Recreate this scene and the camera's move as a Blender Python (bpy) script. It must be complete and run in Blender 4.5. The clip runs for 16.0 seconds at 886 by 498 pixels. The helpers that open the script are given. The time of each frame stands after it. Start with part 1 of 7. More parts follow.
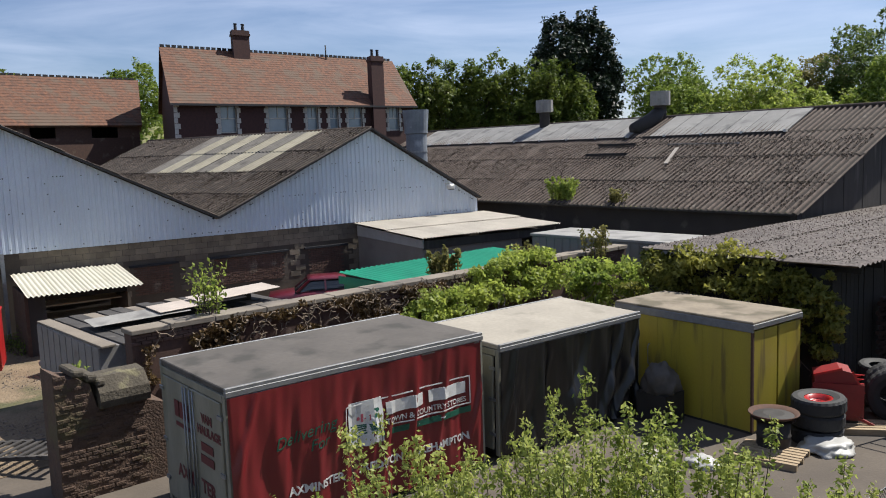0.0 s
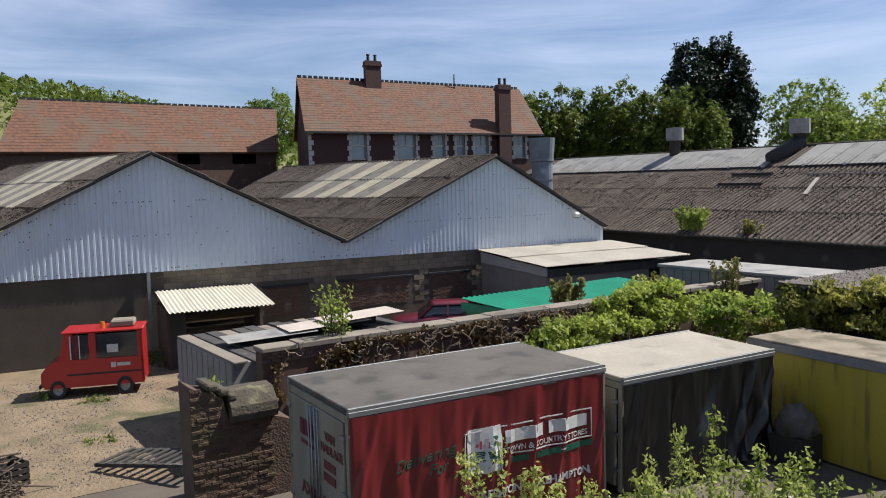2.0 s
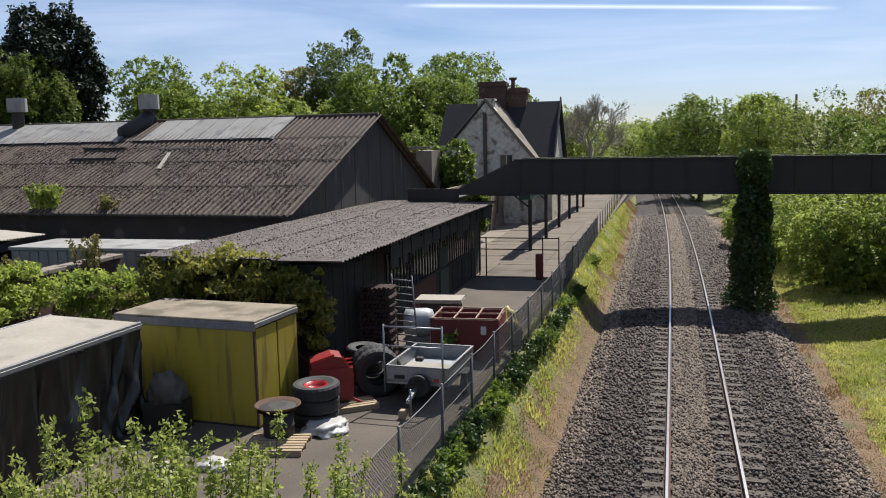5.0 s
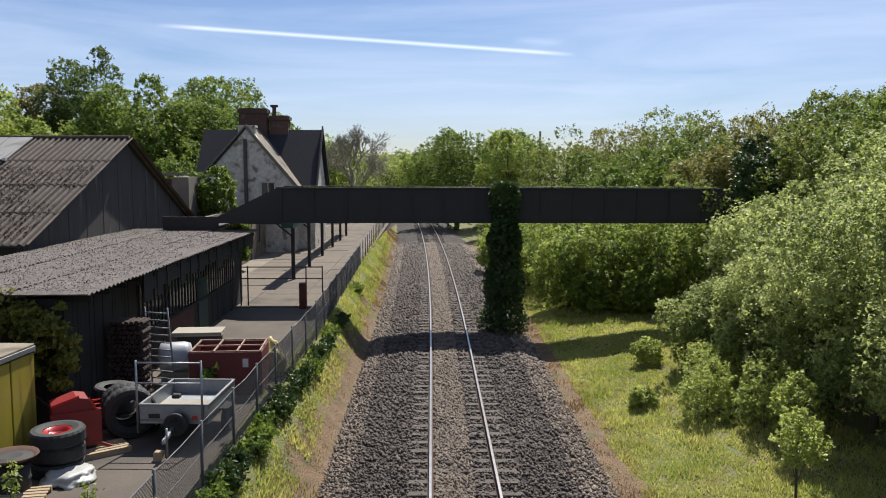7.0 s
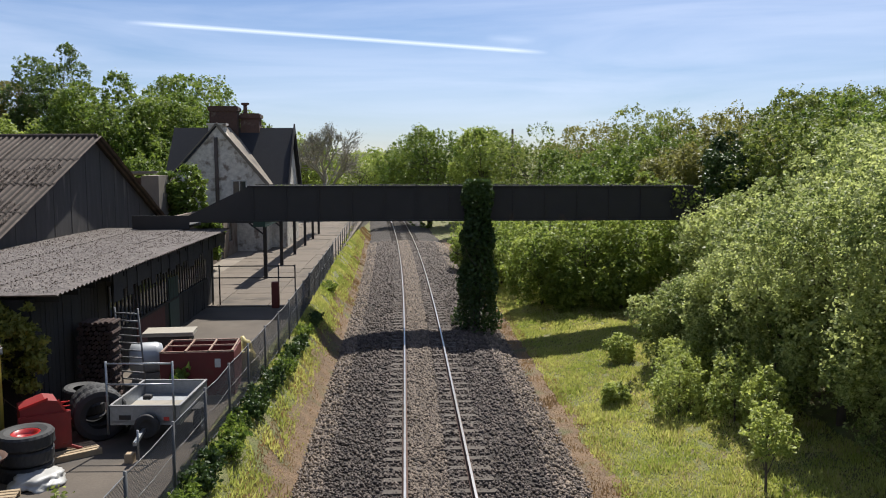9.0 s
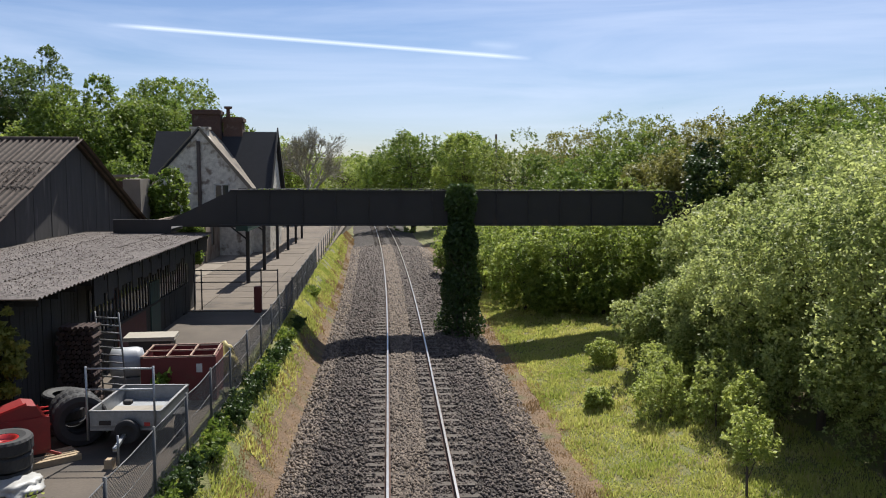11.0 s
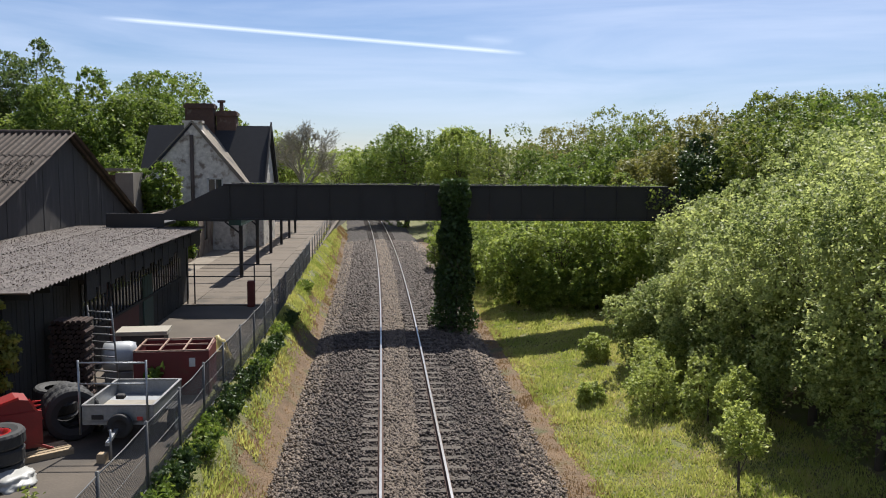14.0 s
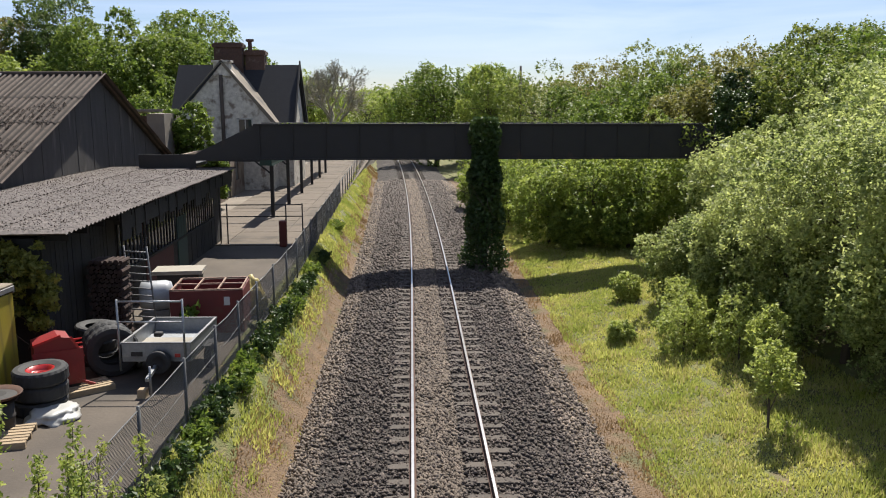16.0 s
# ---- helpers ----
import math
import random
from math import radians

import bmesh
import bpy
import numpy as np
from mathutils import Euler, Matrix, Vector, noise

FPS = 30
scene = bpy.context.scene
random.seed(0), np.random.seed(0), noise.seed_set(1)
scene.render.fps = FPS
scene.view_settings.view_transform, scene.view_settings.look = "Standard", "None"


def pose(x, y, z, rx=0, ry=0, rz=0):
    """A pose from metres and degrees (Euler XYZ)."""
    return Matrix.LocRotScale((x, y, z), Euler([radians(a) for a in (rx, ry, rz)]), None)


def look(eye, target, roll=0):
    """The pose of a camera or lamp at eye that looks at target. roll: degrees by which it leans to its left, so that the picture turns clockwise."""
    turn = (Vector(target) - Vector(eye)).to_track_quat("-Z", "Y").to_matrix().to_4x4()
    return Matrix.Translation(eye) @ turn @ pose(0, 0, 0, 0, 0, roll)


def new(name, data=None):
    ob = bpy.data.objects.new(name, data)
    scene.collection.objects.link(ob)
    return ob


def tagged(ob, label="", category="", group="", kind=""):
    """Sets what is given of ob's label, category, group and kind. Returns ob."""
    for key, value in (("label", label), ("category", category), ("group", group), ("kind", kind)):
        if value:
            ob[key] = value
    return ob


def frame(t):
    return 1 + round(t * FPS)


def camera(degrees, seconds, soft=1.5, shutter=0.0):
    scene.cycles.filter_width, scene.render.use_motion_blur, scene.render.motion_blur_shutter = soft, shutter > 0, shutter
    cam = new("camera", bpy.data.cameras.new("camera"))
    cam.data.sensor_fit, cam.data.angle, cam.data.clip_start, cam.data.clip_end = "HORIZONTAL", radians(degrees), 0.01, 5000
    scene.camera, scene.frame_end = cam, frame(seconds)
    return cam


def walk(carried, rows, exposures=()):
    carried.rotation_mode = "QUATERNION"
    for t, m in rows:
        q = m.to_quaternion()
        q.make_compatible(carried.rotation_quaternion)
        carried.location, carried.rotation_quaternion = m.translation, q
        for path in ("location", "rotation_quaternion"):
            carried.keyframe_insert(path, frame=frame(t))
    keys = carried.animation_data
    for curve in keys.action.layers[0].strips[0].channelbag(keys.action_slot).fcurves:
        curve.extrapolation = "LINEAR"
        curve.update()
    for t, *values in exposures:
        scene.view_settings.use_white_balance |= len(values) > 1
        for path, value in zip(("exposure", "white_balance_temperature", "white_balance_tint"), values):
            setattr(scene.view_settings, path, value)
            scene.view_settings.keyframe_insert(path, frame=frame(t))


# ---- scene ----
cam = camera(56.0, 16.0, soft=1.05)
EYE = (0.0, 0.0, 7.0)
# seconds, then tilt, lean and heading in degrees: the camera turns where it stands
PATH = [
    (0, 83.06, 2.10, 49.00),
    (0.5, 83.96, 2.01, 53.14),
    (1, 84.65, 1.84, 54.94),
    (1.5, 84.79, 1.72, 56.56),
    (2, 85.21, 1.63, 57.56),
    (2.5, 85.57, 1.42, 57.58),
    (3, 85.43, 1.28, 55.54),
    (3.5, 85.02, 1.32, 49.89),
    (4, 84.11, 1.50, 40.31),
    (4.5, 82.80, 1.39, 28.18),
    (5, 82.40, 1.24, 15.34),
    (5.2, 82.52, 1.14, 10.79),
    (5.7, 83.10, 0.70, 4.60),
    (6.3, 83.90, 0.30, 0.80),
    (7.5, 84.21, -0.13, -1.05),
    (8, 84.21, -0.01, -1.45),
    (8.5, 84.02, 0.25, -2.11),
    (9, 84.04, 0.09, -2.65),
    (9.5, 84.08, -0.35, -3.21),
    (12, 84.50, -0.21, -4.05),
    (12.5, 84.14, -0.46, -4.09),
    (13, 83.93, -0.54, -3.94),
    (13.5, 84.10, -0.51, -4.17),
    (14, 84.02, -0.38, -4.19),
    (14.5, 83.63, -0.28, -3.79),
    (15, 82.53, -0.20, -3.27),
    (15.5, 80.75, -0.11, -2.80),
    (16, 79.84, 0.13, -2.16),
]
walk(cam, [(t, pose(*EYE, rx, ry, rz)) for t, rx, ry, rz in PATH], [(0.0, 0.72, 6000, 9), (15.0, 0.72, 6000, 9), (15.5, 0.78, 6050, 9), (16.0, 0.9, 6150, 9)])

# ---- light ----
SUN_ELEV, SUN_AZ = radians(53), radians(14)      # heading from +y towards +x
world = bpy.data.worlds.new("sky_world")
scene.world = world
world.use_nodes = True
wn, wl = world.node_tree.nodes, world.node_tree.links
wn.clear()
w_out = wn.new("ShaderNodeOutputWorld")
w_bg = wn.new("ShaderNodeBackground")
w_sky = wn.new("ShaderNodeTexSky")
w_sky.sky_type = "NISHITA"
w_sky.sun_disc = False
w_sky.sun_elevation, w_sky.sun_rotation = SUN_ELEV, SUN_AZ
w_sky.air_density, w_sky.dust_density, w_sky.ozone_density = 1.0, 0.05, 2.5
w_bg.inputs["Strength"].default_value = 0.046
# thin streaked cirrus across the sky
w_tc = wn.new("ShaderNodeTexCoord")
w_map = wn.new("ShaderNodeMapping")
w_map.inputs["Scale"].default_value = (1.2, 1.8, 12.0)
w_map.inputs["Rotation"].default_value = (radians(4), radians(3), 0)
w_noise = wn.new("ShaderNodeTexNoise")
w_noise.inputs["Scale"].default_value = 1.5
w_noise.inputs["Detail"].default_value = 7
w_noise.inputs["Roughness"].default_value = 0.55
w_noise.inputs["Distortion"].default_value = 0.5
w_ramp = wn.new("ShaderNodeValToRGB")
w_ramp.color_ramp.elements[0].position = 0.36
w_ramp.color_ramp.elements[0].color = (0.07, 0.07, 0.07, 1)
w_ramp.color_ramp.elements[1].position = 0.72
w_ramp.color_ramp.elements[1].color = (0.55, 0.55, 0.55, 1)
w_mix = wn.new("ShaderNodeMix")
w_mix.data_type = "RGBA"
w_mix.inputs["B"].default_value = (12.0, 12.6, 14.6, 1)
wl.new(w_tc.outputs["Generated"], w_map.inputs["Vector"])
wl.new(w_map.outputs["Vector"], w_noise.inputs["Vector"])
wl.new(w_noise.outputs["Fac"], w_ramp.inputs["Fac"])
wl.new(w_ramp.outputs["Color"], w_mix.inputs["Factor"])
w_tint = wn.new("ShaderNodeMix")
w_tint.data_type, w_tint.blend_type = "RGBA", "MULTIPLY"
w_tint.inputs["Factor"].default_value = 1.0
w_tint.inputs["B"].default_value = (0.98, 0.98, 1.13, 1)
wl.new(w_sky.outputs["Color"], w_tint.inputs["A"])
wl.new(w_tint.outputs["Result"], w_mix.inputs["A"])
# the long thin vapour trail and its fainter neighbour
last = w_mix.outputs["Result"]


def w_math(op, a, b=0.0, c=None):
    q = wn.new("ShaderNodeMath")
    q.operation = op
    for k, v in enumerate((a, b) if c is None else (a, b, c)):
        if isinstance(v, (int, float)):
            q.inputs[k].default_value = v
        else:
            wl.new(v, q.inputs[k])
    return q.outputs[0]


for normal, mid, half, width, power in (((-0.0661, 0.1384, -0.9882), (-0.069, 0.988, 0.143), 0.237, 0.0032, 0.75), ((-0.0526, 0.1487, -0.9875), (0.124, 0.979, 0.141), 0.085, 0.006, 0.45)):
    dots = []
    for v in (normal, mid):
        vm = wn.new("ShaderNodeVectorMath")
        vm.operation = "DOT_PRODUCT"
        vm.inputs[1].default_value = v
        wl.new(w_tc.outputs["Generated"], vm.inputs[0])
        dots.append(vm.outputs["Value"])
    soft = w_math("SUBTRACT", 1.0, w_math("DIVIDE", w_math("ABSOLUTE", dots[0]), width))
    inside = w_math("DIVIDE", w_math("SUBTRACT", dots[1], math.cos(half)), 1 - math.cos(half))
    lit = w_math("MULTIPLY", w_math("MAXIMUM", soft, 0.0), w_math("MINIMUM", w_math("MAXIMUM", w_math("MULTIPLY", inside, 3.0), 0.0), 1.0))
    mx = wn.new("ShaderNodeMix")
    mx.data_type = "RGBA"
    mx.inputs["B"].default_value = (15, 15.5, 16.5, 1)
    wl.new(w_math("MULTIPLY", lit, power), mx.inputs["Factor"])
    wl.new(last, mx.inputs["A"])
    last = mx.outputs["Result"]
wl.new(last, w_bg.inputs["Color"])
wl.new(w_bg.outputs["Background"], w_out.inputs["Surface"])
sun = new("sun", bpy.data.lights.new("sun", "SUN"))
sun.data.energy, sun.data.angle, sun.data.color = 5.0, radians(0.55), (1.0, 0.91, 0.78)
sun_way = Vector((math.sin(SUN_AZ) * math.cos(SUN_ELEV), math.cos(SUN_AZ) * math.cos(SUN_ELEV), math.sin(SUN_ELEV)))
sun.matrix_world = look(sun_way * 100, (0, 0, 0))

# ---- materials ----
ALBEDO_SCALE = 0.8      # darkens all base colours so shadows deepen under the raised exposure


def material(name, base, rough=0.8, metal=0.0, other=None, scale=3.0, mix=0.6, grain=40.0, bump=0.25,
             third=None, third_scale=0.6, third_at=0.55, island=0.0, stretch=(1, 1, 1), depth=0.01, spec=0.5, coat=0.0, trough_shade=0.0):
    """Two tones at one scale, an optional third as stains at a larger one, fine grain as relief, and a shade for each piece."""
    m = bpy.data.materials.new(name)
    m.use_nodes = True
    base, other, third = (None if v is None else tuple(c * ALBEDO_SCALE for c in v) for v in (base, other, third))
    n, l = m.node_tree.nodes, m.node_tree.links
    b = n["Principled BSDF"]
    b.inputs["Roughness"].default_value = rough
    b.inputs["Metallic"].default_value = metal
    b.inputs["Specular IOR Level"].default_value = spec
    b.inputs["Coat Weight"].default_value = coat
    tc = n.new("ShaderNodeTexCoord")
    mp = n.new("ShaderNodeMapping")
    mp.inputs["Scale"].default_value = stretch
    if island:
        where = n.new("ShaderNodeObjectInfo")
        shift = n.new("ShaderNodeVectorMath")
        l.new(tc.outputs["Object"], shift.inputs[0])
        l.new(where.outputs["Location"], shift.inputs[1])
        l.new(shift.outputs["Vector"], mp.inputs["Vector"])
    else:
        l.new(tc.outputs["Object"], mp.inputs["Vector"])

    def noise_at(s, detail=4.0, low=0.35, high=0.65):
        t = n.new("ShaderNodeTexNoise")
        t.inputs["Scale"].default_value = s
        t.inputs["Detail"].default_value = detail
        l.new(mp.outputs["Vector"], t.inputs["Vector"])
        r = n.new("ShaderNodeMapRange")
        r.inputs["From Min"].default_value, r.inputs["From Max"].default_value = low, high
        l.new(t.outputs["Fac"], r.inputs["Value"])
        return r.outputs["Result"], t.outputs["Fac"]

    def blend(a, c, fac, amount=1.0):
        x = n.new("ShaderNodeMix")
        x.data_type = "RGBA"
        if amount != 1.0:
            q = n.new("ShaderNodeMath")
            q.operation = "MULTIPLY"
            q.inputs[1].default_value = amount
            l.new(fac, q.inputs[0])
            fac = q.outputs[0]
        l.new(fac, x.inputs["Factor"])
        for slot, v in (("A", a), ("B", c)):
            if isinstance(v, tuple):
                x.inputs[slot].default_value = (*v, 1)
            else:
                l.new(v, x.inputs[slot])
        return x.outputs["Result"]

    if other is None:
        other = tuple(c * 0.72 for c in base)
    col = blend(base, other, noise_at(scale)[0], mix)
    fine, raw = noise_at(grain, 3.0, 0.3, 0.7)
    col = blend(col, tuple(c * 0.55 for c in base), fine, 0.35)
    if third:
        col = blend(col, third, noise_at(third_scale, 6.0, third_at, third_at + 0.12)[0], 0.85)
    # dirt and painted shade: corrugation troughs darkened in the base colour against lit crests
    if trough_shade:
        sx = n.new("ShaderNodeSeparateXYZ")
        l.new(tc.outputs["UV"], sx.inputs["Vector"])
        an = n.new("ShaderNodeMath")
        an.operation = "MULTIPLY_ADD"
        an.inputs[1].default_value, an.inputs[2].default_value = 2 * math.pi / trough_shade, 0.4
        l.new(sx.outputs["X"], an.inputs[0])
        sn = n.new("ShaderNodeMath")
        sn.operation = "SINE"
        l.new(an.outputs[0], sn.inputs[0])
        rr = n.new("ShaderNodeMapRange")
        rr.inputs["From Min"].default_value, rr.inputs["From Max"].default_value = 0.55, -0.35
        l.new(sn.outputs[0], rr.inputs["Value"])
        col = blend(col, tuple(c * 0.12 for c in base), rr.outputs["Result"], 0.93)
    if island:
        gi = n.new("ShaderNodeNewGeometry")
        oi = n.new("ShaderNodeObjectInfo")
        ad = n.new("ShaderNodeMath")
        l.new(gi.outputs["Random Per Island"], ad.inputs[0])
        l.new(oi.outputs["Random"], ad.inputs[1])
        r = n.new("ShaderNodeMapRange")
        r.inputs["From Max"].default_value = 2.0
        r.inputs["To Min"].default_value, r.inputs["To Max"].default_value = 1 - island, 1 + island
        l.new(ad.outputs[0], r.inputs["Value"])
        hs = n.new("ShaderNodeHueSaturation")
        l.new(r.outputs["Result"], hs.inputs["Value"])
        l.new(col, hs.inputs["Color"])
        col = hs.outputs["Color"]
    l.new(col, b.inputs["Base Color"])
    if bump:
        bp = n.new("ShaderNodeBump")
        bp.inputs["Strength"].default_value = bump
        bp.inputs["Distance"].default_value = depth
        l.new(raw, bp.inputs["Height"])
        l.new(bp.outputs["Normal"], b.inputs["Normal"])
    return m


def leaf_material(name, base, other, light=0.5, rough=0.5):
    """Leaves: each its own shade between two greens, letting some light through."""
    m = bpy.data.materials.new(name)
    m.use_nodes = True
    n, l = m.node_tree.nodes, m.node_tree.links
    b = n["Principled BSDF"]
    g = n.new("ShaderNodeNewGeometry")
    tc = n.new("ShaderNodeTexCoord")
    big = n.new("ShaderNodeTexNoise")
    big.inputs["Scale"].default_value = 0.5
    l.new(tc.outputs["Object"], big.inputs["Vector"])
    ad = n.new("ShaderNodeMath")
    ad.operation = "MULTIPLY_ADD"
    ad.inputs[1].default_value = 0.6
    l.new(g.outputs["Random Per Island"], ad.inputs[0])
    sub = n.new("ShaderNodeMath")
    sub.operation = "MULTIPLY_ADD"
    sub.inputs[1].default_value, sub.inputs[2].default_value = 1.8, -0.7
    l.new(big.outputs["Fac"], sub.inputs[0])
    l.new(sub.outputs[0], ad.inputs[2])
    x = n.new("ShaderNodeMix")
    x.data_type = "RGBA"
    x.inputs["A"].default_value, x.inputs["B"].default_value = (*(c * 0.86 for c in base), 1), (*(c * 0.86 for c in other), 1)
    l.new(ad.outputs[0], x.inputs["Factor"])
    l.new(x.outputs["Result"], b.inputs["Base Color"])
    b.inputs["Roughness"].default_value = rough
    b.inputs["Specular IOR Level"].default_value = 0.35
    tr = n.new("ShaderNodeBsdfTranslucent")
    l.new(x.outputs["Result"], tr.inputs["Color"])
    ms = n.new("ShaderNodeMixShader")
    ms.inputs["Fac"].default_value = light
    l.new(b.outputs["BSDF"], ms.inputs[1])
    l.new(tr.outputs["BSDF"], ms.inputs[2])
    l.new(ms.outputs["Shader"], n["Material Output"].inputs["Surface"])
    return m


def glass_material(name, tint=(0.02, 0.025, 0.03)):
    m = bpy.data.materials.new(name)
    m.use_nodes = True
    b = m.node_tree.nodes["Principled BSDF"]
    b.inputs["Base Color"].default_value = (*tint, 1)
    b.inputs["Roughness"].default_value = 0.058
    b.inputs["Specular IOR Level"].default_value = 0.8
    return m


M_ASB = material("weathered_fibre_cement", (0.14, 0.104, 0.083), 0.95, other=(0.05, 0.038, 0.031), scale=5, grain=14, bump=0.6, depth=0.02, third=(0.2, 0.17, 0.14), third_scale=2.4, third_at=0.6, island=0.25, trough_shade=0.265)
M_ASB2 = material("mossy_fibre_cement", (0.115, 0.09, 0.073), 0.95, other=(0.03, 0.024, 0.02), scale=5.0, grain=11, bump=0.9, depth=0.03, third=(0.19, 0.155, 0.12), third_scale=3.0, third_at=0.58, island=0.2, trough_shade=0.265)
M_LITE = material("translucent_roof_sheet", (0.46, 0.42, 0.31), 0.7, other=(0.3, 0.27, 0.2), scale=2, grain=20, island=0.15)
M_LITEG = material("grey_roof_light_sheet", (0.34, 0.33, 0.31), 0.75, other=(0.22, 0.215, 0.205), scale=1.6, grain=20, third=(0.15, 0.145, 0.14), third_scale=1.1, island=0.2)
M_LITEW = material("dulled_roof_light_sheet", (0.24, 0.22, 0.19), 0.8, other=(0.15, 0.137, 0.12), scale=2.5, grain=16, third=(0.1, 0.09, 0.08), third_scale=1.4, island=0.2)
M_WHITE = material("white_profiled_steel", (0.72, 0.8, 0.92), 0.35, other=(0.58, 0.65, 0.76), scale=0.6, grain=60, bump=0.05, island=0.04)
M_BLOCK = material("concrete_block", (0.23, 0.19, 0.14), 0.95, other=(0.12, 0.1, 0.075), scale=2.5, grain=30, bump=0.5, third=(0.1, 0.085, 0.07), third_scale=0.5, third_at=0.52, island=0.4)
M_MORTAR = material("brown_rendered_blockwork", (0.1, 0.08, 0.062), 0.95, other=(0.06, 0.048, 0.037), scale=1.3, grain=25, bump=0.5, third=(0.15, 0.125, 0.1), third_scale=0.45, third_at=0.58)
M_BROWNWALL = material("dark_rendered_wall", (0.05, 0.042, 0.036), 0.95, other=(0.03, 0.025, 0.022), scale=1.2, grain=25, bump=0.5, third=(0.2, 0.17, 0.14), third_scale=0.7, third_at=0.62)
M_BRICKD = material("old_dark_brick", (0.135, 0.075, 0.055), 0.95, other=(0.075, 0.05, 0.04), scale=9, grain=30, bump=0.6, third=(0.2, 0.16, 0.12), third_scale=2.0, third_at=0.6, island=0.3)
M_BRICKH = material("house_brick", (0.075, 0.033, 0.029), 0.9, other=(0.042, 0.021, 0.02), scale=6, grain=14, bump=0.3)
M_STONE = material("pale_dressed_stone", (0.6, 0.58, 0.53), 0.85, other=(0.45, 0.43, 0.4), scale=4, grain=20)
M_TILE = material("clay_roof_tile", (0.185, 0.08, 0.042), 0.9, other=(0.075, 0.042, 0.03), scale=4.5, mix=0.9, grain=9, bump=0.5, depth=0.03, third=(0.115, 0.08, 0.055), third_scale=0.8, third_at=0.5, island=0.08)
M_SLATE = material("dark_slate", (0.03, 0.031, 0.036), 0.9, other=(0.022, 0.023, 0.028), scale=3, grain=12, bump=0.4, island=0.2)
M_CONC = material("aged_concrete", (0.28, 0.24, 0.19), 0.95, other=(0.18, 0.15, 0.12), scale=1.1, grain=25, bump=0.5, third=(0.1, 0.09, 0.08), third_scale=0.5, third_at=0.58)
M_YARD = material("worn_yard_concrete", (0.135, 0.11, 0.085), 0.95, other=(0.07, 0.057, 0.045), scale=0.8, grain=18, bump=0.5, third=(0.06, 0.055, 0.05), third_scale=0.35, third_at=0.55)
M_STEELD = material("dark_painted_bridge_steel", (0.029, 0.025, 0.023), 0.7, other=(0.02, 0.018, 0.017), scale=1.5, grain=20, third=(0.07, 0.04, 0.025), third_scale=1.2, third_at=0.63)
M_TIMBERD = material("black_tarred_boards", (0.024, 0.021, 0.018), 0.85, other=(0.012, 0.011, 0.01), scale=3, grain=16, stretch=(4, 4, 0.5), bump=0.5, island=0.35)
M_GREYBOARD = material("grey_weathered_boarding", (0.065, 0.059, 0.055), 0.9, other=(0.035, 0.032, 0.03), scale=1.6, grain=14, stretch=(2.5, 2.5, 0.35), third=(0.14, 0.125, 0.11), third_scale=0.9, third_at=0.6, bump=0.4, island=0.15)
M_RAIL = material("polished_rail_head", (0.75, 0.73, 0.7), 0.28, 1.0, other=(0.5, 0.47, 0.45), scale=4, bump=0.02)
M_RAILSIDE = material("rusty_rail_web", (0.11, 0.055, 0.035), 0.9, other=(0.07, 0.04, 0.03), scale=8)
M_SLEEPER = material("concrete_sleeper", (0.13, 0.108, 0.09), 0.95, other=(0.09, 0.077, 0.066), scale=3, grain=30, bump=0.4, island=0.15)
M_STONES = material("ballast_stone", (0.135, 0.106, 0.089), 0.85, other=(0.04, 0.032, 0.028), scale=2, grain=20, island=0.9)
M_STONETAN = material("dusty_ballast_stone", (0.29, 0.23, 0.18), 0.95, other=(0.17, 0.135, 0.105), scale=2, grain=20, island=0.6)
M_PANE = material("curtained_pane", (0.3, 0.37, 0.42), 0.12, other=(0.2, 0.25, 0.29), scale=1.2, bump=0, spec=0.8)
M_ALU = material("dull_aluminium_trim", (0.3, 0.3, 0.3), 0.6, 0.5, other=(0.2, 0.2, 0.2), scale=6)
M_GALV = material("galvanised_steel", (0.4, 0.42, 0.44), 0.5, 0.8, other=(0.28, 0.29, 0.31), scale=12)
M_BLACK = material("black_rubber", (0.022, 0.022, 0.024), 0.75, other=(0.035, 0.034, 0.033), scale=6, grain=50)
# near black that paints the shade inside open buildings
M_DARKIN = material("interior_shade_black", (0.015, 0.014, 0.013), 0.9, bump=0)
M_GLASS = glass_material("window_glass", (0.03, 0.035, 0.04))
M_BARK = material("bark", (0.12, 0.09, 0.07), 0.95, other=(0.07, 0.055, 0.045), scale=5, grain=30, stretch=(1, 1, 0.3), bump=0.7)
L_MID = leaf_material("leaves_mid_green", (0.08, 0.145, 0.022), (0.28, 0.35, 0.055), 0.52)
L_LIGHT = leaf_material("leaves_spring_green", (0.16, 0.24, 0.04), (0.48, 0.54, 0.11), 0.58)
L_OLIVE = leaf_material("leaves_olive", (0.16, 0.17, 0.05), (0.32, 0.27, 0.09))
L_DARK = leaf_material("leaves_dark_conifer", (0.01, 0.022, 0.01), (0.025, 0.045, 0.018), 0.1)
L_IVY = leaf_material("ivy_leaves", (0.025, 0.055, 0.014), (0.09, 0.14, 0.03), 0.3)
L_WILLOW = leaf_material("leaves_grey_green", (0.12, 0.18, 0.035), (0.7, 0.74, 0.27), 0.58, 0.5)
L_ASH = leaf_material("leaves_ash_green", (0.07, 0.12, 0.025), (0.2, 0.26, 0.07))
L_GRASS = leaf_material("grass_blades", (0.29, 0.36, 0.06), (0.68, 0.64, 0.2), 0.52)
L_DRY = leaf_material("dry_grass_blades", (0.27, 0.18, 0.09), (0.46, 0.3, 0.14), 0.3)

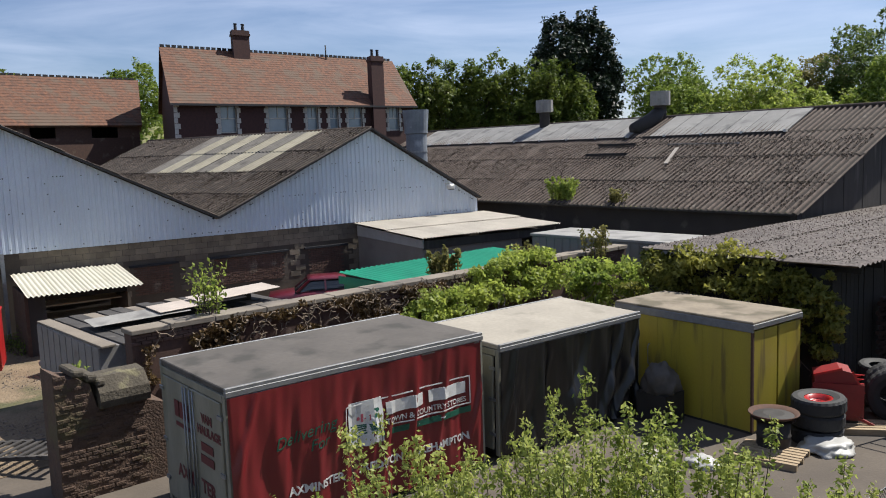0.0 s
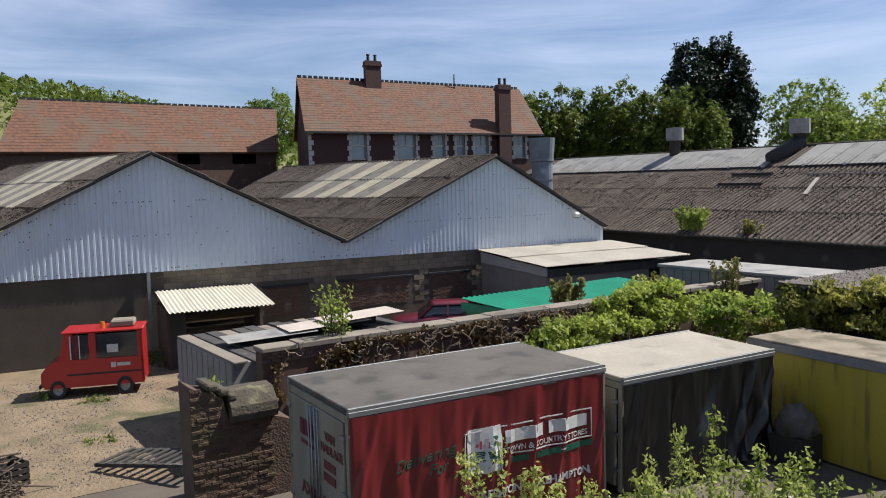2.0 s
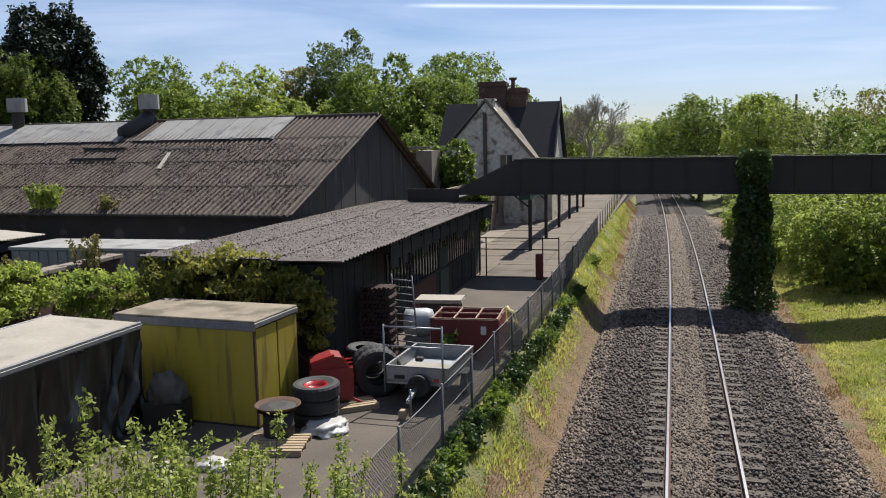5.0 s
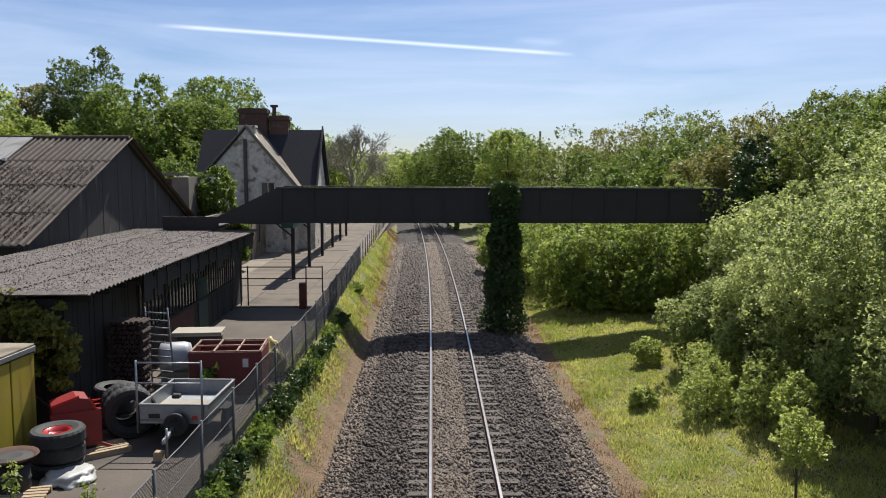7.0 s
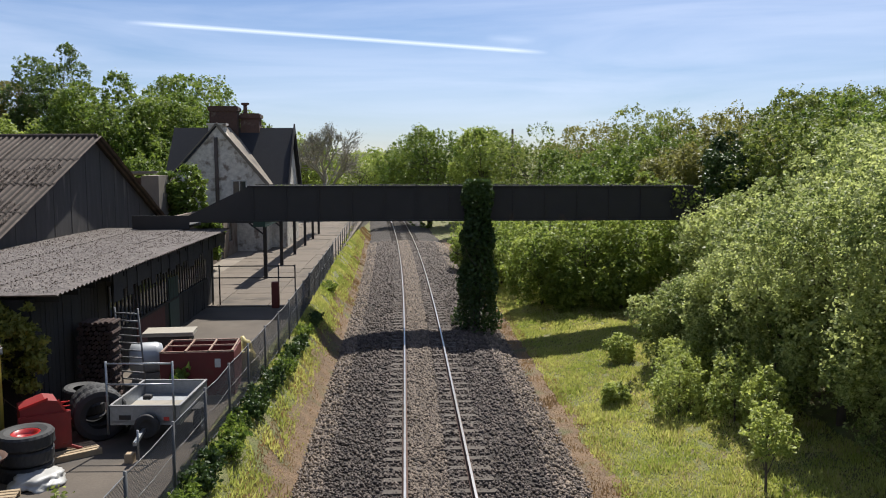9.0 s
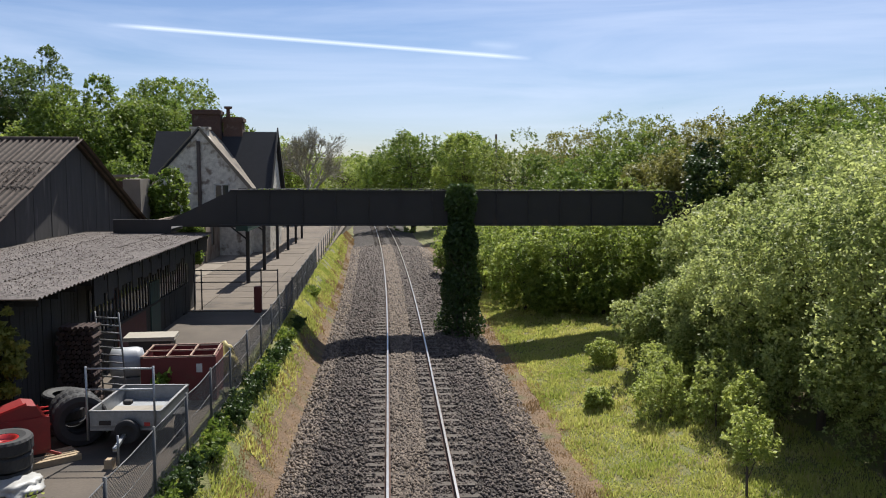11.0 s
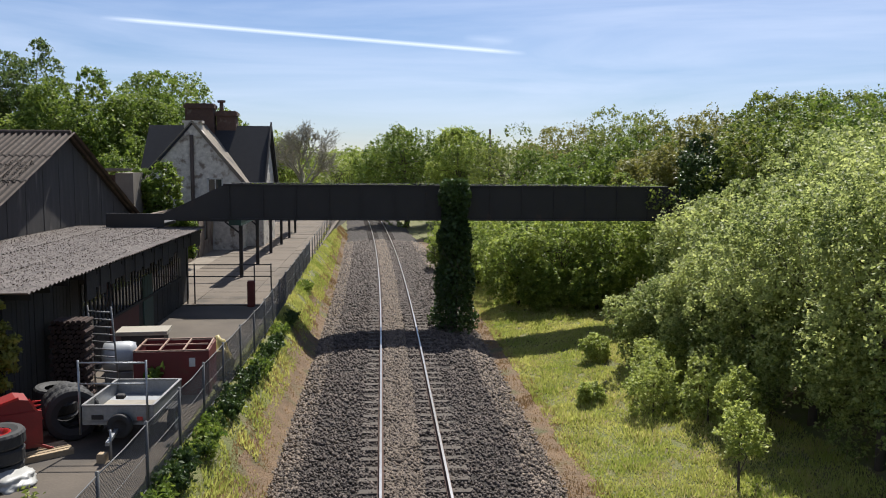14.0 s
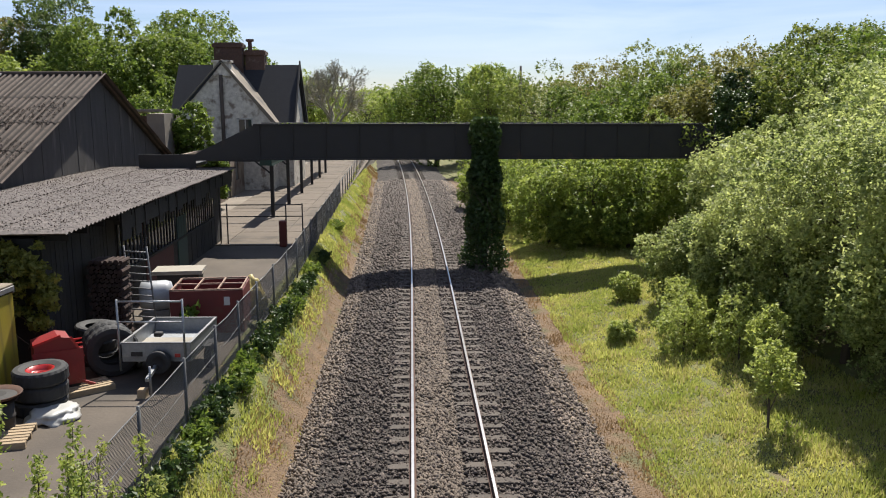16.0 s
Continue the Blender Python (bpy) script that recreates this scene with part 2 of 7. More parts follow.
# ---- mesh helpers ----
def finish(name, me, mat, parent=None, label="", smooth=False):
    for mt in (mat if isinstance(mat, (list, tuple)) else [mat]):
        me.materials.append(mt)
    if smooth:
        for p in me.polygons:
            p.use_smooth = True
    ob = new(name, me)
    if parent is not None:
        ob.parent = parent
    if label:
        tagged(ob, label)
    return ob


def part(name, bm, mat, parent=None, label="", smooth=False):
    """Links a bmesh as one mesh object under a thing or a part."""
    me = bpy.data.meshes.new(name)
    bmesh.ops.recalc_face_normals(bm, faces=bm.faces)
    bm.to_mesh(me)
    bm.free()
    return finish(name, me, mat, parent, label, smooth)


def thing(name, label, category, at=(0, 0, 0), turn=0.0, group="", kind=""):
    ob = new(name)
    ob.matrix_basis = pose(*at, 0, 0, turn)
    ob.empty_display_size = 0.2
    return tagged(ob, label, category, group, kind)


def pydata(name, verts, faces, mat, parent=None, label="", smooth=False):
    me = bpy.data.meshes.new(name)
    me.from_pydata([tuple(v) for v in verts], [], [tuple(q) for q in faces])
    me.update()
    return finish(name, me, mat, parent, label, smooth)


def box_bm(boxes, bevel=0.0):
    """Boxes as (x0, y0, z0, x1, y1, z1), in one bmesh."""
    bm = bmesh.new()
    for x0, y0, z0, x1, y1, z1 in boxes:
        vs = [bm.verts.new(c) for c in ((x0, y0, z0), (x1, y0, z0), (x1, y1, z0), (x0, y1, z0), (x0, y0, z1), (x1, y0, z1), (x1, y1, z1), (x0, y1, z1))]
        for q in ((3, 2, 1, 0), (4, 5, 6, 7), (0, 1, 5, 4), (1, 2, 6, 5), (2, 3, 7, 6), (3, 0, 4, 7)):
            bm.faces.new([vs[k] for k in q])
    if bevel:
        bmesh.ops.bevel(bm, geom=bm.edges[:], offset=bevel, segments=1, affect="EDGES")
    return bm


def box(name, x0, y0, z0, x1, y1, z1, mat, parent=None, bevel=0.0, label=""):
    return part(name, box_bm([(x0, y0, z0, x1, y1, z1)], bevel), mat, parent, label)


def bar_bm(bm, a, b, w, h=None, up=(0, 0, 1)):
    """A bar of rectangular section from a to b."""
    a, b = Vector(a), Vector(b)
    h = w if h is None else h
    d = (b - a).normalized()
    s = d.cross(Vector(up))
    s = (s if s.length > 1e-3 else d.cross(Vector((1, 0, 0)))).normalized()
    u = s.cross(d)
    vs = [bm.verts.new(p + s * i * w / 2 + u * j * h / 2) for p in (a, b) for i, j in ((-1, -1), (1, -1), (1, 1), (-1, 1))]
    for q in ((0, 1, 2, 3), (7, 6, 5, 4), (0, 4, 5, 1), (1, 5, 6, 2), (2, 6, 7, 3), (3, 7, 4, 0)):
        bm.faces.new([vs[k] for k in q])


def bar(name, a, b, w, mat, parent=None, h=None, label=""):
    bm = bmesh.new()
    bar_bm(bm, a, b, w, h)
    return part(name, bm, mat, parent, label)


def tube_bm(bm, points, radii, n=8, caps=True):
    """A round tube through points."""
    points = [Vector(p) for p in points]
    if not isinstance(radii, (list, tuple)):
        radii = [radii] * len(points)
    rings = []
    for k, p in enumerate(points):
        d = (points[min(k + 1, len(points) - 1)] - points[max(k - 1, 0)]).normalized()
        s = d.cross(Vector((0, 0, 1)))
        s = (s if s.length > 0.05 else d.cross(Vector((1, 0, 0)))).normalized()
        u = s.cross(d)
        rings.append([bm.verts.new(p + (s * math.cos(a) + u * math.sin(a)) * radii[k]) for a in (2 * math.pi * j / n for j in range(n))])
    for r0, r1 in zip(rings, rings[1:]):
        for j in range(n):
            bm.faces.new((r0[j], r0[(j + 1) % n], r1[(j + 1) % n], r1[j]))
    if caps:
        bm.faces.new(rings[0][::-1])
        bm.faces.new(rings[-1])


def tube(name, points, radii, mat, parent=None, n=8, label="", smooth=True):
    bm = bmesh.new()
    tube_bm(bm, points, radii, n)
    return part(name, bm, mat, parent, label, smooth)


def lathe_bm(profile, n=24, axis="z"):
    """A turned shape from (radius, height) pairs."""
    bm = bmesh.new()
    rings = []
    for r, h in profile:
        ring = []
        for j in range(n):
            a = 2 * math.pi * j / n
            c, s = r * math.cos(a), r * math.sin(a)
            ring.append(bm.verts.new((c, s, h) if axis == "z" else ((h, c, s) if axis == "x" else (c, h, s))))
        rings.append(ring)
    for r0, r1 in zip(rings, rings[1:]):
        for j in range(n):
            bm.faces.new((r0[j], r0[(j + 1) % n], r1[(j + 1) % n], r1[j]))
    return bm


def prism_bm(outline, a, b, axis="x"):
    """An outline in the other two axes drawn out from a to b."""
    bm = bmesh.new()
    at = (lambda p, h: (h, p[0], p[1])) if axis == "x" else ((lambda p, h: (p[0], h, p[1])) if axis == "y" else (lambda p, h: (p[0], p[1], h)))
    lo, hi = [bm.verts.new(at(p, a)) for p in outline], [bm.verts.new(at(p, b)) for p in outline]
    n = len(outline)
    bm.faces.new(lo[::-1])
    bm.faces.new(hi)
    for k in range(n):
        bm.faces.new((lo[k], lo[(k + 1) % n], hi[(k + 1) % n], hi[k]))
    return bm


rng = np.random.default_rng(7)


def leaf_mesh(name, centres, size, mat, parent=None, label="", long=1.6, seed=1, facing=None):
    """Many small leaves round the given centres, in one mesh."""
    r = np.random.default_rng(seed)
    c = np.asarray(centres, float)
    n = len(c)
    d = r.normal(size=(n, 3))
    d[:, 2] += 0.15
    e = r.normal(size=(n, 3))
    if facing is not None:
        # leaves turn their faces outwards and up, loosely
        face = np.asarray(facing) * 0.3 + np.array([0, 0, 0.55]) + r.normal(size=(n, 3)) * 0.6
        d = np.cross(face, d)
        e = face
    d /= np.linalg.norm(d, axis=1)[:, None] + 1e-9
    e = np.cross(d, e)
    e /= np.linalg.norm(e, axis=1)[:, None] + 1e-9
    s = size * (0.6 + 0.8 * r.random((n, 1)))
    up = np.cross(d, e)
    # small near leaves are folded in two, larger ones further off are single triangles
    sides = 4 if size < 0.08 else 3
    v = np.empty((n, sides, 3))
    k = (np.arange(n) * sides)[:, None]
    if sides == 4:
        v[:, 0], v[:, 2] = c - d * s * long / 2, c + d * s * long / 2
        v[:, 1], v[:, 3] = c - e * s / 2 + up * s * 0.15, c + e * s / 2 + up * s * 0.15
        loops = np.concatenate([k, k + 1, k + 2, k, k + 2, k + 3], 1)
    else:
        v[:, 0], v[:, 1], v[:, 2] = c - d * s * long / 2 - e * s * 0.4, c + d * s * long / 2 - e * s * 0.4, c + e * s * 0.6
        loops = np.concatenate([k, k + 1, k + 2], 1)
    me = bpy.data.meshes.new(name)
    me.vertices.add(n * sides)
    me.vertices.foreach_set("co", v.reshape(-1))
    me.loops.add(loops.size)
    me.loops.foreach_set("vertex_index", loops.reshape(-1).astype(np.int32))
    me.polygons.add(loops.size // 3)
    me.polygons.foreach_set("loop_start", (np.arange(loops.size // 3) * 3).astype(np.int32))
    me.update(calc_edges=True)
    return finish(name, me, mat, parent, label)


def clumps(r, centre, radii, blobs, leaves, blob=0.4, low=-0.5, shell=0.55):
    """Leaf places in many clumps set over an ellipsoid, with gaps between them."""
    centre, radii = np.array(centre, float), np.array(radii, float)
    d = r.normal(size=(blobs, 3))
    d /= np.linalg.norm(d, axis=1)[:, None]
    d[:, 2] = np.where(d[:, 2] < low, -d[:, 2] * 0.6, d[:, 2])
    at = centre + d * radii * (shell + (1 - shell) * r.random((blobs, 1)) ** 0.6)
    size = blob * (0.5 + 0.9 * r.random(blobs)) * radii.mean()
    pick = r.integers(0, blobs, leaves)
    q = r.normal(size=(leaves, 3))
    q /= np.linalg.norm(q, axis=1)[:, None]
    q[:, 2] = np.abs(q[:, 2]) * 1.0 - 0.35 * (r.random(leaves) < 0.5)
    return at[pick] + q * (size[pick] * (0.35 + 0.75 * r.random(leaves) ** 0.7))[:, None] * np.array([1, 1, 0.8]), at


def unit(v):
    return v / (np.linalg.norm(v, axis=-1, keepdims=True) + 1e-9)


def crown_leaves(r, centre, radii, lobes, leaves, size, low=-0.6, lobe=0.42, ragged=0.5, sprig=0.1):
    """Leaf places and outward directions for a crown: large lobes over an ellipsoid, sprigs over each
    lobe, leaves along each sprig, and a thinner fill of leaves inside."""
    centre, radii = np.array(centre, float), np.array(radii, float)
    k = np.arange(lobes) + 0.5
    up = 1 - (1 - low) * k / lobes
    turn = k * 2.39996 + r.normal(size=lobes) * 0.35
    flat = np.maximum(0, 1 - np.abs(up) ** 2.6) ** 0.4
    d = np.stack([np.cos(turn) * flat, np.sin(turn) * flat, up], 1) + r.normal(size=(lobes, 3)) * 0.12
    big = lobe * (0.65 + 0.7 * r.random((lobes, 1)))
    at = d * (1 - big * 0.8) * (1 + 0.07 * r.normal(size=(lobes, 1)))
    own = 0.25 * radii + 0.75 * radii.min()
    per = max(12, int(leaves * 0.86 / lobes / 12))
    # sprigs over the outside of each lobe, a few of them reaching further out
    e = unit(unit(r.normal(size=(lobes, per, 3))) + 0.5 * unit(d)[:, None] + np.array([0, 0, 0.15]))
    dent = 1 + 0.16 * np.sin(e[..., :1] * 5 + turn[:, None, None]) * np.sin(e[..., 1:2] * 5.5 + 2 * turn[:, None, None]) + 0.08 * np.sin(e[..., 2:] * 9 + turn[:, None, None])
    root = at[:, None] * radii + e * big[:, None] * dent * (0.72 + 0.28 * r.random((lobes, per, 1)) ** 0.5) * own
    way = unit(e + r.normal(size=e.shape) * ragged + np.array([0, 0, 0.12]))
    m = max(4, int(leaves * 0.86 / lobes / per))
    f = r.random((lobes, per, m, 1))
    length = sprig * radii.mean() * (0.3 + 1.1 * r.random((lobes, per, 1, 1)) ** 5)
    pts = root[:, :, None] + way[:, :, None] * f * length + r.normal(size=(lobes, per, m, 3)) * (length * 0.3 * (1.2 - f) + size * 0.35)
    nrm = np.broadcast_to(e[:, :, None], pts.shape)
    pts, nrm = pts.reshape(-1, 3), nrm.reshape(-1, 3)
    n = int(leaves * 0.14)
    inner = unit(r.normal(size=(n, 3)))
    inner[:, 2] = np.where(inner[:, 2] < low, np.abs(inner[:, 2]) * 0.5, inner[:, 2])
    fill = inner * radii * (0.35 + 0.4 * r.random((n, 1)))
    return np.concatenate([pts, fill]) + centre, np.concatenate([nrm, inner]), at * radii + centre


def tree(x, y, z, height, width, leafmat, label, leaves=5000, size=0.28, trunk=0.25, crown_low=0.25, seed=1, blobs=70, name="tree", category="tree", depth=None, blob=0.42, ragged=0.5, sprig=0.11):
    """A tapered trunk, limbs that reach into the crown, and a crown of lobes, sprigs and leaves."""
    r = np.random.default_rng(seed)
    t = thing(name, label, category, (x, y, z))
    cz = height * (crown_low + (1 - crown_low) / 2)
    rad = (width / 2, (depth or width) / 2, height * (1 - crown_low) / 2)
    pts, nrm, at = crown_leaves(r, (0, 0, cz), rad, blobs, leaves, size, -0.6 if crown_low > 0.05 else -0.95, blob, ragged, sprig)
    ok = pts[:, 2] > 0.02
    pts, nrm = pts[ok], nrm[ok]
    bm = bmesh.new()
    bend = r.normal(size=2) * 0.03 * height
    top = Vector((bend[0], bend[1], height * 0.75))
    tube_bm(bm, [(0, 0, -0.3), (bend[0] * 0.2, bend[1] * 0.2, height * 0.2), (bend[0] * 0.6, bend[1] * 0.6, height * 0.45), top], [trunk * 1.25, trunk, trunk * 0.65, trunk * 0.12], 7)
    for k in range(min(len(at), 30)):
        f = 0.2 + 0.5 * r.random()
        s = Vector((bend[0] * f, bend[1] * f, height * f * 0.9))
        e = Vector(at[k])
        m = s.lerp(e, 0.5) + Vector((0, 0, 0.06 * height * r.random()))
        tube_bm(bm, [s, m, e], [trunk * 0.32, trunk * 0.2, trunk * 0.05], 5, False)
    part("trunk", bm, M_BARK, t, smooth=True)
    leaf_mesh("crown", pts, size, leafmat, t, seed=seed + 5, facing=nrm)
    return t


# ---- ground, railway ----
YARD = 0.9


def curve(y):
    """How far the line has bent to the left at y."""
    return -0.00033 * max(y - 30.0, 0.0) ** 2 if y < 230 else -13.2 - 0.13 * (y - 230)


def smooth(a, b, x):
    t = min(max((x - a) / (b - a), 0.0), 1.0)
    return t * t * (3 - 2 * t)


def ground_z(x, y):
    u = x - curve(y)
    near = 1 - smooth(110, 260, abs(y))
    left = smooth(-2.4, -4.25, u)
    right = smooth(10.0, 17.0, u) * 2.6 + smooth(15, 32, u) * 4.1
    bump = 0.07 * noise.noise(Vector((x * 0.5, y * 0.5, 0))) * smooth(3, 5, abs(u - 0.75))
    base = -0.55 + 0.5 * smooth(4.3, 9.5, u)
    z = base + (YARD - 0.03 - base) * left * 1.0 + right * (0.35 + 0.65 * near)
    far = math.hypot(x, y)
    hills = 26 * smooth(240, 900, far) * (0.55 + 0.45 * noise.noise(Vector((x * 0.0022, y * 0.0022, 3.0)))) * (1 - smooth(900, 2400, far) * 0.6)
    hill = 44 * math.exp(-((x + 370) / 120) ** 2 - ((y - 12) / 140) ** 2)
    return z + (bump if u > -4.2 else 0) + hills + hill


def ground_sheet():
    xs = sorted(set([-2600, -1500, -900, -600, -500, -440, -400, -370, -340, -310, -280, -240, -200, -150, -110, -80, -60, -45, -30, -20, -12, -8, -6, -5] + [round(-4.6 + 0.2 * k, 2) for k in range(13)]
                    + [-1.5, 0, 1.5, 3, 3.5, 4, 4.5] + [5 + 0.5 * k for k in range(12)] + [11, 12, 13, 14, 15, 16, 18, 20, 23, 27, 32, 40, 50, 70, 100, 150, 220, 300, 420, 600, 900, 1500, 2600]))
    ys = [-600, -200, -60, -20] + [-8 + 1.0 * k for k in range(70)] + [64 + 3.0 * k for k in range(30)] + [160, 180, 200, 230, 260, 300, 350, 420, 500, 600, 750, 900, 1200, 1700, 2600]
    verts = [(x + curve(y) * (1 if abs(x) < 30 else 0), y, ground_z(x + curve(y) * (1 if abs(x) < 30 else 0), y)) for y in ys for x in xs]
    n = len(xs)
    faces = [(j * n + i, j * n + i + 1, (j + 1) * n + i + 1, (j + 1) * n + i) for j in range(len(ys) - 1) for i in range(n - 1)]
    return tagged(pydata("ground", verts, faces, M_GROUND, smooth=True), "grassy trackside ground with dry patches and low banks", "ground", kind="structure")


M_GROUND = material("grassy_earth", (0.16, 0.18, 0.05), 0.95, other=(0.2, 0.16, 0.08), scale=3.5, grain=22, bump=0.9, depth=0.06, third=(0.22, 0.16, 0.09), third_scale=1.6, third_at=0.56)
M_BALLAST = material("ballast_bed", (0.055, 0.044, 0.037), 0.97, other=(0.025, 0.02, 0.017), scale=5, grain=24, bump=1.0, depth=0.05, third=(0.17, 0.135, 0.105), third_scale=0.6, third_at=0.6)
ground = ground_sheet()


def ballast_bed():
    prof = [(-2.75, -0.6), (-2.2, -0.36), (-0.9, -0.2), (0.1, -0.21), (0.75, -0.18), (1.4, -0.21), (2.3, -0.2), (3.5, -0.3), (4.35, -0.62)]
    ys = [-12 + 1.5 * k for k in range(110)]
    verts, n = [], len(prof)
    for y in ys:
        for u, z in prof:
            verts.append((u + curve(y) + (0.34 * noise.noise(Vector((u, y * 0.45, 1))) if u in (-2.75, 4.35) else 0), y, z + 0.03 * noise.noise(Vector((u * 2, y * 1.3, 5)))))
    faces = [(j * n + i, j * n + i + 1, (j + 1) * n + i + 1, (j + 1) * n + i) for j in range(len(ys) - 1) for i in range(n - 1)]
    return tagged(pydata("ballast", verts, faces, M_BALLAST, smooth=True), "grey stone ballast bed under the track", "ballast", kind="structure")


ballast_bed()


def railway():
    t = thing("railway_track", "single railway track with shiny rails on concrete sleepers", "railway track", kind="structure")
    ys = [-12 + 2.0 * k for k in range(84)]
    for side in (-0.03, 1.475):
        for name, prof, mat in (("rail", [(-0.07, -0.15), (0.07, -0.15), (0.07, -0.135), (0.012, -0.11), (0.012, -0.035), (0.034, -0.02), (0.034, -0.004), (-0.034, -0.004), (-0.034, -0.02), (-0.012, -0.035), (-0.012, -0.11), (-0.07, -0.135)], M_RAILSIDE),
                                ("rail_head", [(-0.03, -0.004), (0.03, -0.004), (0.026, 0.0), (-0.026, 0.0)], M_RAIL)):
            n = len(prof)
            verts = [(side + curve(y) + u, y, z) for y in ys for u, z in prof]
            faces = [(j * n + i, j * n + (i + 1) % n, (j + 1) * n + (i + 1) % n, (j + 1) * n + i) for j in range(len(ys) - 1) for i in range(n)]
            pydata(name, verts, faces, mat, t)
    me = None
    prof = [(-0.5, -0.2), (-0.5, -0.075), (-0.22, -0.06), (0.0, -0.058), (0.22, -0.06), (0.5, -0.075), (0.5, -0.2)]
    y = 6.0
    while y < 110:
        if me is None:
            bm = bmesh.new()
            secs = []
            for x, top in ((-0.53, -0.17), (-0.5, -0.155), (0.45, -0.15), (0.55, -0.165), (0.95, -0.165), (1.05, -0.15), (1.95, -0.155), (2.0, -0.17)):
                secs.append([bm.verts.new((x, s, z)) for s, z in ((-0.13, -0.3), (-0.11, top), (0.11, top), (0.13, -0.3))])
            for a, b in zip(secs, secs[1:]):
                for k in range(3):
                    bm.faces.new((a[k], a[k + 1], b[k + 1], b[k]))
            bm.faces.new(secs[0]); bm.faces.new(secs[-1][::-1])
            ob = part("sleeper", bm, M_SLEEPER, t)
            me = ob.data
        else:
            ob = new("sleeper", me)
            ob.parent = t
        ob.location = (curve(y), y, random.uniform(-0.008, 0.008))
        ob.rotation_euler = (0, 0, random.uniform(-0.01, 0.01))
        y += 0.68
    return t


railway()

M_EARTH = material("dry_trackside_earth", (0.23, 0.15, 0.085), 0.97, other=(0.11, 0.075, 0.046), scale=2.2, grain=16, bump=1.0, depth=0.06, third=(0.11, 0.11, 0.045), third_scale=0.9, third_at=0.54)


def earth_strip(inner, outer, seed, label):
    """A strip of bare brown earth between the ballast and the grass, with a wandering edge."""
    verts, faces, n = [], [], 7
    ys = [6 + 0.5 * k for k in range(150)]
    for y in ys:
        edge = outer + 0.45 * noise.noise(Vector((y * 0.35, seed, 0))) + 0.15 * noise.noise(Vector((y * 1.7, seed, 2)))
        for k in range(n):
            x = inner + (edge - inner) * k / (n - 1) + curve(y)
            verts.append((x, y, ground_z(x, y) + (0.03 if 0 < k < n - 1 else -0.03) + 0.02 * noise.noise(Vector((x * 3, y * 3, seed)))))
    for j in range(len(ys) - 1):
        for k in range(n - 1):
            faces.append((j * n + k, j * n + k + 1, (j + 1) * n + k + 1, (j + 1) * n + k))
    return tagged(pydata("trackside_earth", verts, faces, M_EARTH, smooth=True), label, "earth", kind="structure")


earth_strip(-2.4, -3.35, 3.0, "bare brown earth along the foot of the fence bank")
earth_strip(4.1, 5.0, 7.0, "bare tan earth beside the ballast shoulder")

# ---- yard and platform paving ----
tagged(part("yard_paving", prism_bm([(-60, -8), (-4.55, -8), (-4.5, 35.2), (-60, 35.2)], 0.5, YARD, "z"), M_YARD), "stained grey concrete yard between fence and sheds", "yard paving", kind="structure")

M_DIRT = material("sandy_yard_dirt", (0.27, 0.2, 0.125), 0.97, other=(0.13, 0.095, 0.06), scale=1.1, grain=12, bump=1.0, depth=0.05, third=(0.085, 0.09, 0.035), third_scale=0.55, third_at=0.55)
tagged(part("yard_dirt", prism_bm([(-60, -8), (-17.6, -8), (-17.6, 27), (-60, 27)], 0.8, YARD + 0.015, "z"), M_DIRT), "sandy gravelled yard with mossy patches", "yard", kind="structure")


M_SLAB = material("worn_platform_slab", (0.18, 0.145, 0.11), 0.95, other=(0.13, 0.105, 0.08), scale=1.4, grain=20, bump=0.5, third=(0.08, 0.066, 0.052), third_scale=0.6, third_at=0.56, island=0.25)


def platform():
    t = thing("platform", "weathered slab railway platform beside the fence", "platform", kind="structure")
    box("platform_wall", -4.75, 35.2, -0.4, -4.45, 112, YARD - 0.01, M_CONC, t)
    box("platform_fill", -12, 35.2, 0.4, -4.75, 112, YARD - 0.02, M_CONC, t)
    y, k = 35.25, 0
    while y < 110:
        d = 1.8
        for x0, x1 in ((-5.85, -4.4), (-8.0, -5.87), (-10.2, -8.02)):
            j = random.uniform(-0.008, 0.008)
            box("slab", x0, y, YARD - 0.06, x1, y + d - 0.03, YARD + 0.03 + j, M_SLAB, t)
        y += d
    return t


platform()

# ---- corrugated sheets ----
def sheet_mesh(name, width, length, waves, amp, seg=4, across=(1, 0, 0), down=(0, 1, 0), normal=(0, 0, 1), rise=0.0):
    """A corrugated sheet: waves run down its length and repeat across its width."""
    across, down, normal = Vector(across), Vector(down), Vector(normal)
    n = waves * seg
    verts, faces, flat = [], [], []
    for j, y in enumerate((0, length)):
        for i in range(n + 1):
            verts.append(across * (width * i / n) + down * y + normal * (amp * math.sin(2 * math.pi * i / seg + 0.4) + rise * j))
            flat.append((width * i / n, y))
    for i in range(n):
        faces.append((i, i + 1, n + 2 + i, n + 1 + i))
    me = bpy.data.meshes.new(name)
    me.from_pydata(verts, [], faces)
    me.update()
    uv = me.uv_layers.new(name="UVMap")
    for lp in me.loops:
        uv.data[lp.index].uv = flat[lp.vertex_index]
    for p in me.polygons:
        p.use_smooth = True
    return me


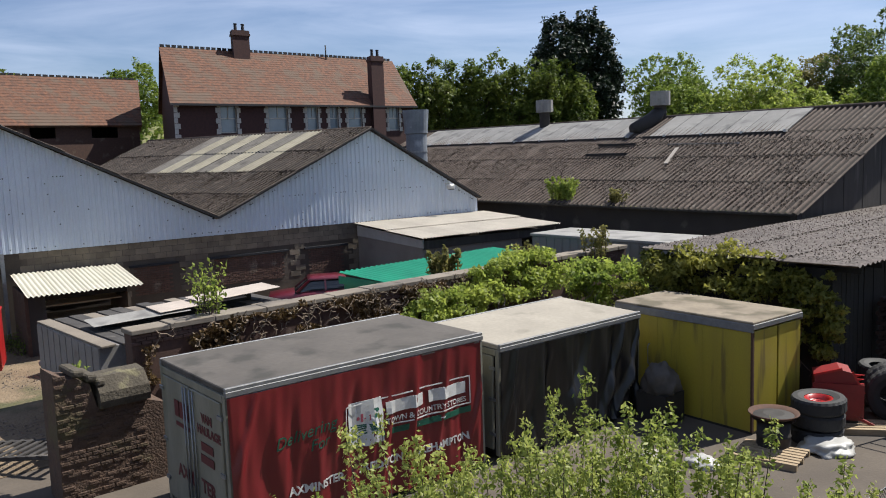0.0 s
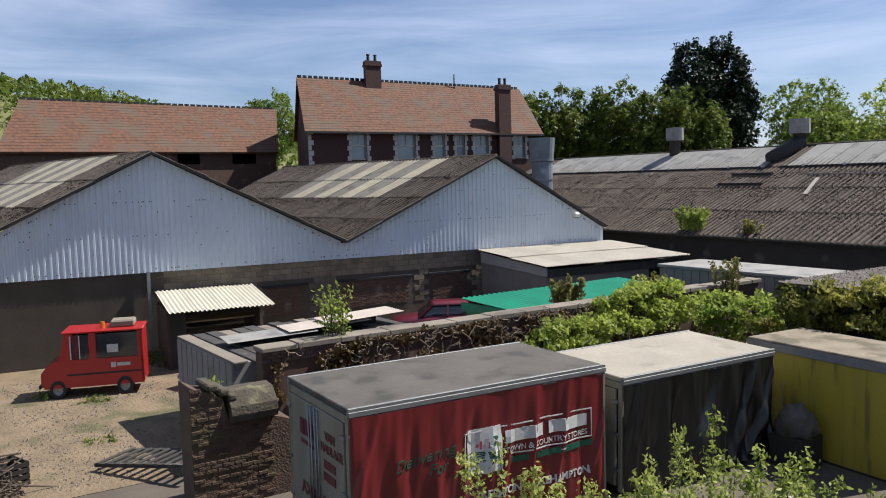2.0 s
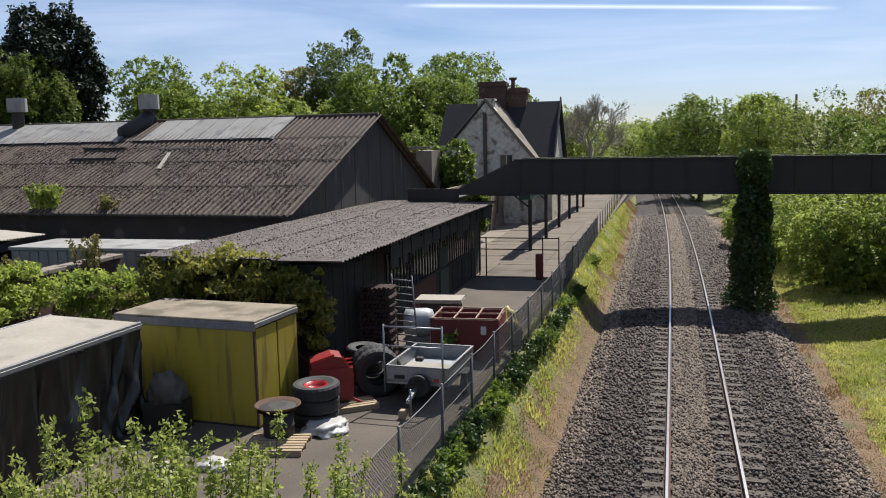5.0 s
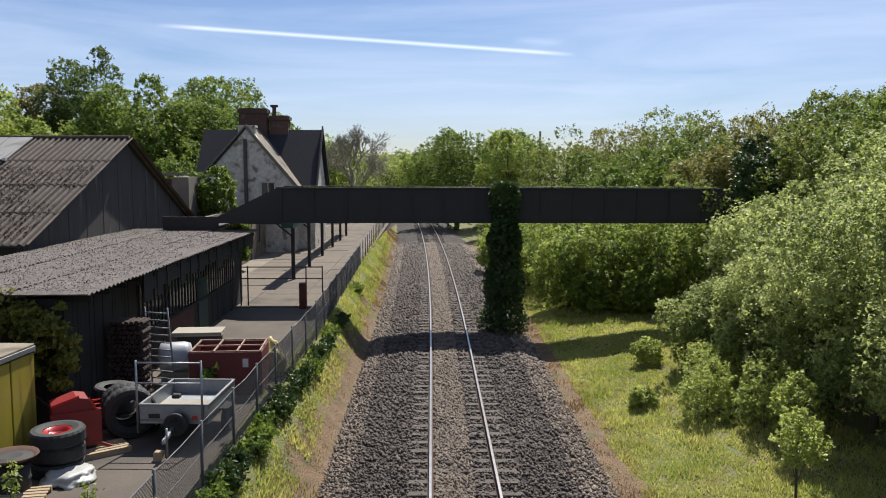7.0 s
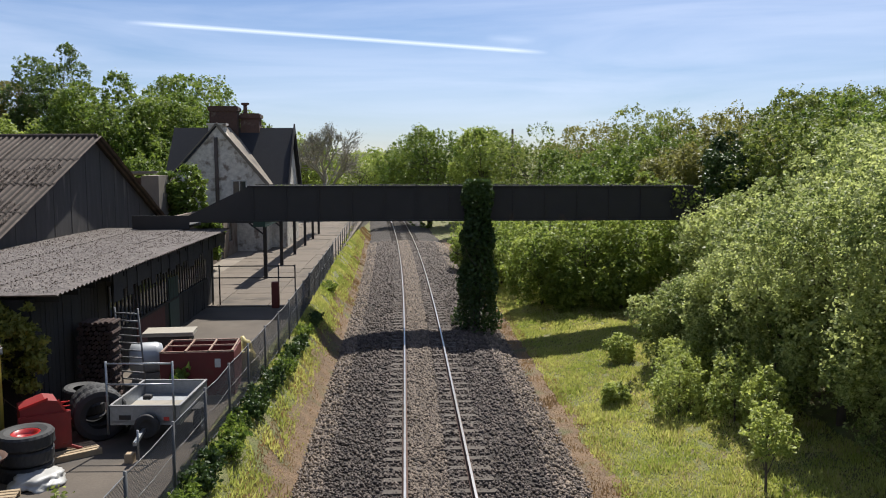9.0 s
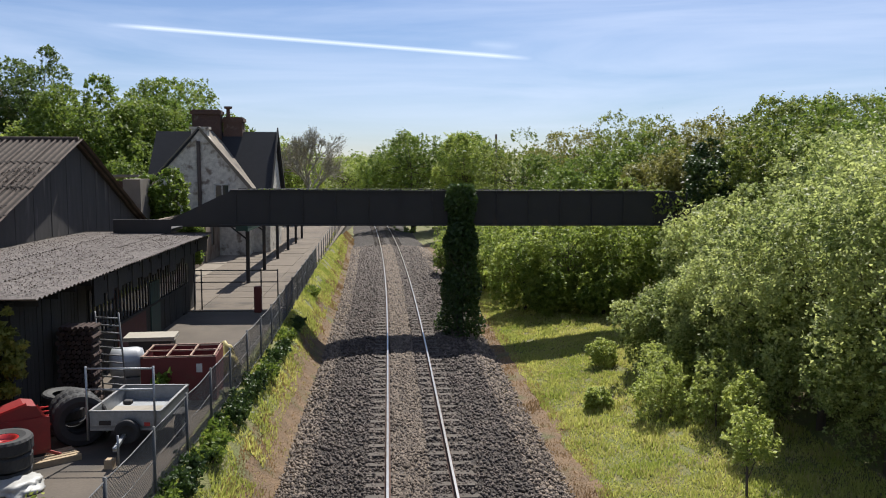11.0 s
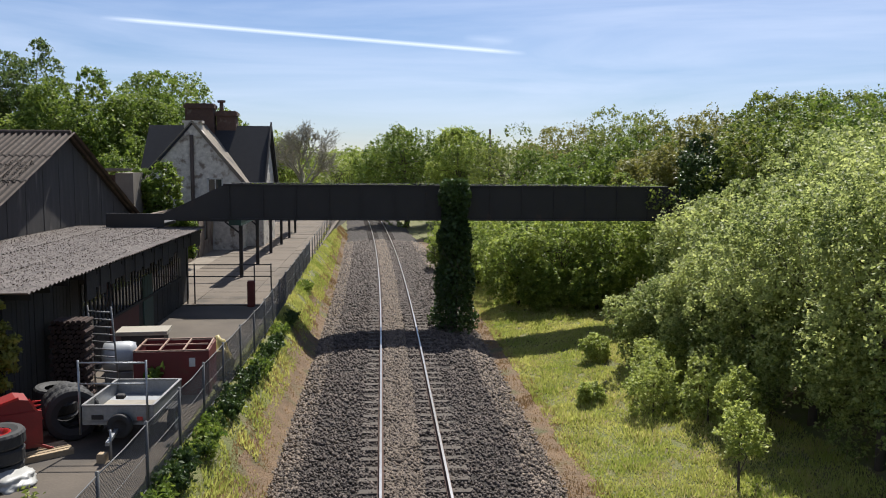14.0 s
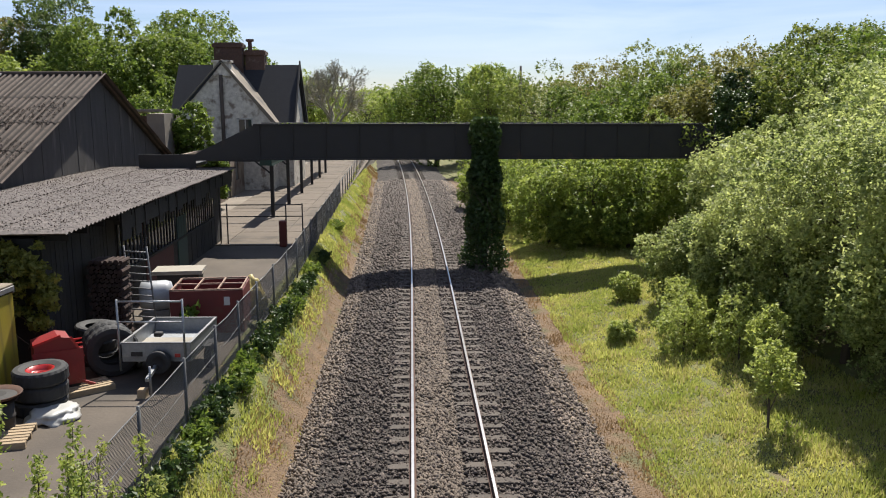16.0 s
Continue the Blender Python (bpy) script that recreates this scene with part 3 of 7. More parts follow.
def sheet_field(parent, origin, across, down, width, length, mats, rows, sheet_w=1.02, waves=4, amp=0.05, pick=None, lap=0.12, name="roof_sheet", seg=4):
    """Lays sheets in courses on a slope: origin is the top corner, across and down the slope's two edges."""
    across, down = Vector(across).normalized(), Vector(down).normalized()
    normal = across.cross(down).normalized()
    if normal.z < 0:
        normal = -normal
    cols = max(1, round(width / sheet_w))
    w, h = width / cols, length / rows
    meshes = {}
    for r in range(rows):
        for c in range(cols):
            mat = pick(c * w + w / 2, r * h + h / 2) if pick else mats
            if mat.name not in meshes:
                me = sheet_mesh(name, w + 0.03, h + lap, waves, amp, seg, across, down, normal, 0.035)
                me.materials.append(mat)
                meshes[mat.name] = me
            ob = new(name, meshes[mat.name])
            ob.parent = parent
            ob.location = Vector(origin) + across * (c * w) + down * (r * h + random.uniform(-0.015, 0.015)) + normal * (0.03 + 0.004 * (c % 2) + random.uniform(0, 0.012))


# ---- white-clad workshop with two gables ----
def workshop():
    t = thing("workshop", "white profiled-steel gabled workshop on a block wall", "workshop", (-31.16, 2.87, 0), -6.2)
    apexes, depth = ((4.4, 8.2), (18.43, 7.9)), 17.0
    back = Vector((-0.96, -0.279, 0))          # the roofs run back at a slant to the front
    line = [(-7.0, 6.9), (-2.7, 4.6), (4.4, 8.2), (11.54, 4.62), (18.43, 7.9), (24.1, 4.62)]

    def top(s):
        for (a, za), (b, zb) in zip(line, line[1:]):
            if a <= s <= b:
                return za + (zb - za) * (s - a) / (b - a)
        return line[-1][1]
    # block wall below and plain back
    box("block_wall", -0.3, -7.0, 0.5, -0.06, 24.1, 4.05, M_MORTAR, t)
    box("end_wall", -depth, 23.85, 0.5, -0.3, 24.1, 4.5, M_BLOCK, t)
    # blocked-up openings, and the courses of blocks round them
    brick_me = None
    for a, b in ((8.3, 9.8), (11.3, 14.3), (15.3, 17.0)):
        pn = box("blocked_opening", -0.07, a, 1.2, -0.055, b, 3.05, M_MORTAR, t)
        # lintel in slate black, which paints the shadow line of its recess
        box("lintel", -0.07, a - 0.15, 3.05, 0.03, b + 0.15, 3.13, M_SLATE, t)
        for row in range(13):
            for k in range(int((b - a) / 0.235)):
                x_, y_, z_ = random.uniform(-0.004, 0.006), a + 0.02 + k * 0.235 + (row % 2) * 0.11, 2.0 + row * 0.08
                if y_ + 0.2 > b:
                    continue
                if brick_me is None:
                    ob = part("brick", box_bm([(-0.06, 0, 0, -0.032, 0.215, 0.066)], 0.004), M_BRICKD, pn)
                    brick_me = ob.data
                else:
                    ob = new("brick", brick_me)
                    ob.parent = pn
                ob.location = (x_, y_, z_)
    me = None
    for row in range(9):
        for k in range(44):
            y = 4.6 + k * 0.45 + (row % 2) * 0.225
            z = 2.0 + row * 0.218
            if any(a - 0.4 < y < b and z < 3.2 for a, b in ((8.3, 9.8), (11.3, 14.3), (15.3, 17.0))):
                continue
            if me is None:
                ob = part("block", box_bm([(-0.06, 0, 0, -0.045, 0.436, 0.206)], 0.004), M_BLOCK, t)
                me = ob.data
            else:
                ob = new("block", me)
                ob.parent = t
            ob.location = (random.uniform(-0.004, 0.004), y, z)
    box("down_pipe", 0.02, 4.0, 0.9, 0.14, 4.12, 4.0, M_GALV, t)
    # profiled cladding: one sheet a metre wide after another
    pitch, s = 0.2, -7.0
    while s < 24.05:
        e = min(s + 1.0, 24.1)
        verts, faces = [], []
        q = s
        prof = ((0.0, 0.0), (0.09, 0.0), (0.115, 0.035), (0.175, 0.035))
        cols = []
        while q < e - 1e-6:
            for dq, dx in prof:
                if q + dq <= e + 1e-6:
                    cols.append((q + dq, dx))
            q += pitch
        cols.append((e, 0.0))
        for y, x in cols:
            verts += [(x - 0.0, y, 3.97), (x, y, top(y) - 0.05)]
        for i in range(len(cols) - 1):
            faces.append((2 * i, 2 * i + 2, 2 * i + 3, 2 * i + 1))
        pydata("cladding_sheet", verts, faces, M_WHITE, t)
        s += 1.0
    verts, faces = [], []
    for k in range(260):
        y = random.uniform(-6.5, 23.8)
        z = random.choice((4.1, 5.3, 6.5, random.uniform(4.2, 7.6)))
        if z > top(y) - 0.25:
            z = top(y) - 0.22
        i = len(verts)
        verts += [(0.04, y - 0.02, z - 0.02), (0.04, y + 0.02, z - 0.02), (0.04, y + 0.02, z + 0.02), (0.04, y - 0.02, z + 0.02), (0.055, y, z)]
        faces += [(i, i + 1, i + 4), (i + 1, i + 2, i + 4), (i + 2, i + 3, i + 4), (i + 3, i, i + 4)]
    tagged(pydata("cladding_bolt", verts, faces, M_STEELD, t), kind="stuff")
    # roofs
    for (sa, za), (sb, zb) in zip(line, line[1:]):
        up = zb > za
        hi, lo = ((sb, zb), (sa, za)) if up else ((sa, za), (sb, zb))
        down = Vector((0, lo[0] - hi[0], lo[1] - hi[1]))
        run = down.length
        lights = (lambda a, b: (M_LITE if int(a / 1.02) % 2 else M_LITEW) if 2.6 < a < 11.4 and b < run * 0.5 else M_ASB2)
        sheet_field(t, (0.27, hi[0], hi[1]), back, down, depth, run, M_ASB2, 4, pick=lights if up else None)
        # verge flashing
        bm = bmesh.new()
        bar_bm(bm, (0.15, hi[0], hi[1] + 0.02), (0.15, lo[0], lo[1] + 0.02), 0.3, 0.06)
        part("verge_trim", bm, M_SLATE, t)
    for s, z in apexes:
        tube("ridge_cap", [(0.15, s, z + 0.03), (0.12 - 0.96 * depth, s - 0.279 * depth, z + 0.03)], 0.1, M_ASB, t, 6)
    return t


workshop()

# ---- long brown shed ----
M_PALESTRIP = material("bleached_timber", (0.4, 0.36, 0.32), 0.9, other=(0.28, 0.25, 0.22), scale=4)


def long_shed():
    t = thing("long_shed", "long brown corrugated shed with grey boarded gable", "shed", (-13.56, 27.6, 0), -3.1)
    L, ridge, back = 33.0, (8.4, 8.05), (15.9, 4.2)
    eave = (-0.15, 4.35)
    # walls
    part("gable_wall", prism_bm([(0.1, 0.8), (15.8, 0.8), (15.8, 4.2), (8.4, 7.95), (0.1, 4.3)], -0.25, 0.0, "x"), M_GREYBOARD, t)
    for k in range(11):
        y = 0.35 + k * 1.45
        z = 4.3 + (y - 0.1) * 0.44 if y < 8.4 else 7.95 - (y - 8.4) * 0.505
        box("batten", 0.0, y, 0.9, 0.012, y + 0.04, z - 0.1, M_GREYBOARD, t)
    box("front_wall", -L, 0.1, 0.5, -0.25, 0.35, 4.3, M_BROWNWALL, t)
    for (hy, hz_), (ly, lz) in (((ridge), (eave)), ((ridge), (back))):
        d = Vector((0, ly - hy, lz - hz_))
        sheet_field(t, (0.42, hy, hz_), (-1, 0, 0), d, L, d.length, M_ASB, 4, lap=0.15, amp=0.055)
    tube("ridge_cap", [(0.22, ridge[0], ridge[1] + 0.06), (-L, ridge[0], ridge[1] + 0.06)], 0.11, M_ASB, t, 6)
    for xa, xb, y, z in ((-10.75, -13.35, 4.25, 6.28), (-11.1, -13.4, 5.27, 6.72)):
        box("roof_slot", xb, y - 0.09, z + 0.06, xa, y + 0.02, z + 0.16, M_STEELD, t)
    bar("roof_ladder", (-7.87, 3.27, 5.95), (-8.36, 4.75, 6.6), 0.16, M_PALESTRIP, t, 0.04)
    bar("pale_batten", (-5.4, 5.1, 6.73), (-9.2, 5.2, 6.78), 0.05, M_PALESTRIP, t, 0.05)
    tube("gutter", [(0.1, eave[0] - 0.08, eave[1] - 0.05), (-L, eave[0] - 0.08, eave[1] - 0.05)], 0.06, M_GREYBOARD, t, 6)
    return t


long_shed()
# ---- low shed beside the yard ----
M_ROOFGREY = material("lichened_grey_sheet", (0.2, 0.172, 0.157), 0.95, other=(0.09, 0.077, 0.07), scale=14.0, grain=9, bump=1.0, depth=0.05, third=(0.1, 0.087, 0.077), third_scale=5, third_at=0.58, island=0.12)

M_REDPANEL = material("faded_red_boards", (0.09, 0.025, 0.02), 0.85, other=(0.05, 0.02, 0.018), scale=2, stretch=(3, 3, 0.5))
M_GREENDOOR = material("faded_green_door", (0.02, 0.055, 0.045), 0.7, other=(0.03, 0.04, 0.035), scale=2)


def low_shed():
    t = thing("low_shed", "low black timber shed with mossy sloping roof", "shed", (0, 0, 0))
    x0, x1, y0, y1 = -13.3, -8.4, 18.8, 36.6
    box("side_wall", x1 - 0.12, y0, 0.85, x1 - 0.02, y1, 3.95, M_TIMBERD, t)
    box("end_wall", x0, y0, 0.85, x1 - 0.12, y0 + 0.12, 3.95, M_TIMBERD, t)
    y = y0 + 0.05
    k = 0
    while y < y1 - 0.2:
        w = random.uniform(0.2, 0.3)
        box("board", x1 - 0.02, y, 0.9 + random.uniform(0, 0.1), x1 + 0.015 + random.uniform(0, 0.02), min(y + w - 0.02, y1), 3.9, M_TIMBERD, t)
        y += w
    d = Vector((5.55, 0, -0.06))
    sheet_field(t, (x0, y1 + 0.2, 4.1), (0, -1, 0), d, y1 - y0 + 0.6, d.length, M_ROOFGREY, 3, amp=0.03)
    for k in range(34):
        y = 23.6 + k * 0.34
        box("glazing_bar", x1 + 0.03, y, 2.15, x1 + 0.07, y + 0.06, 3.55, M_TIMBERD, t)
    box("window_band", x1 + 0.036, 23.6, 2.2, x1 + 0.042, 35.1, 3.5, M_GLASS, t)
    box("window_sill", x1 + 0.02, 23.5, 2.08, x1 + 0.1, 35.2, 2.15, M_TIMBERD, t)
    box("lower_panel", x1 + 0.036, 26.0, 0.95, x1 + 0.06, 29.0, 2.05, M_REDPANEL, t)
    box("door_leaf", x1 + 0.036, 29.6, 0.92, x1 + 0.07, 30.8, 2.9, M_GREENDOOR, t)
    for k in range(13):
        y = y0 + 3.6 + k * 1.1 + random.uniform(-0.2, 0.2)
        ob = box("broken_fascia_board", -7.82, y, 3.55 - random.uniform(0, 0.35), -7.8, y + random.uniform(0.3, 0.9), 3.99, M_TIMBERD, t)
    box("fascia", -7.87, 22.6, 3.5, -7.83, y1, 3.98, M_TIMBERD, t)
    box("wall_plate", x1 - 0.1, y0, 3.8, x1 + 0.06, y1, 3.96, M_TIMBERD, t)
    for k in range(17):
        bar("rafter_end", (x1 - 0.1, y0 + 0.2 + k * 1.1, 3.93), (-7.8, y0 + 0.2 + k * 1.1, 3.92), 0.06, M_TIMBERD, t, 0.12)
    return t


low_shed()

# ---- footbridge ----
def footbridge():
    t = thing("footbridge", "dark steel plate footbridge over the railway with ivy", "footbridge", (0, 36, 0))
    out = [(-9.2, 4.45), (-7.2, 4.53), (13.3, 4.5), (13.5, 5.3), (12.6, 5.9), (-6.7, 5.95), (-9.2, 4.75)]
    for y in (0.0, 2.0):
        part("girder", prism_bm(out, y, y + 0.06, "y"), M_STEELD, t)
        bm = bmesh.new()
        bar_bm(bm, (-6.7, y + 0.03, 5.98), (12.6, y + 0.03, 5.94), 0.2, 0.07)
        part("handrail", bm, M_STEELD, t)
        bm = bmesh.new()
        bar_bm(bm, (-7.2, y + 0.03, 4.5), (13.3, y + 0.03, 4.48), 0.24, 0.06)
        part("bottom_flange", bm, M_STEELD, t)
        for k in range(15):
            box("stiffener", -6.5 + k * 1.4, y - 0.06, 4.55, -6.44 + k * 1.4, y, 5.9, M_STEELD, t)
    box("deck", -9.2, 0.06, 4.55, 13.3, 2.0, 4.7, M_STEELD, t)
    box("landing_parapet", -11.6, 0.0, 4.15, -9.2, 0.06, 4.74, M_STEELD, t)
    box("landing_deck", -11.6, 0.06, 4.2, -9.2, 2.0, 4.32, M_STEELD, t)
    for x in (-11.5, -9.6):
        box("landing_post", x, 0.1, 0.85, x + 0.18, 0.28, 4.2, M_STEELD, t)
    for y in (0.15, 1.85):
        box("pier_leg", 3.0, y - 0.12, -0.5, 3.3, y + 0.12, 4.5, M_STEELD, t)
    for k in range(4):
        bar("pier_brace", (3.15, 0.15, 0.3 + k * 1.1), (3.15, 1.85, 1.2 + k * 1.1), 0.08, M_STEELD, t)
    return t


footbridge()

# ---- brick villa ----
def villa():
    t = thing("villa", "brick villa with clay tile roof and stone window surrounds", "house", (-47, 20.35, 0), 4.0)
    L, D, E, Rz = 18.9, 9.0, 10.35, 13.9
    wins = ((2.95, 1.15), (6.35, 1.5), (9.35, 0.9), (11.2, 0.75), (12.8, 1.25), (16.5, 1.0))
    boxes, x = [], 0.0
    for a, w in wins:
        boxes.append((-0.35, x, 0.8, 0, a, E))
        boxes.append((-0.35, a, 0.8, 0, a + w, 8.35))
        boxes.append((-0.35, a, 10.15, 0, a + w, E))
        x = a + w
    boxes.append((-0.35, x, 0.8, 0, L, E))
    for q in boxes:
        box("wall_section", *q, M_BRICKH, t)
    for y in (0, L - 0.35):
        part("gable_wall", prism_bm([(-D, 0.8), (-0.35, 0.8), (-0.35, E), (-D / 2, Rz - 0.15), (-D, E)], y, y + 0.35, "y"), M_BRICKH, t)
    box("back_wall", -D, 0.35, 0.8, -D + 0.35, L - 0.35, E, M_BRICKH, t)
    for a, w in wins:
        wd = part("window", box_bm([(-0.2, a, 8.35, -0.12, a + 0.08, 10.15), (-0.2, a + w - 0.08, 8.35, -0.12, a + w, 10.15), (-0.2, a, 10.07, -0.12, a + w, 10.15), (-0.2, a, 8.35, -0.12, a + w, 8.43), (-0.19, a, 9.2, -0.11, a + w, 9.27), (-0.2, a + w / 2 - 0.025, 9.27, -0.13, a + w / 2 + 0.025, 10.1)]), M_STONE, t)
        box("pane", -0.17, a + 0.08, 8.43, -0.16, a + w - 0.08, 10.07, M_PANE, wd)
        for k in range(6):
            e = 0.16 if k % 2 else 0.28
            box("quoin", -0.02, a - e, 8.3 + k * 0.32, 0.04, a, 8.6 + k * 0.32, M_STONE, t)
            box("quoin", -0.02, a + w, 8.3 + k * 0.32, 0.04, a + w + e, 8.6 + k * 0.32, M_STONE, t)
        box("lintel", -0.02, a - 0.05, 10.15, 0.045, a + w + 0.05, 10.3, M_STONE, t)
    for k in range(7):
        box("quoin", -0.02, -0.03, 8.0 + k * 0.32, 0.04, 0.2 if k % 2 else 0.34, 8.3 + k * 0.32, M_STONE, t)
    # tile courses on both slopes
    run = math.hypot(D / 2 + 0.35, Rz - E + 0.25)
    n = 22
    for side in (1, -1):
        roof = part("roof_slope", prism_bm([(-D / 2, Rz), (-D / 2 + side * (D / 2 + 0.35), E - 0.25), (-D / 2 + side * (D / 2 + 0.3), E - 0.38), (-D / 2, Rz - 0.14)], -0.25, L + 0.25, "y"), M_TILE, t)
        if side == 1:
            for k in range(n):
                f0, f1 = k / n, (k + 1.15) / n
                z0, z1 = Rz + (E - 0.25 - Rz) * f0, Rz + (E - 0.25 - Rz) * f1
                x0, x1 = -D / 2 + (D / 2 + 0.35) * f0, -D / 2 + (D / 2 + 0.35) * f1
                part("tile_course", prism_bm([(x0, z0 + 0.01), (x1, z1 + 0.03), (x1, z1 + 0.0), (x0, z0 - 0.02)], -0.25, L + 0.25, "y"), M_TILE, roof)
    for k in range(48):
        y = -0.2 + k * 0.4
        box("ridge_crest", -D / 2 - 0.05, y, Rz, -D / 2 + 0.05, y + 0.3, Rz + 0.16, M_SLATE, t)
    bar("gutter", (0.42, -0.25, E - 0.32), (0.42, L + 0.25, E - 0.32), 0.12, M_SLATE, t)
    for x, y, zb, zt, w in ((-4.2, 4.9, 12.6, 15.2, 1.25), (0.0, 14.9, 7.5, 13.5, 1.1)):
        c = part("chimney", box_bm([(x - 0.45, y, zb, x + 0.45, y + w, zt - 0.35), (x - 0.52, y - 0.07, zt - 0.35, x + 0.52, y + w + 0.07, zt - 0.2), (x - 0.47, y - 0.03, zt - 0.2, x + 0.47, y + w + 0.03, zt)]), M_BRICKH, t)
        for k in (0.25, 0.7):
            part("chimney_pot", lathe_bm([(0.0, zt), (0.13, zt), (0.11, zt + 0.4), (0.14, zt + 0.42), (0.14, zt + 0.48), (0.08, zt + 0.48)], 10), M_SLATE, c).location = (x, y + w * k, 0)
    tube("vent_pipe", [(-D / 2 + 0.3, 12.6, Rz - 0.4), (-D / 2 + 0.3, 12.6, Rz + 0.8)], 0.06, M_SLATE, t)
    # the plan is a parallelogram: the end walls run back at a slant
    slant = Matrix.Identity(4)
    slant[1][0] = -0.42
    for o in t.children_recursive:
        o.data.transform(Matrix.Translation(o.location))
        o.location = (0, 0, 0)
        o.data.transform(slant)
    return t


villa()


def tiled_barn():
    t = thing("tiled_barn", "old brick barn with orange clay tile roof", "barn", (-50, 5.1, 0), 10.0)
    L, D, E, Rz = 15.6, 8.0, 9.3, 12.3
    for q in [(-0.35, -1.2, 0.8, 0, L, 8.35), (-0.35, -1.2, 9.05, 0, L, E), (-0.35, -1.2, 8.35, 0, 8.7, 9.05), (-0.35, 10.2, 8.35, 0, 12.4, 9.05), (-0.35, 14.1, 8.35, 0, L, 9.05)]:
        box("wall_section", *q, M_BRICKD, t)
    part("gable_wall", prism_bm([(-D, 0.8), (-0.35, 0.8), (-0.35, E), (-D / 2, Rz - 0.15), (-D, E)], L - 0.35, L, "y"), M_BRICKD, t)
    # added black board: paints the unlit depth behind the two openings
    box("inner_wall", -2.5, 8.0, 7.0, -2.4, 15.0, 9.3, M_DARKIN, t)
    n = 18
    for side in (1, -1):
        roof = part("roof_slope", prism_bm([(-D / 2, Rz), (-D / 2 + side * (D / 2 + 0.3), E - 0.2), (-D / 2 + side * (D / 2 + 0.25), E - 0.32), (-D / 2, Rz - 0.14)], -1.2, L + 0.2, "y"), M_TILE, t)
        if side == 1:
            for k in range(n):
                f0, f1 = k / n, (k + 1.15) / n
                z0, z1 = Rz + (E - 0.2 - Rz) * f0, Rz + (E - 0.2 - Rz) * f1
                x0, x1 = -D / 2 + (D / 2 + 0.3) * f0, -D / 2 + (D / 2 + 0.3) * f1
                part("tile_course", prism_bm([(x0, z0 + 0.01), (x1, z1 + 0.03), (x1, z1 + 0.0), (x0, z0 - 0.02)], -1.2, L + 0.2, "y"), M_TILE, roof)
    for k in range(40):
        y = -1.2 + k * 0.42
        box("ridge_crest", -D / 2 - 0.05, y, Rz, -D / 2 + 0.05, y + 0.32, Rz + 0.12, M_SLATE, t)
    for a in (8.7, 12.4):
        box("opening_lintel", -0.03, a - 0.1, 9.05, 0.03, a + 1.8, 9.2, M_TILE, t)
    slant = Matrix.Identity(4)
    slant[1][0] = -0.6
    for o in t.children_recursive:
        o.data.transform(slant)
    return t


tiled_barn()

# ---- lorry bodies ----
M_RED = material("faded_red_curtain", (0.2, 0.015, 0.018), 0.4, other=(0.11, 0.01, 0.012), scale=0.8, grain=50, bump=0.05, third=(0.16, 0.02, 0.02), third_scale=1.5, third_at=0.6)
M_BLACKCURT = material("black_curtain", (0.012, 0.012, 0.013), 0.3, other=(0.022, 0.021, 0.021), scale=1.5, grain=50, bump=0.05)
M_YEL = material("dirty_yellow_panel", (0.44, 0.36, 0.035), 0.5, other=(0.34, 0.27, 0.04), scale=1.0, grain=30, stretch=(3, 3, 0.4), third=(0.17, 0.13, 0.035), third_scale=1.3, third_at=0.56, bump=0.08)
M_ROOFDK = material("dirty_grey_lorry_roof", (0.12, 0.106, 0.092), 0.85, other=(0.07, 0.062, 0.054), scale=1.3, grain=12, bump=0.2, third=(0.045, 0.042, 0.035), third_scale=1.4, third_at=0.52)
M_ROOFMOT = material("mottled_box_roof", (0.3, 0.25, 0.18), 0.85, other=(0.15, 0.12, 0.085), scale=1.8, grain=12, third=(0.1, 0.085, 0.05), third_scale=1.3, third_at=0.5, bump=0.2)
M_ROOFLT = material("pale_lorry_roof", (0.42, 0.38, 0.31), 0.85, other=(0.3, 0.27, 0.22), scale=0.8, grain=14, third=(0.2, 0.18, 0.14), third_scale=0.9, third_at=0.62, bump=0.15)
M_DOOR = material("grimy_white_door", (0.3, 0.29, 0.23), 0.6, other=(0.18, 0.17, 0.13), scale=1.4, grain=20, stretch=(2, 2, 0.5), third=(0.14, 0.14, 0.09), third_scale=1.1, third_at=0.57, bump=0.1)
M_MAROON = material("maroon_lettering", (0.13, 0.02, 0.025), 0.6, bump=0)
M_PAINTW = material("white_print", (0.7, 0.7, 0.68), 0.5, bump=0)
M_PAINTG = material("green_print", (0.008, 0.1, 0.06), 0.5, bump=0)
M_PAINTPK = material("pink_print", (0.55, 0.12, 0.16), 0.5, bump=0)
M_TIMBER = material("pale_timber", (0.42, 0.32, 0.2), 0.85, other=(0.28, 0.2, 0.12), scale=3, grain=20, stretch=(1, 6, 6), island=0.2)


def words(name, text, size, mat, parent, m, slant=0.0, bold=0.0):
    """Lettering as a thin flat mesh at the pose m (reading along local x, up local y)."""
    cu = bpy.data.curves.new(name, "FONT")
    cu.body, cu.size, cu.shear, cu.offset, cu.extrude = text, size, slant, bold, 0.002
    cu.resolution_u = 3
    tmp = bpy.data.objects.new(name, cu)
    me = bpy.data.meshes.new_from_object(tmp)
    bpy.data.objects.remove(tmp)
    me.materials.clear()
    ob = finish(name, me, mat, parent)
    ob.matrix_basis = m
    return ob


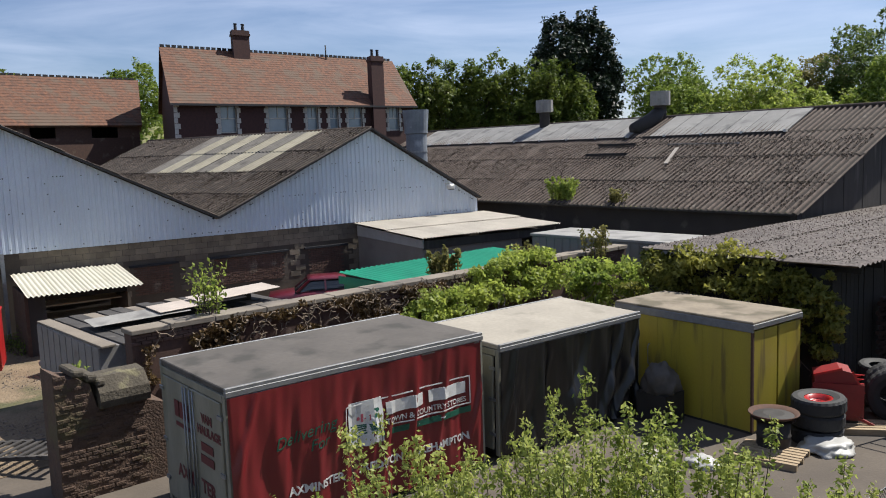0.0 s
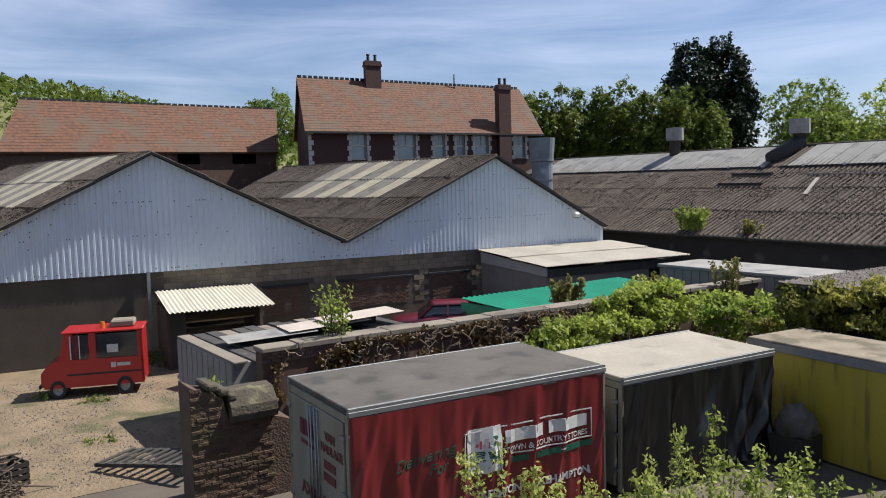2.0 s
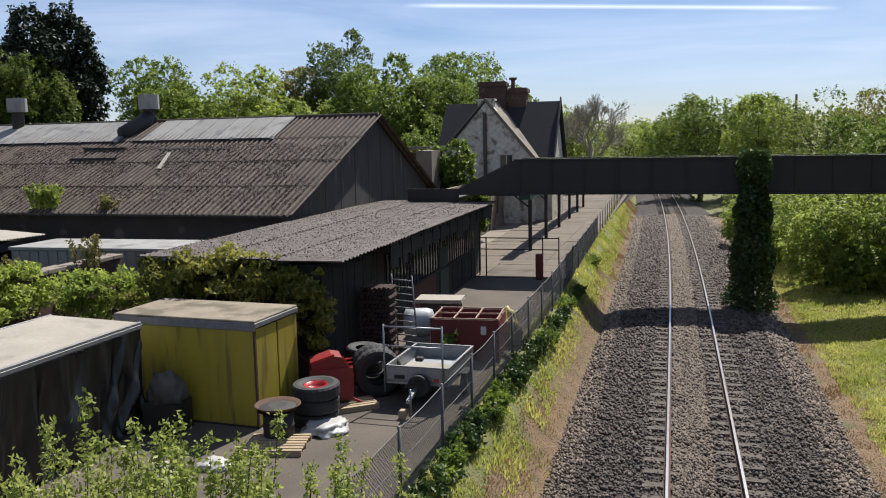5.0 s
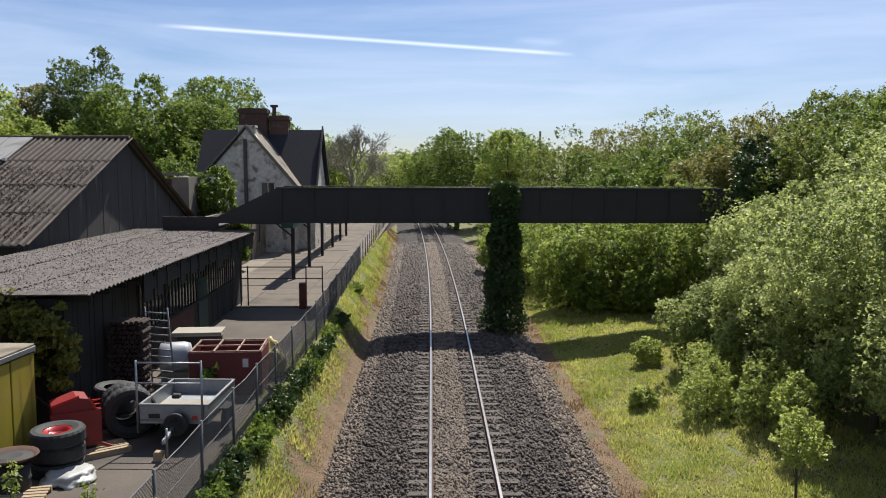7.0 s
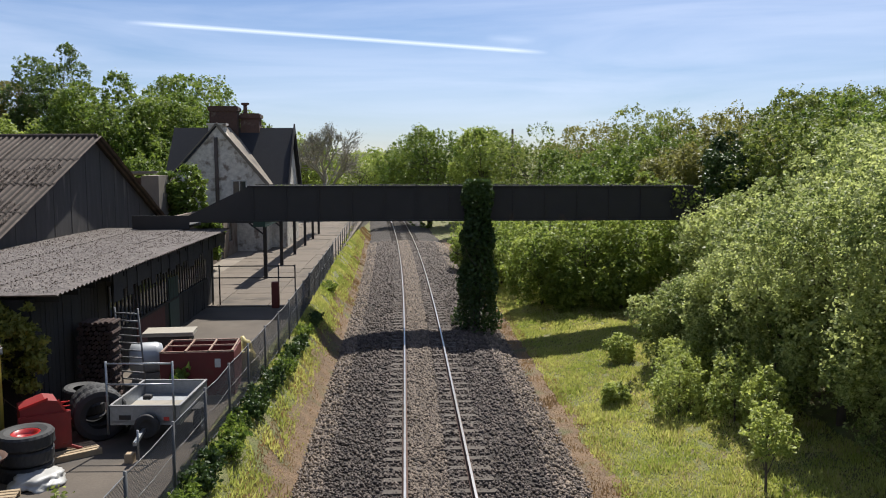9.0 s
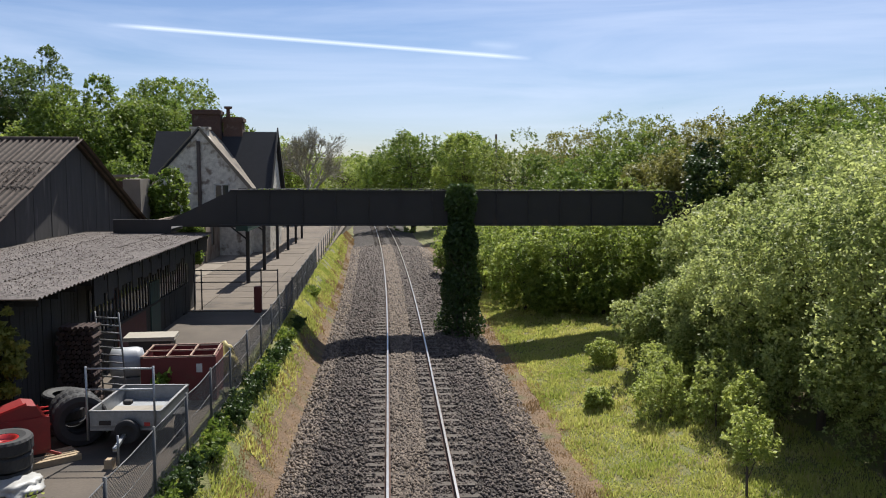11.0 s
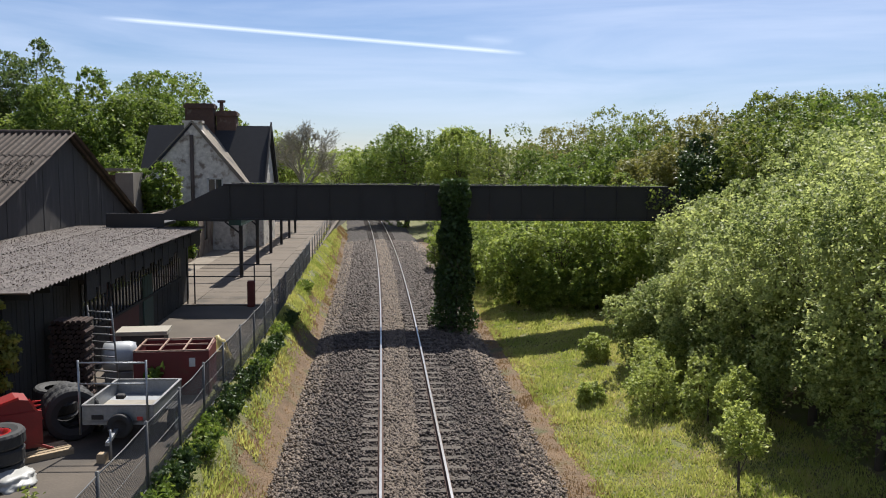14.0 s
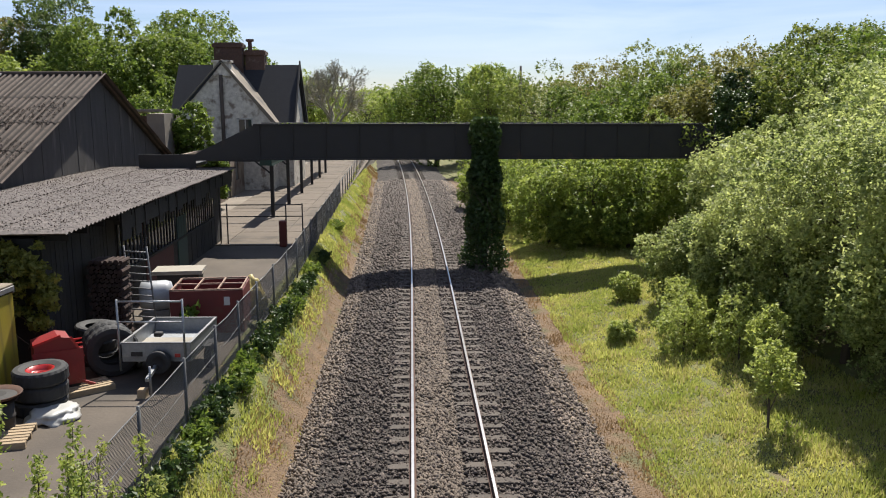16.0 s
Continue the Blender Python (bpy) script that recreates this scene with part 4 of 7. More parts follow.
def fold(y, z, H, seed, deep):
    """How far a hanging curtain stands out: gathers that hang from the rail and deepen downwards."""
    w = noise.noise(Vector((y * 2.2 + 0.3 * z, seed, z * 0.15)))
    v = noise.noise(Vector((y * 6.5 - 0.5 * z, seed + 9, z * 0.4)))
    ridge = 1 - min(1, abs(noise.noise(Vector((y * 1.5 + 0.5 * (H - z), seed + 4, z * 0.2)))) * 5)
    f = 0.25 + 0.75 * min(1.0, (H - z) / 1.2)
    return deep * f * (1.0 * w + 0.38 * v + 0.85 * ridge)


def curtain(parent, L, z0, z1, mat, seed, deep, x=0.03):
    ny, nz = int(L / 0.03), 30
    verts = [(x + 0.03 + fold(L * i / ny, z0 + (z1 - z0) * j / nz, z1, seed, deep) * (1 if 0 < i < ny else 0.2), L * i / ny, z0 + (z1 - z0) * j / nz) for j in range(nz + 1) for i in range(ny + 1)]
    n = ny + 1
    faces = [(j * n + i, j * n + i + 1, (j + 1) * n + i + 1, (j + 1) * n + i) for j in range(nz) for i in range(ny)]
    return pydata("curtain", verts, faces, mat, parent, smooth=True)


def lorry_body(name, label, at, turn, L, Wd, H, curt, roofmat, seed, deep, tilt=0.0):
    t = thing(name, label, "lorry body", at)
    t.matrix_basis = pose(*at, 0, tilt, turn)
    box("chassis_floor", -Wd + 0.02, 0.05, 0.1, -0.02, L - 0.05, 0.32, M_STEELD, t)
    rf = part("roof", box_bm([(-Wd, 0, H - 0.1, 0.0, L, H)], 0.015), roofmat, t)
    for x in (-Wd - 0.02, 0.02):
        bm = box_bm([(x - 0.045, -0.01, H - 0.13, x + 0.045, L + 0.01, H - 0.045), (x - 0.03, -0.01, H - 0.045, x + 0.03, L + 0.01, H + 0.012), (x - 0.035, 0, H - 0.17, x + 0.03, L, H - 0.14)], 0.006)
        part("roof_rail", bm, M_ALU, t)
    for x in (-Wd + 0.03, -0.03):
        for y in (0.03, L - 0.03):
            box("corner_post", x - 0.05, y - 0.05, 0.1, x + 0.05, y + 0.05, H - 0.1, M_DOOR, t, 0.008)
    c = curtain(t, L - 0.06, 0.12, H - 0.14, curt, seed, deep)
    curtain(t, L - 0.06, 0.12, H - 0.14, curt, seed + 20, deep, x=-Wd - 0.1)
    box("front_bulkhead", -Wd + 0.06, L - 0.05, 0.12, -0.06, L, H - 0.1, M_DOOR, t)
    for k in range(2):
        x0 = -Wd + 0.1 + k * (Wd - 0.2) / 2
        x1 = x0 + (Wd - 0.2) / 2 - 0.03
        d = part("rear_door", box_bm([(x0, -0.04, 0.2, x1, 0.02, H - 0.24)], 0.012), M_DOOR, t)
        lx = x1 - 0.07 if k == 0 else x0 + 0.07
        tube("lock_bar", [(lx, -0.07, 0.2), (lx, -0.07, H - 0.26)], 0.018, M_GALV, d, 6)
        tube("lock_bar", [(lx + (-0.12 if k == 0 else 0.12), -0.07, 0.2), (lx + (-0.12 if k == 0 else 0.12), -0.07, H - 0.26)], 0.014, M_GALV, d, 6)
        for hz_ in (0.5, 1.2, H - 0.5):
            hx = x0 if k == 0 else x1
            box("hinge", hx - 0.08, -0.065, hz_, hx + 0.08, -0.04, hz_ + 0.06, M_GALV, d)
    box("rear_header", -Wd + 0.05, -0.03, H - 0.22, -0.05, 0.03, H - 0.1, M_DOOR, t)
    return t, c


red, red_c = lorry_body("red_lorry_body", "red curtain-sided lorry body with printed advert, grimy rear doors", (-11.42, 5.4, 0.9), -2.2, 5.12, 2.62, 2.62, M_RED, M_ROOFDK, 3.0, 0.1)
blk, _ = lorry_body("black_lorry_body", "black curtain-sided lorry body with pale roof", (-11.2, 10.9, 0.9), -1.8, 4.25, 2.3, 2.32, M_BLACKCURT, M_ROOFLT, 8.0, 0.2, 1.5)


def on_side(y, z, x=0.125):
    return Matrix.Translation((x, y, z)) @ Matrix(((0, 0, 1), (1, 0, 0), (0, 1, 0))).to_4x4() @ pose(0, 0, 0, 0, 0, 0)


# printed advert on the red curtain: a panel, a picture block, a band and the town names
ad = part("advert_frame", box_bm([(0.115, 2.03, 1.36, 0.122, 4.76, 1.38), (0.115, 2.03, 1.87, 0.122, 4.76, 1.89), (0.115, 4.74, 1.38, 0.122, 4.76, 1.87), (0.115, 2.03, 1.38, 0.122, 2.05, 1.87)]), M_PAINTW, red)
pic = box("advert_picture", 0.118, 2.09, 1.14, 0.124, 2.77, 1.92, M_PAINTW, ad)
for k in range(5):
    bm = bmesh.new()
    pts = [(0.128, 2.13 + 0.066 * i, 1.25 + 0.05 * k + 0.06 * math.sin(i * 0.33 + 0.4 * k) + 0.01 * i) for i in range(10)]
    for a, b in zip(pts, pts[1:]):
        bar_bm(bm, a, b, 0.004, 0.024)
    part("field_stripe", bm, M_PAINTG, pic)
for k in range(5):
    box("flower_patch", 0.126, 2.2 + 0.07 * k, 1.56 + 0.04 * (k % 2), 0.129, 2.25 + 0.07 * k, 1.62 + 0.04 * (k % 3), M_PAINTPK, pic)
box("tree_patch", 0.126, 2.6, 1.58, 0.129, 2.7, 1.75, M_PAINTG, pic)
box("advert_band", 0.118, 2.0, 1.2, 0.1235, 2.09, 1.29, M_PAINTG, ad)
box("advert_band", 0.118, 2.77, 1.2, 0.1235, 4.76, 1.31, M_PAINTG, ad)
box("small_print", 0.124, 3.55, 1.24, 0.126, 4.25, 1.265, M_PAINTW, ad)
for y0, y1 in ((2.84, 3.66), (3.8, 4.66)):
    box("title_bar", 0.12, y0, 1.58, 0.126, y1, 1.8, M_PAINTW, ad)
words("town_name", "TOWN & COUNTRY STORES", 0.142, M_PAINTW, red, on_side(2.83, 1.41), bold=0.001)
for text, y, z, size in (("AXMINSTER", 0.93, 0.68, 0.19), ("CREDITON", 2.23, 0.69, 0.19), ("OKEHAMPTON", 3.4, 0.69, 0.19)):
    words("town_name", text, size, M_PAINTW, red, on_side(y, z), bold=0.006)
words("script_line", "Delivering", 0.27, M_PAINTG, red, on_side(0.72, 1.47) @ pose(0, 0, 0, 0, 0, 8), slant=0.4)
words("script_line", "For", 0.25, M_PAINTG, red, on_side(1.33, 1.32) @ pose(0, 0, 0, 0, 0, 8), slant=0.4)


def drape(ob):
    """Lets print lie on the folds of the red curtain."""
    me = ob.data
    me.transform(ob.matrix_basis)
    ob.matrix_basis = Matrix.Identity(4)
    bm = bmesh.new()
    bm.from_mesh(me)
    for _ in range(3):
        long_edges = [e for e in bm.edges if e.calc_length() > 0.12]
        if not long_edges:
            break
        bmesh.ops.subdivide_edges(bm, edges=long_edges, cuts=1, use_grid_fill=True)
    low = min(v.co.x for v in bm.verts)
    for v in bm.verts:
        v.co.x = 0.066 + fold(v.co.y, v.co.z + 0.0, 2.48, 3.0, 0.1) + (v.co.x - low) + (low - 0.11) * 0.5
    bm.to_mesh(me)
    bm.free()


for piece in red.children:
    if piece.name.split(".")[0] in ("advert_frame", "town_name", "script_line"):
        for q in (piece, *piece.children_recursive):
            drape(q)


def on_rear(x, z):
    return Matrix.Translation((x, -0.05, z)) @ pose(0, 0, 0, 90, 0, 0)


for text, x, z, s in (("VAN", -0.86, 1.93, 0.2), ("HAULAGE", -1.05, 1.72, 0.2), ("TER", -1.02, 0.72, 0.32)):
    words("door_lettering", text, s, M_MAROON, red, on_rear(x, z), bold=0.008)
words("door_lettering", "AXM", 0.32, M_MAROON, red, on_rear(-2.02, 0.72), bold=0.008)
for x, z, w, h in ((-1.98, 1.78, 0.18, 0.28), (-1.76, 1.78, 0.18, 0.28), (-1.54, 1.78, 0.16, 0.28), (-1.95, 1.62, 0.6, 0.07), (-0.92, 1.45, 0.46, 0.14), (-0.96, 1.24, 0.5, 0.14), (-1.0, 0.35, 0.6, 0.2)):
    box("lettering_bar", x, -0.056, z, x + w, -0.05, z + h, M_MAROON, red)


def yellow_body():
    t = thing("yellow_box_body", "dirty yellow panelled box body with pale roof", "lorry body", (-8.47, 15.5, 0.9), -4.0)
    L, Wd, H = 1.78, 3.6, 2.36
    for k in range(6):
        x = -Wd + k * Wd / 6
        part("front_panel", box_bm([(x + 0.001, 0, 0.05, x + Wd / 6 - 0.001, 0.05, H - 0.2)], 0.002), M_YEL, t)
    for k in range(2):
        part("side_panel", box_bm([(-0.05, k * L / 2 + 0.05, 0.05, 0, (k + 1) * L / 2, H - 0.2)], 0.008), M_YEL, t)
    box("back_panel", -Wd, L - 0.05, 0.05, -0.05, L, H - 0.2, M_YEL, t)
    box("far_panel", -Wd, 0.05, 0.05, -Wd + 0.05, L - 0.05, H - 0.2, M_YEL, t)
    box("floor", -Wd, 0, 0.0, 0, L, 0.05, M_STEELD, t)
    box("roof", -Wd - 0.02, -0.02, H - 0.06, 0.02, L + 0.02, H, M_ROOFMOT, t, 0.015)
    for a in ((-Wd - 0.03, -0.035, H - 0.22, 0.03, 0.012, H - 0.05), (-0.012, -0.02, H - 0.16, 0.035, L + 0.03, H - 0.05), (-Wd - 0.03, L - 0.01, H - 0.2, 0.03, L + 0.035, H - 0.05)):
        part("roof_rail", box_bm([a], 0.01), M_ALU, t)
    box("corner_trim", -0.04, -0.012, 0.05, 0.012, 0.04, H - 0.2, M_RAILSIDE, t)
    tube("handle_rail", [(-2.6, -0.04, 1.0), (-2.6, -0.1, 1.05), (-2.6, -0.1, 1.45), (-2.6, -0.04, 1.5)], 0.015, M_GALV, t, 6)
    return t


yellow_body()

# ---- garden wall with coping and its end pier ----
def garden_wall():
    t = thing("garden_wall", "old brick garden wall with concrete coping and dead ivy", "wall", (-17.1, 6.1, 0.85), 0.5, kind="structure")
    L, H, th = 17.0, 2.62, 0.45
    part("core", box_bm([(-th + 0.03, 0.03, 0, -0.03, L, H - 0.1)]), M_BRICKD, t)
    y = 0.0
    while y < L - 0.1:
        w = min(random.uniform(0.8, 1.3), L - y)
        ob = part("coping_stone", box_bm([(-th - 0.06, y, H - 0.1, 0.06, y + w - 0.015, H + random.uniform(0.0, 0.03))], 0.015), M_CONC, t)
        y += w
    me = None
    n = 0
    for row in range(3):
        for k in range(72):
            if n >= 260:
                break
            z = H - 0.18 - row * 0.078
            if me is None:
                ob = part("brick", box_bm([(-0.03, 0, 0, 0.012, 0.215, 0.066)], 0.005), M_BRICKD, t)
                me = ob.data
            else:
                ob = new("brick", me)
                ob.parent = t
            ob.location = (random.uniform(-0.008, 0.004), k * 0.228 + (row % 2) * 0.114, z)
            n += 1
    return t


garden_wall()


M_OLDSTONE = material("lichened_capstone", (0.1, 0.084, 0.06), 0.95, other=(0.05, 0.042, 0.03), scale=4, grain=18, bump=0.8, depth=0.03, third=(0.2, 0.18, 0.1), third_scale=2.5, third_at=0.55)


M_PIER = material("dark_mossy_brick", (0.11, 0.068, 0.046), 0.95, other=(0.05, 0.035, 0.025), scale=5, grain=22, bump=0.9, depth=0.03, third=(0.09, 0.075, 0.035), third_scale=1.6, third_at=0.56, island=0.25)


def pier():
    t = thing("gate_pier", "broken brick pier with a sloping lichened capstone", "pier", (-15.3, 4.05, 0.8))
    top = lambda y: 2.5 - 0.25 * y if y < 0.6 else 1.72
    part("shaft", prism_bm([(0, 0), (2.0, 0), (2.0, 1.55), (1.6, 1.7), (0.72, 1.74), (0.62, 2.2), (0.4, 2.34), (0.25, 2.36), (0.0, 2.5)], -0.75, -0.02, "x"), M_PIER, t)
    me = None
    for row in range(31):
        for k in range(7):
            y, z = 0.01 + k * 0.228 + (row % 2) * 0.1, 0.03 + row * 0.078
            if random.random() < 0.4 or y > 1.42 or z + 0.07 > top(y + 0.2):
                continue
            if me is None:
                ob = part("brick", box_bm([(0, -0.02, 0, 0.205, 0.03, 0.066)], 0.006), M_PIER, t)
                me = ob.data
            else:
                ob = new("brick", me)
                ob.parent = t
            ob.matrix_basis = pose(random.uniform(-0.03, -0.012), y, z, 0, random.uniform(-1, 1), 90)
    part("capstone", prism_bm([(-0.8, 1.73), (-0.8, 2.22), (-0.5, 2.3), (-0.14, 2.27), (0.1, 2.02), (0.13, 1.86), (0.1, 1.73)], 0.74, 1.66, "y"), M_OLDSTONE, t)
    for y, z, w in ((0.02, 2.46, 0.22), (0.27, 2.36, 0.2), (0.46, 2.26, 0.17)):
        ob = part("rubble_top", box_bm([(-0.7, y, z - 0.06, 0.0, y + w, z + 0.07)], 0.03), M_OLDSTONE, t)
        ob.rotation_euler = (-0.12, 0.03, 0.05)
    return t


pier()


M_PALESHEET = material("pale_loose_sheet", (0.55, 0.48, 0.42), 0.8, other=(0.4, 0.34, 0.3), scale=1.5, grain=20, island=0.1)


def steel_store():
    t = thing("steel_store", "grey steel storage box roofed with loose sheets", "storage box", (-19.0, 5.7, 0.9), 2)
    M = material("grey_steel_store", (0.3, 0.29, 0.28), 0.7, other=(0.2, 0.19, 0.18), scale=1.3, grain=18, third=(0.16, 0.11, 0.08), third_scale=1.2, third_at=0.6, bump=0.1)
    box("body", -3.2, 0.05, 0, 0.9, 5.6, 2.1, M, t)
    for k in range(10):
        x = -3.2 + k * 0.41
        box("rib", x + 0.03, 0.035, 0.05, x + 0.38, 0.05, 2.08, M, t, 0.005)
    for k in range(15):
        y = 0.1 + k * 0.37
        ob = part("roof_plank", box_bm([(-3.3, y, 2.1, 1.0, y + 0.33, 2.15)], 0.008), M_GREYBOARD if k % 3 else M_CONC, t)
        ob.rotation_euler = (random.uniform(-0.02, 0.02), 0, random.uniform(-0.01, 0.01))
    for k, (x, y, a) in enumerate(((-1.5, 0.9, -6), (-1.4, 2.4, -2), (-1.3, 3.4, 2))):
        me = sheet_mesh("loose_sheet", 0.95, 2.3, 9, 0.012)
        me.materials.append(M_LITEG if k == 0 else M_PALESHEET)
        ob = new("loose_sheet", me)
        ob.parent = t
        ob.matrix_basis = pose(x, y - 0.3, 2.32 + 0.1 * k, 1.5, 2, a)
        box("sheet_prop", x + 0.1, y, 2.14, x + 0.2, y + 1.5, 2.28 + 0.1 * k, M_GREYBOARD, t)
    return t


steel_store()

# ---- things against the workshop ----
def small_hut():
    t = thing("small_hut", "small store hut with cream corrugated roof and open front", "hut", (-30.6, 7.1, 0.9), -6.2)
    box("side_wall", 0.1, 0, 0, 2.6, 0.1, 2.0, M_BRICKD, t)
    box("side_wall", 0.1, 3.1, 0, 2.6, 3.2, 2.0, M_BLOCK, t)
    box("front_left_panel", 2.5, 0.1, 0, 2.58, 0.6, 1.95, M_GREYBOARD, t)
    # header takes the same near black as the painted interior shade
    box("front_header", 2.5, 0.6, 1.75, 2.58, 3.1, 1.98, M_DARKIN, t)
    for k in range(3):
        box("shelf", 0.6, 0.3, 0.5 + 0.5 * k, 2.2, 3.0, 0.53 + 0.5 * k, M_TIMBER, t)
    sheet_field(t, (0.05, 3.45, 2.35), (0, -1, 0), (3.2, 0, -0.38), 3.45, 3.22, M_CREAM, 1, sheet_w=0.9, waves=6, amp=0.03)
    return t


M_CREAM = material("cream_roof_sheet", (0.66, 0.63, 0.52), 0.6, other=(0.55, 0.52, 0.42), scale=1.5, island=0.1)
small_hut()


def lean_to():
    t = thing("lean_to", "rendered lean-to with pale corrugated roof", "lean-to", (-29.2, 20.4, 0.9), -6.2)
    M = material("grey_render", (0.24, 0.22, 0.2), 0.95, other=(0.17, 0.155, 0.14), scale=0.9, grain=25, bump=0.3, third=(0.12, 0.11, 0.1), third_scale=0.6)
    box("side_wall", 0.0, 0.0, 0, 5.0, 0.15, 2.55, M, t)
    part("front_wall", box_bm([(4.85, 0.15, 0, 5.0, 4.9, 2.35), (4.85, 5.9, 0, 5.0, 6.6, 2.35)]), M, t)
    box("far_wall", 0, 6.45, 0, 4.85, 6.6, 2.5, M, t)
    # black board set inside the doorway in place of its shade
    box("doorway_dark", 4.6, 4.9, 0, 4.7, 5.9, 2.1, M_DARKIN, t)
    part("side_cladding", prism_bm([(0.05, 2.5), (5.1, 2.35), (5.1, 2.66), (0.05, 2.95)], -0.06, 0.0, "y"), M_CLADP, t)
    box("front_fascia", 5.02, 0, 2.3, 5.08, 6.7, 2.62, M_GREYBOARD, t)
    sheet_field(t, (0.0, 6.8, 3.02), (0, -1, 0), (5.2, 0, -0.32), 7.0, 5.22, M_PALE, 2, sheet_w=1.0, waves=7, amp=0.025)
    return t


M_CLADP = material("pale_old_cladding", (0.42, 0.42, 0.41), 0.7, other=(0.3, 0.3, 0.29), scale=2)
M_PALE = material("pale_weathered_sheet", (0.56, 0.51, 0.43), 0.85, other=(0.44, 0.4, 0.34), scale=1.2, grain=16, island=0.12)
lean_to()

M_GREEN = material("green_plastic_sheet", (0.02, 0.3, 0.17), 0.45, other=(0.015, 0.22, 0.13), scale=1.5, grain=30, bump=0.05, island=0.1)


def green_store():
    t = thing("green_roof_store", "low store with bright green corrugated roof", "store", (-19.7, 14.9, 0.9), 3)
    box("wall", -2.5, 0.1, 0, 0.0, 0.2, 1.95, M_GREEN, t)
    box("wall", -0.1, 0.2, 0, 0.0, 7.1, 1.9, M_GREYBOARD, t)
    box("fascia", -2.62, -0.02, 1.88, 0.1, 0.04, 2.12, M_GREEN, t)
    sheet_field(t, (-2.7, 7.4, 2.2), (0, -1, 0), (1, 0, -0.06), 7.4, 2.9, M_GREEN, 1, sheet_w=1.05, waves=5, amp=0.03)
    return t


green_store()


def flat_store():
    t = thing("flat_roof_store", "grey flat-roofed container store", "container", (-25.9, 27.6, 0.9), 3)
    t.matrix_basis = pose(-22.0, 23.5, 0.9, 0, 0, 1)
    for k in range(22):
        box("side_panel", 0.05 + k * 0.38, 0, 0, 0.35 + k * 0.38, 0.04, 2.58, M_GALVP, t, 0.01)
    box("body", 0, 0.03, 0, 8.5, 2.3, 2.6, M_GALVP, t)
    box("roof", -0.05, -0.05, 2.6, 8.6, 2.4, 2.7, M_LITEG, t, 0.01)
    return t


M_GALVP = material("pale_grey_container", (0.24, 0.24, 0.235), 0.6, other=(0.25, 0.25, 0.24), scale=1)
flat_store()


def soft_body(name, sections, mat, parent, smooth=True):
    """A skin over sections, each (y, [(x, z), ...]) from one side to the other."""
    bm = bmesh.new()
    rows = [[bm.verts.new((x, y, z)) for x, z in pts] for y, pts in sections]
    for a, b in zip(rows, rows[1:]):
        for k in range(len(a) - 1):
            bm.faces.new((a[k], a[k + 1], b[k + 1], b[k]))
    bm.faces.new(rows[0])
    bm.faces.new(rows[-1][::-1])
    return part(name, bm, mat, parent, smooth=smooth)


def wheel(parent, at, r, w, rim_mat, axis="x", name="wheel"):
    h = w / 2
    tyre = part(name, lathe_bm([(r * 0.58, -h * 0.8), (r * 0.8, -h), (r * 0.95, -h * 0.92), (r, -h * 0.6), (r, h * 0.6), (r * 0.95, h * 0.92), (r * 0.8, h), (r * 0.58, h * 0.8), (r * 0.56, 0), (r * 0.58, -h * 0.8)], 24, axis), M_BLACK, parent, smooth=True)
    tyre.location = at
    part("rim", lathe_bm([(0.0, h * 0.35), (r * 0.2, h * 0.35), (r * 0.25, h * 0.2), (r * 0.5, h * 0.3), (r * 0.58, h * 0.75), (r * 0.58, -h * 0.75), (r * 0.5, -h * 0.3), (0.0, -h * 0.3)], 20, axis), rim_mat, tyre, smooth=True)
    return tyre


M_REDP = material("bright_red_paint", (0.5, 0.02, 0.02), 0.35, other=(0.42, 0.016, 0.016), scale=1.2, grain=40, bump=0.03, coat=0.3)
M_MARP = material("maroon_car_paint", (0.16, 0.02, 0.035), 0.3, other=(0.12, 0.016, 0.03), scale=1, bump=0.02, coat=0.5)


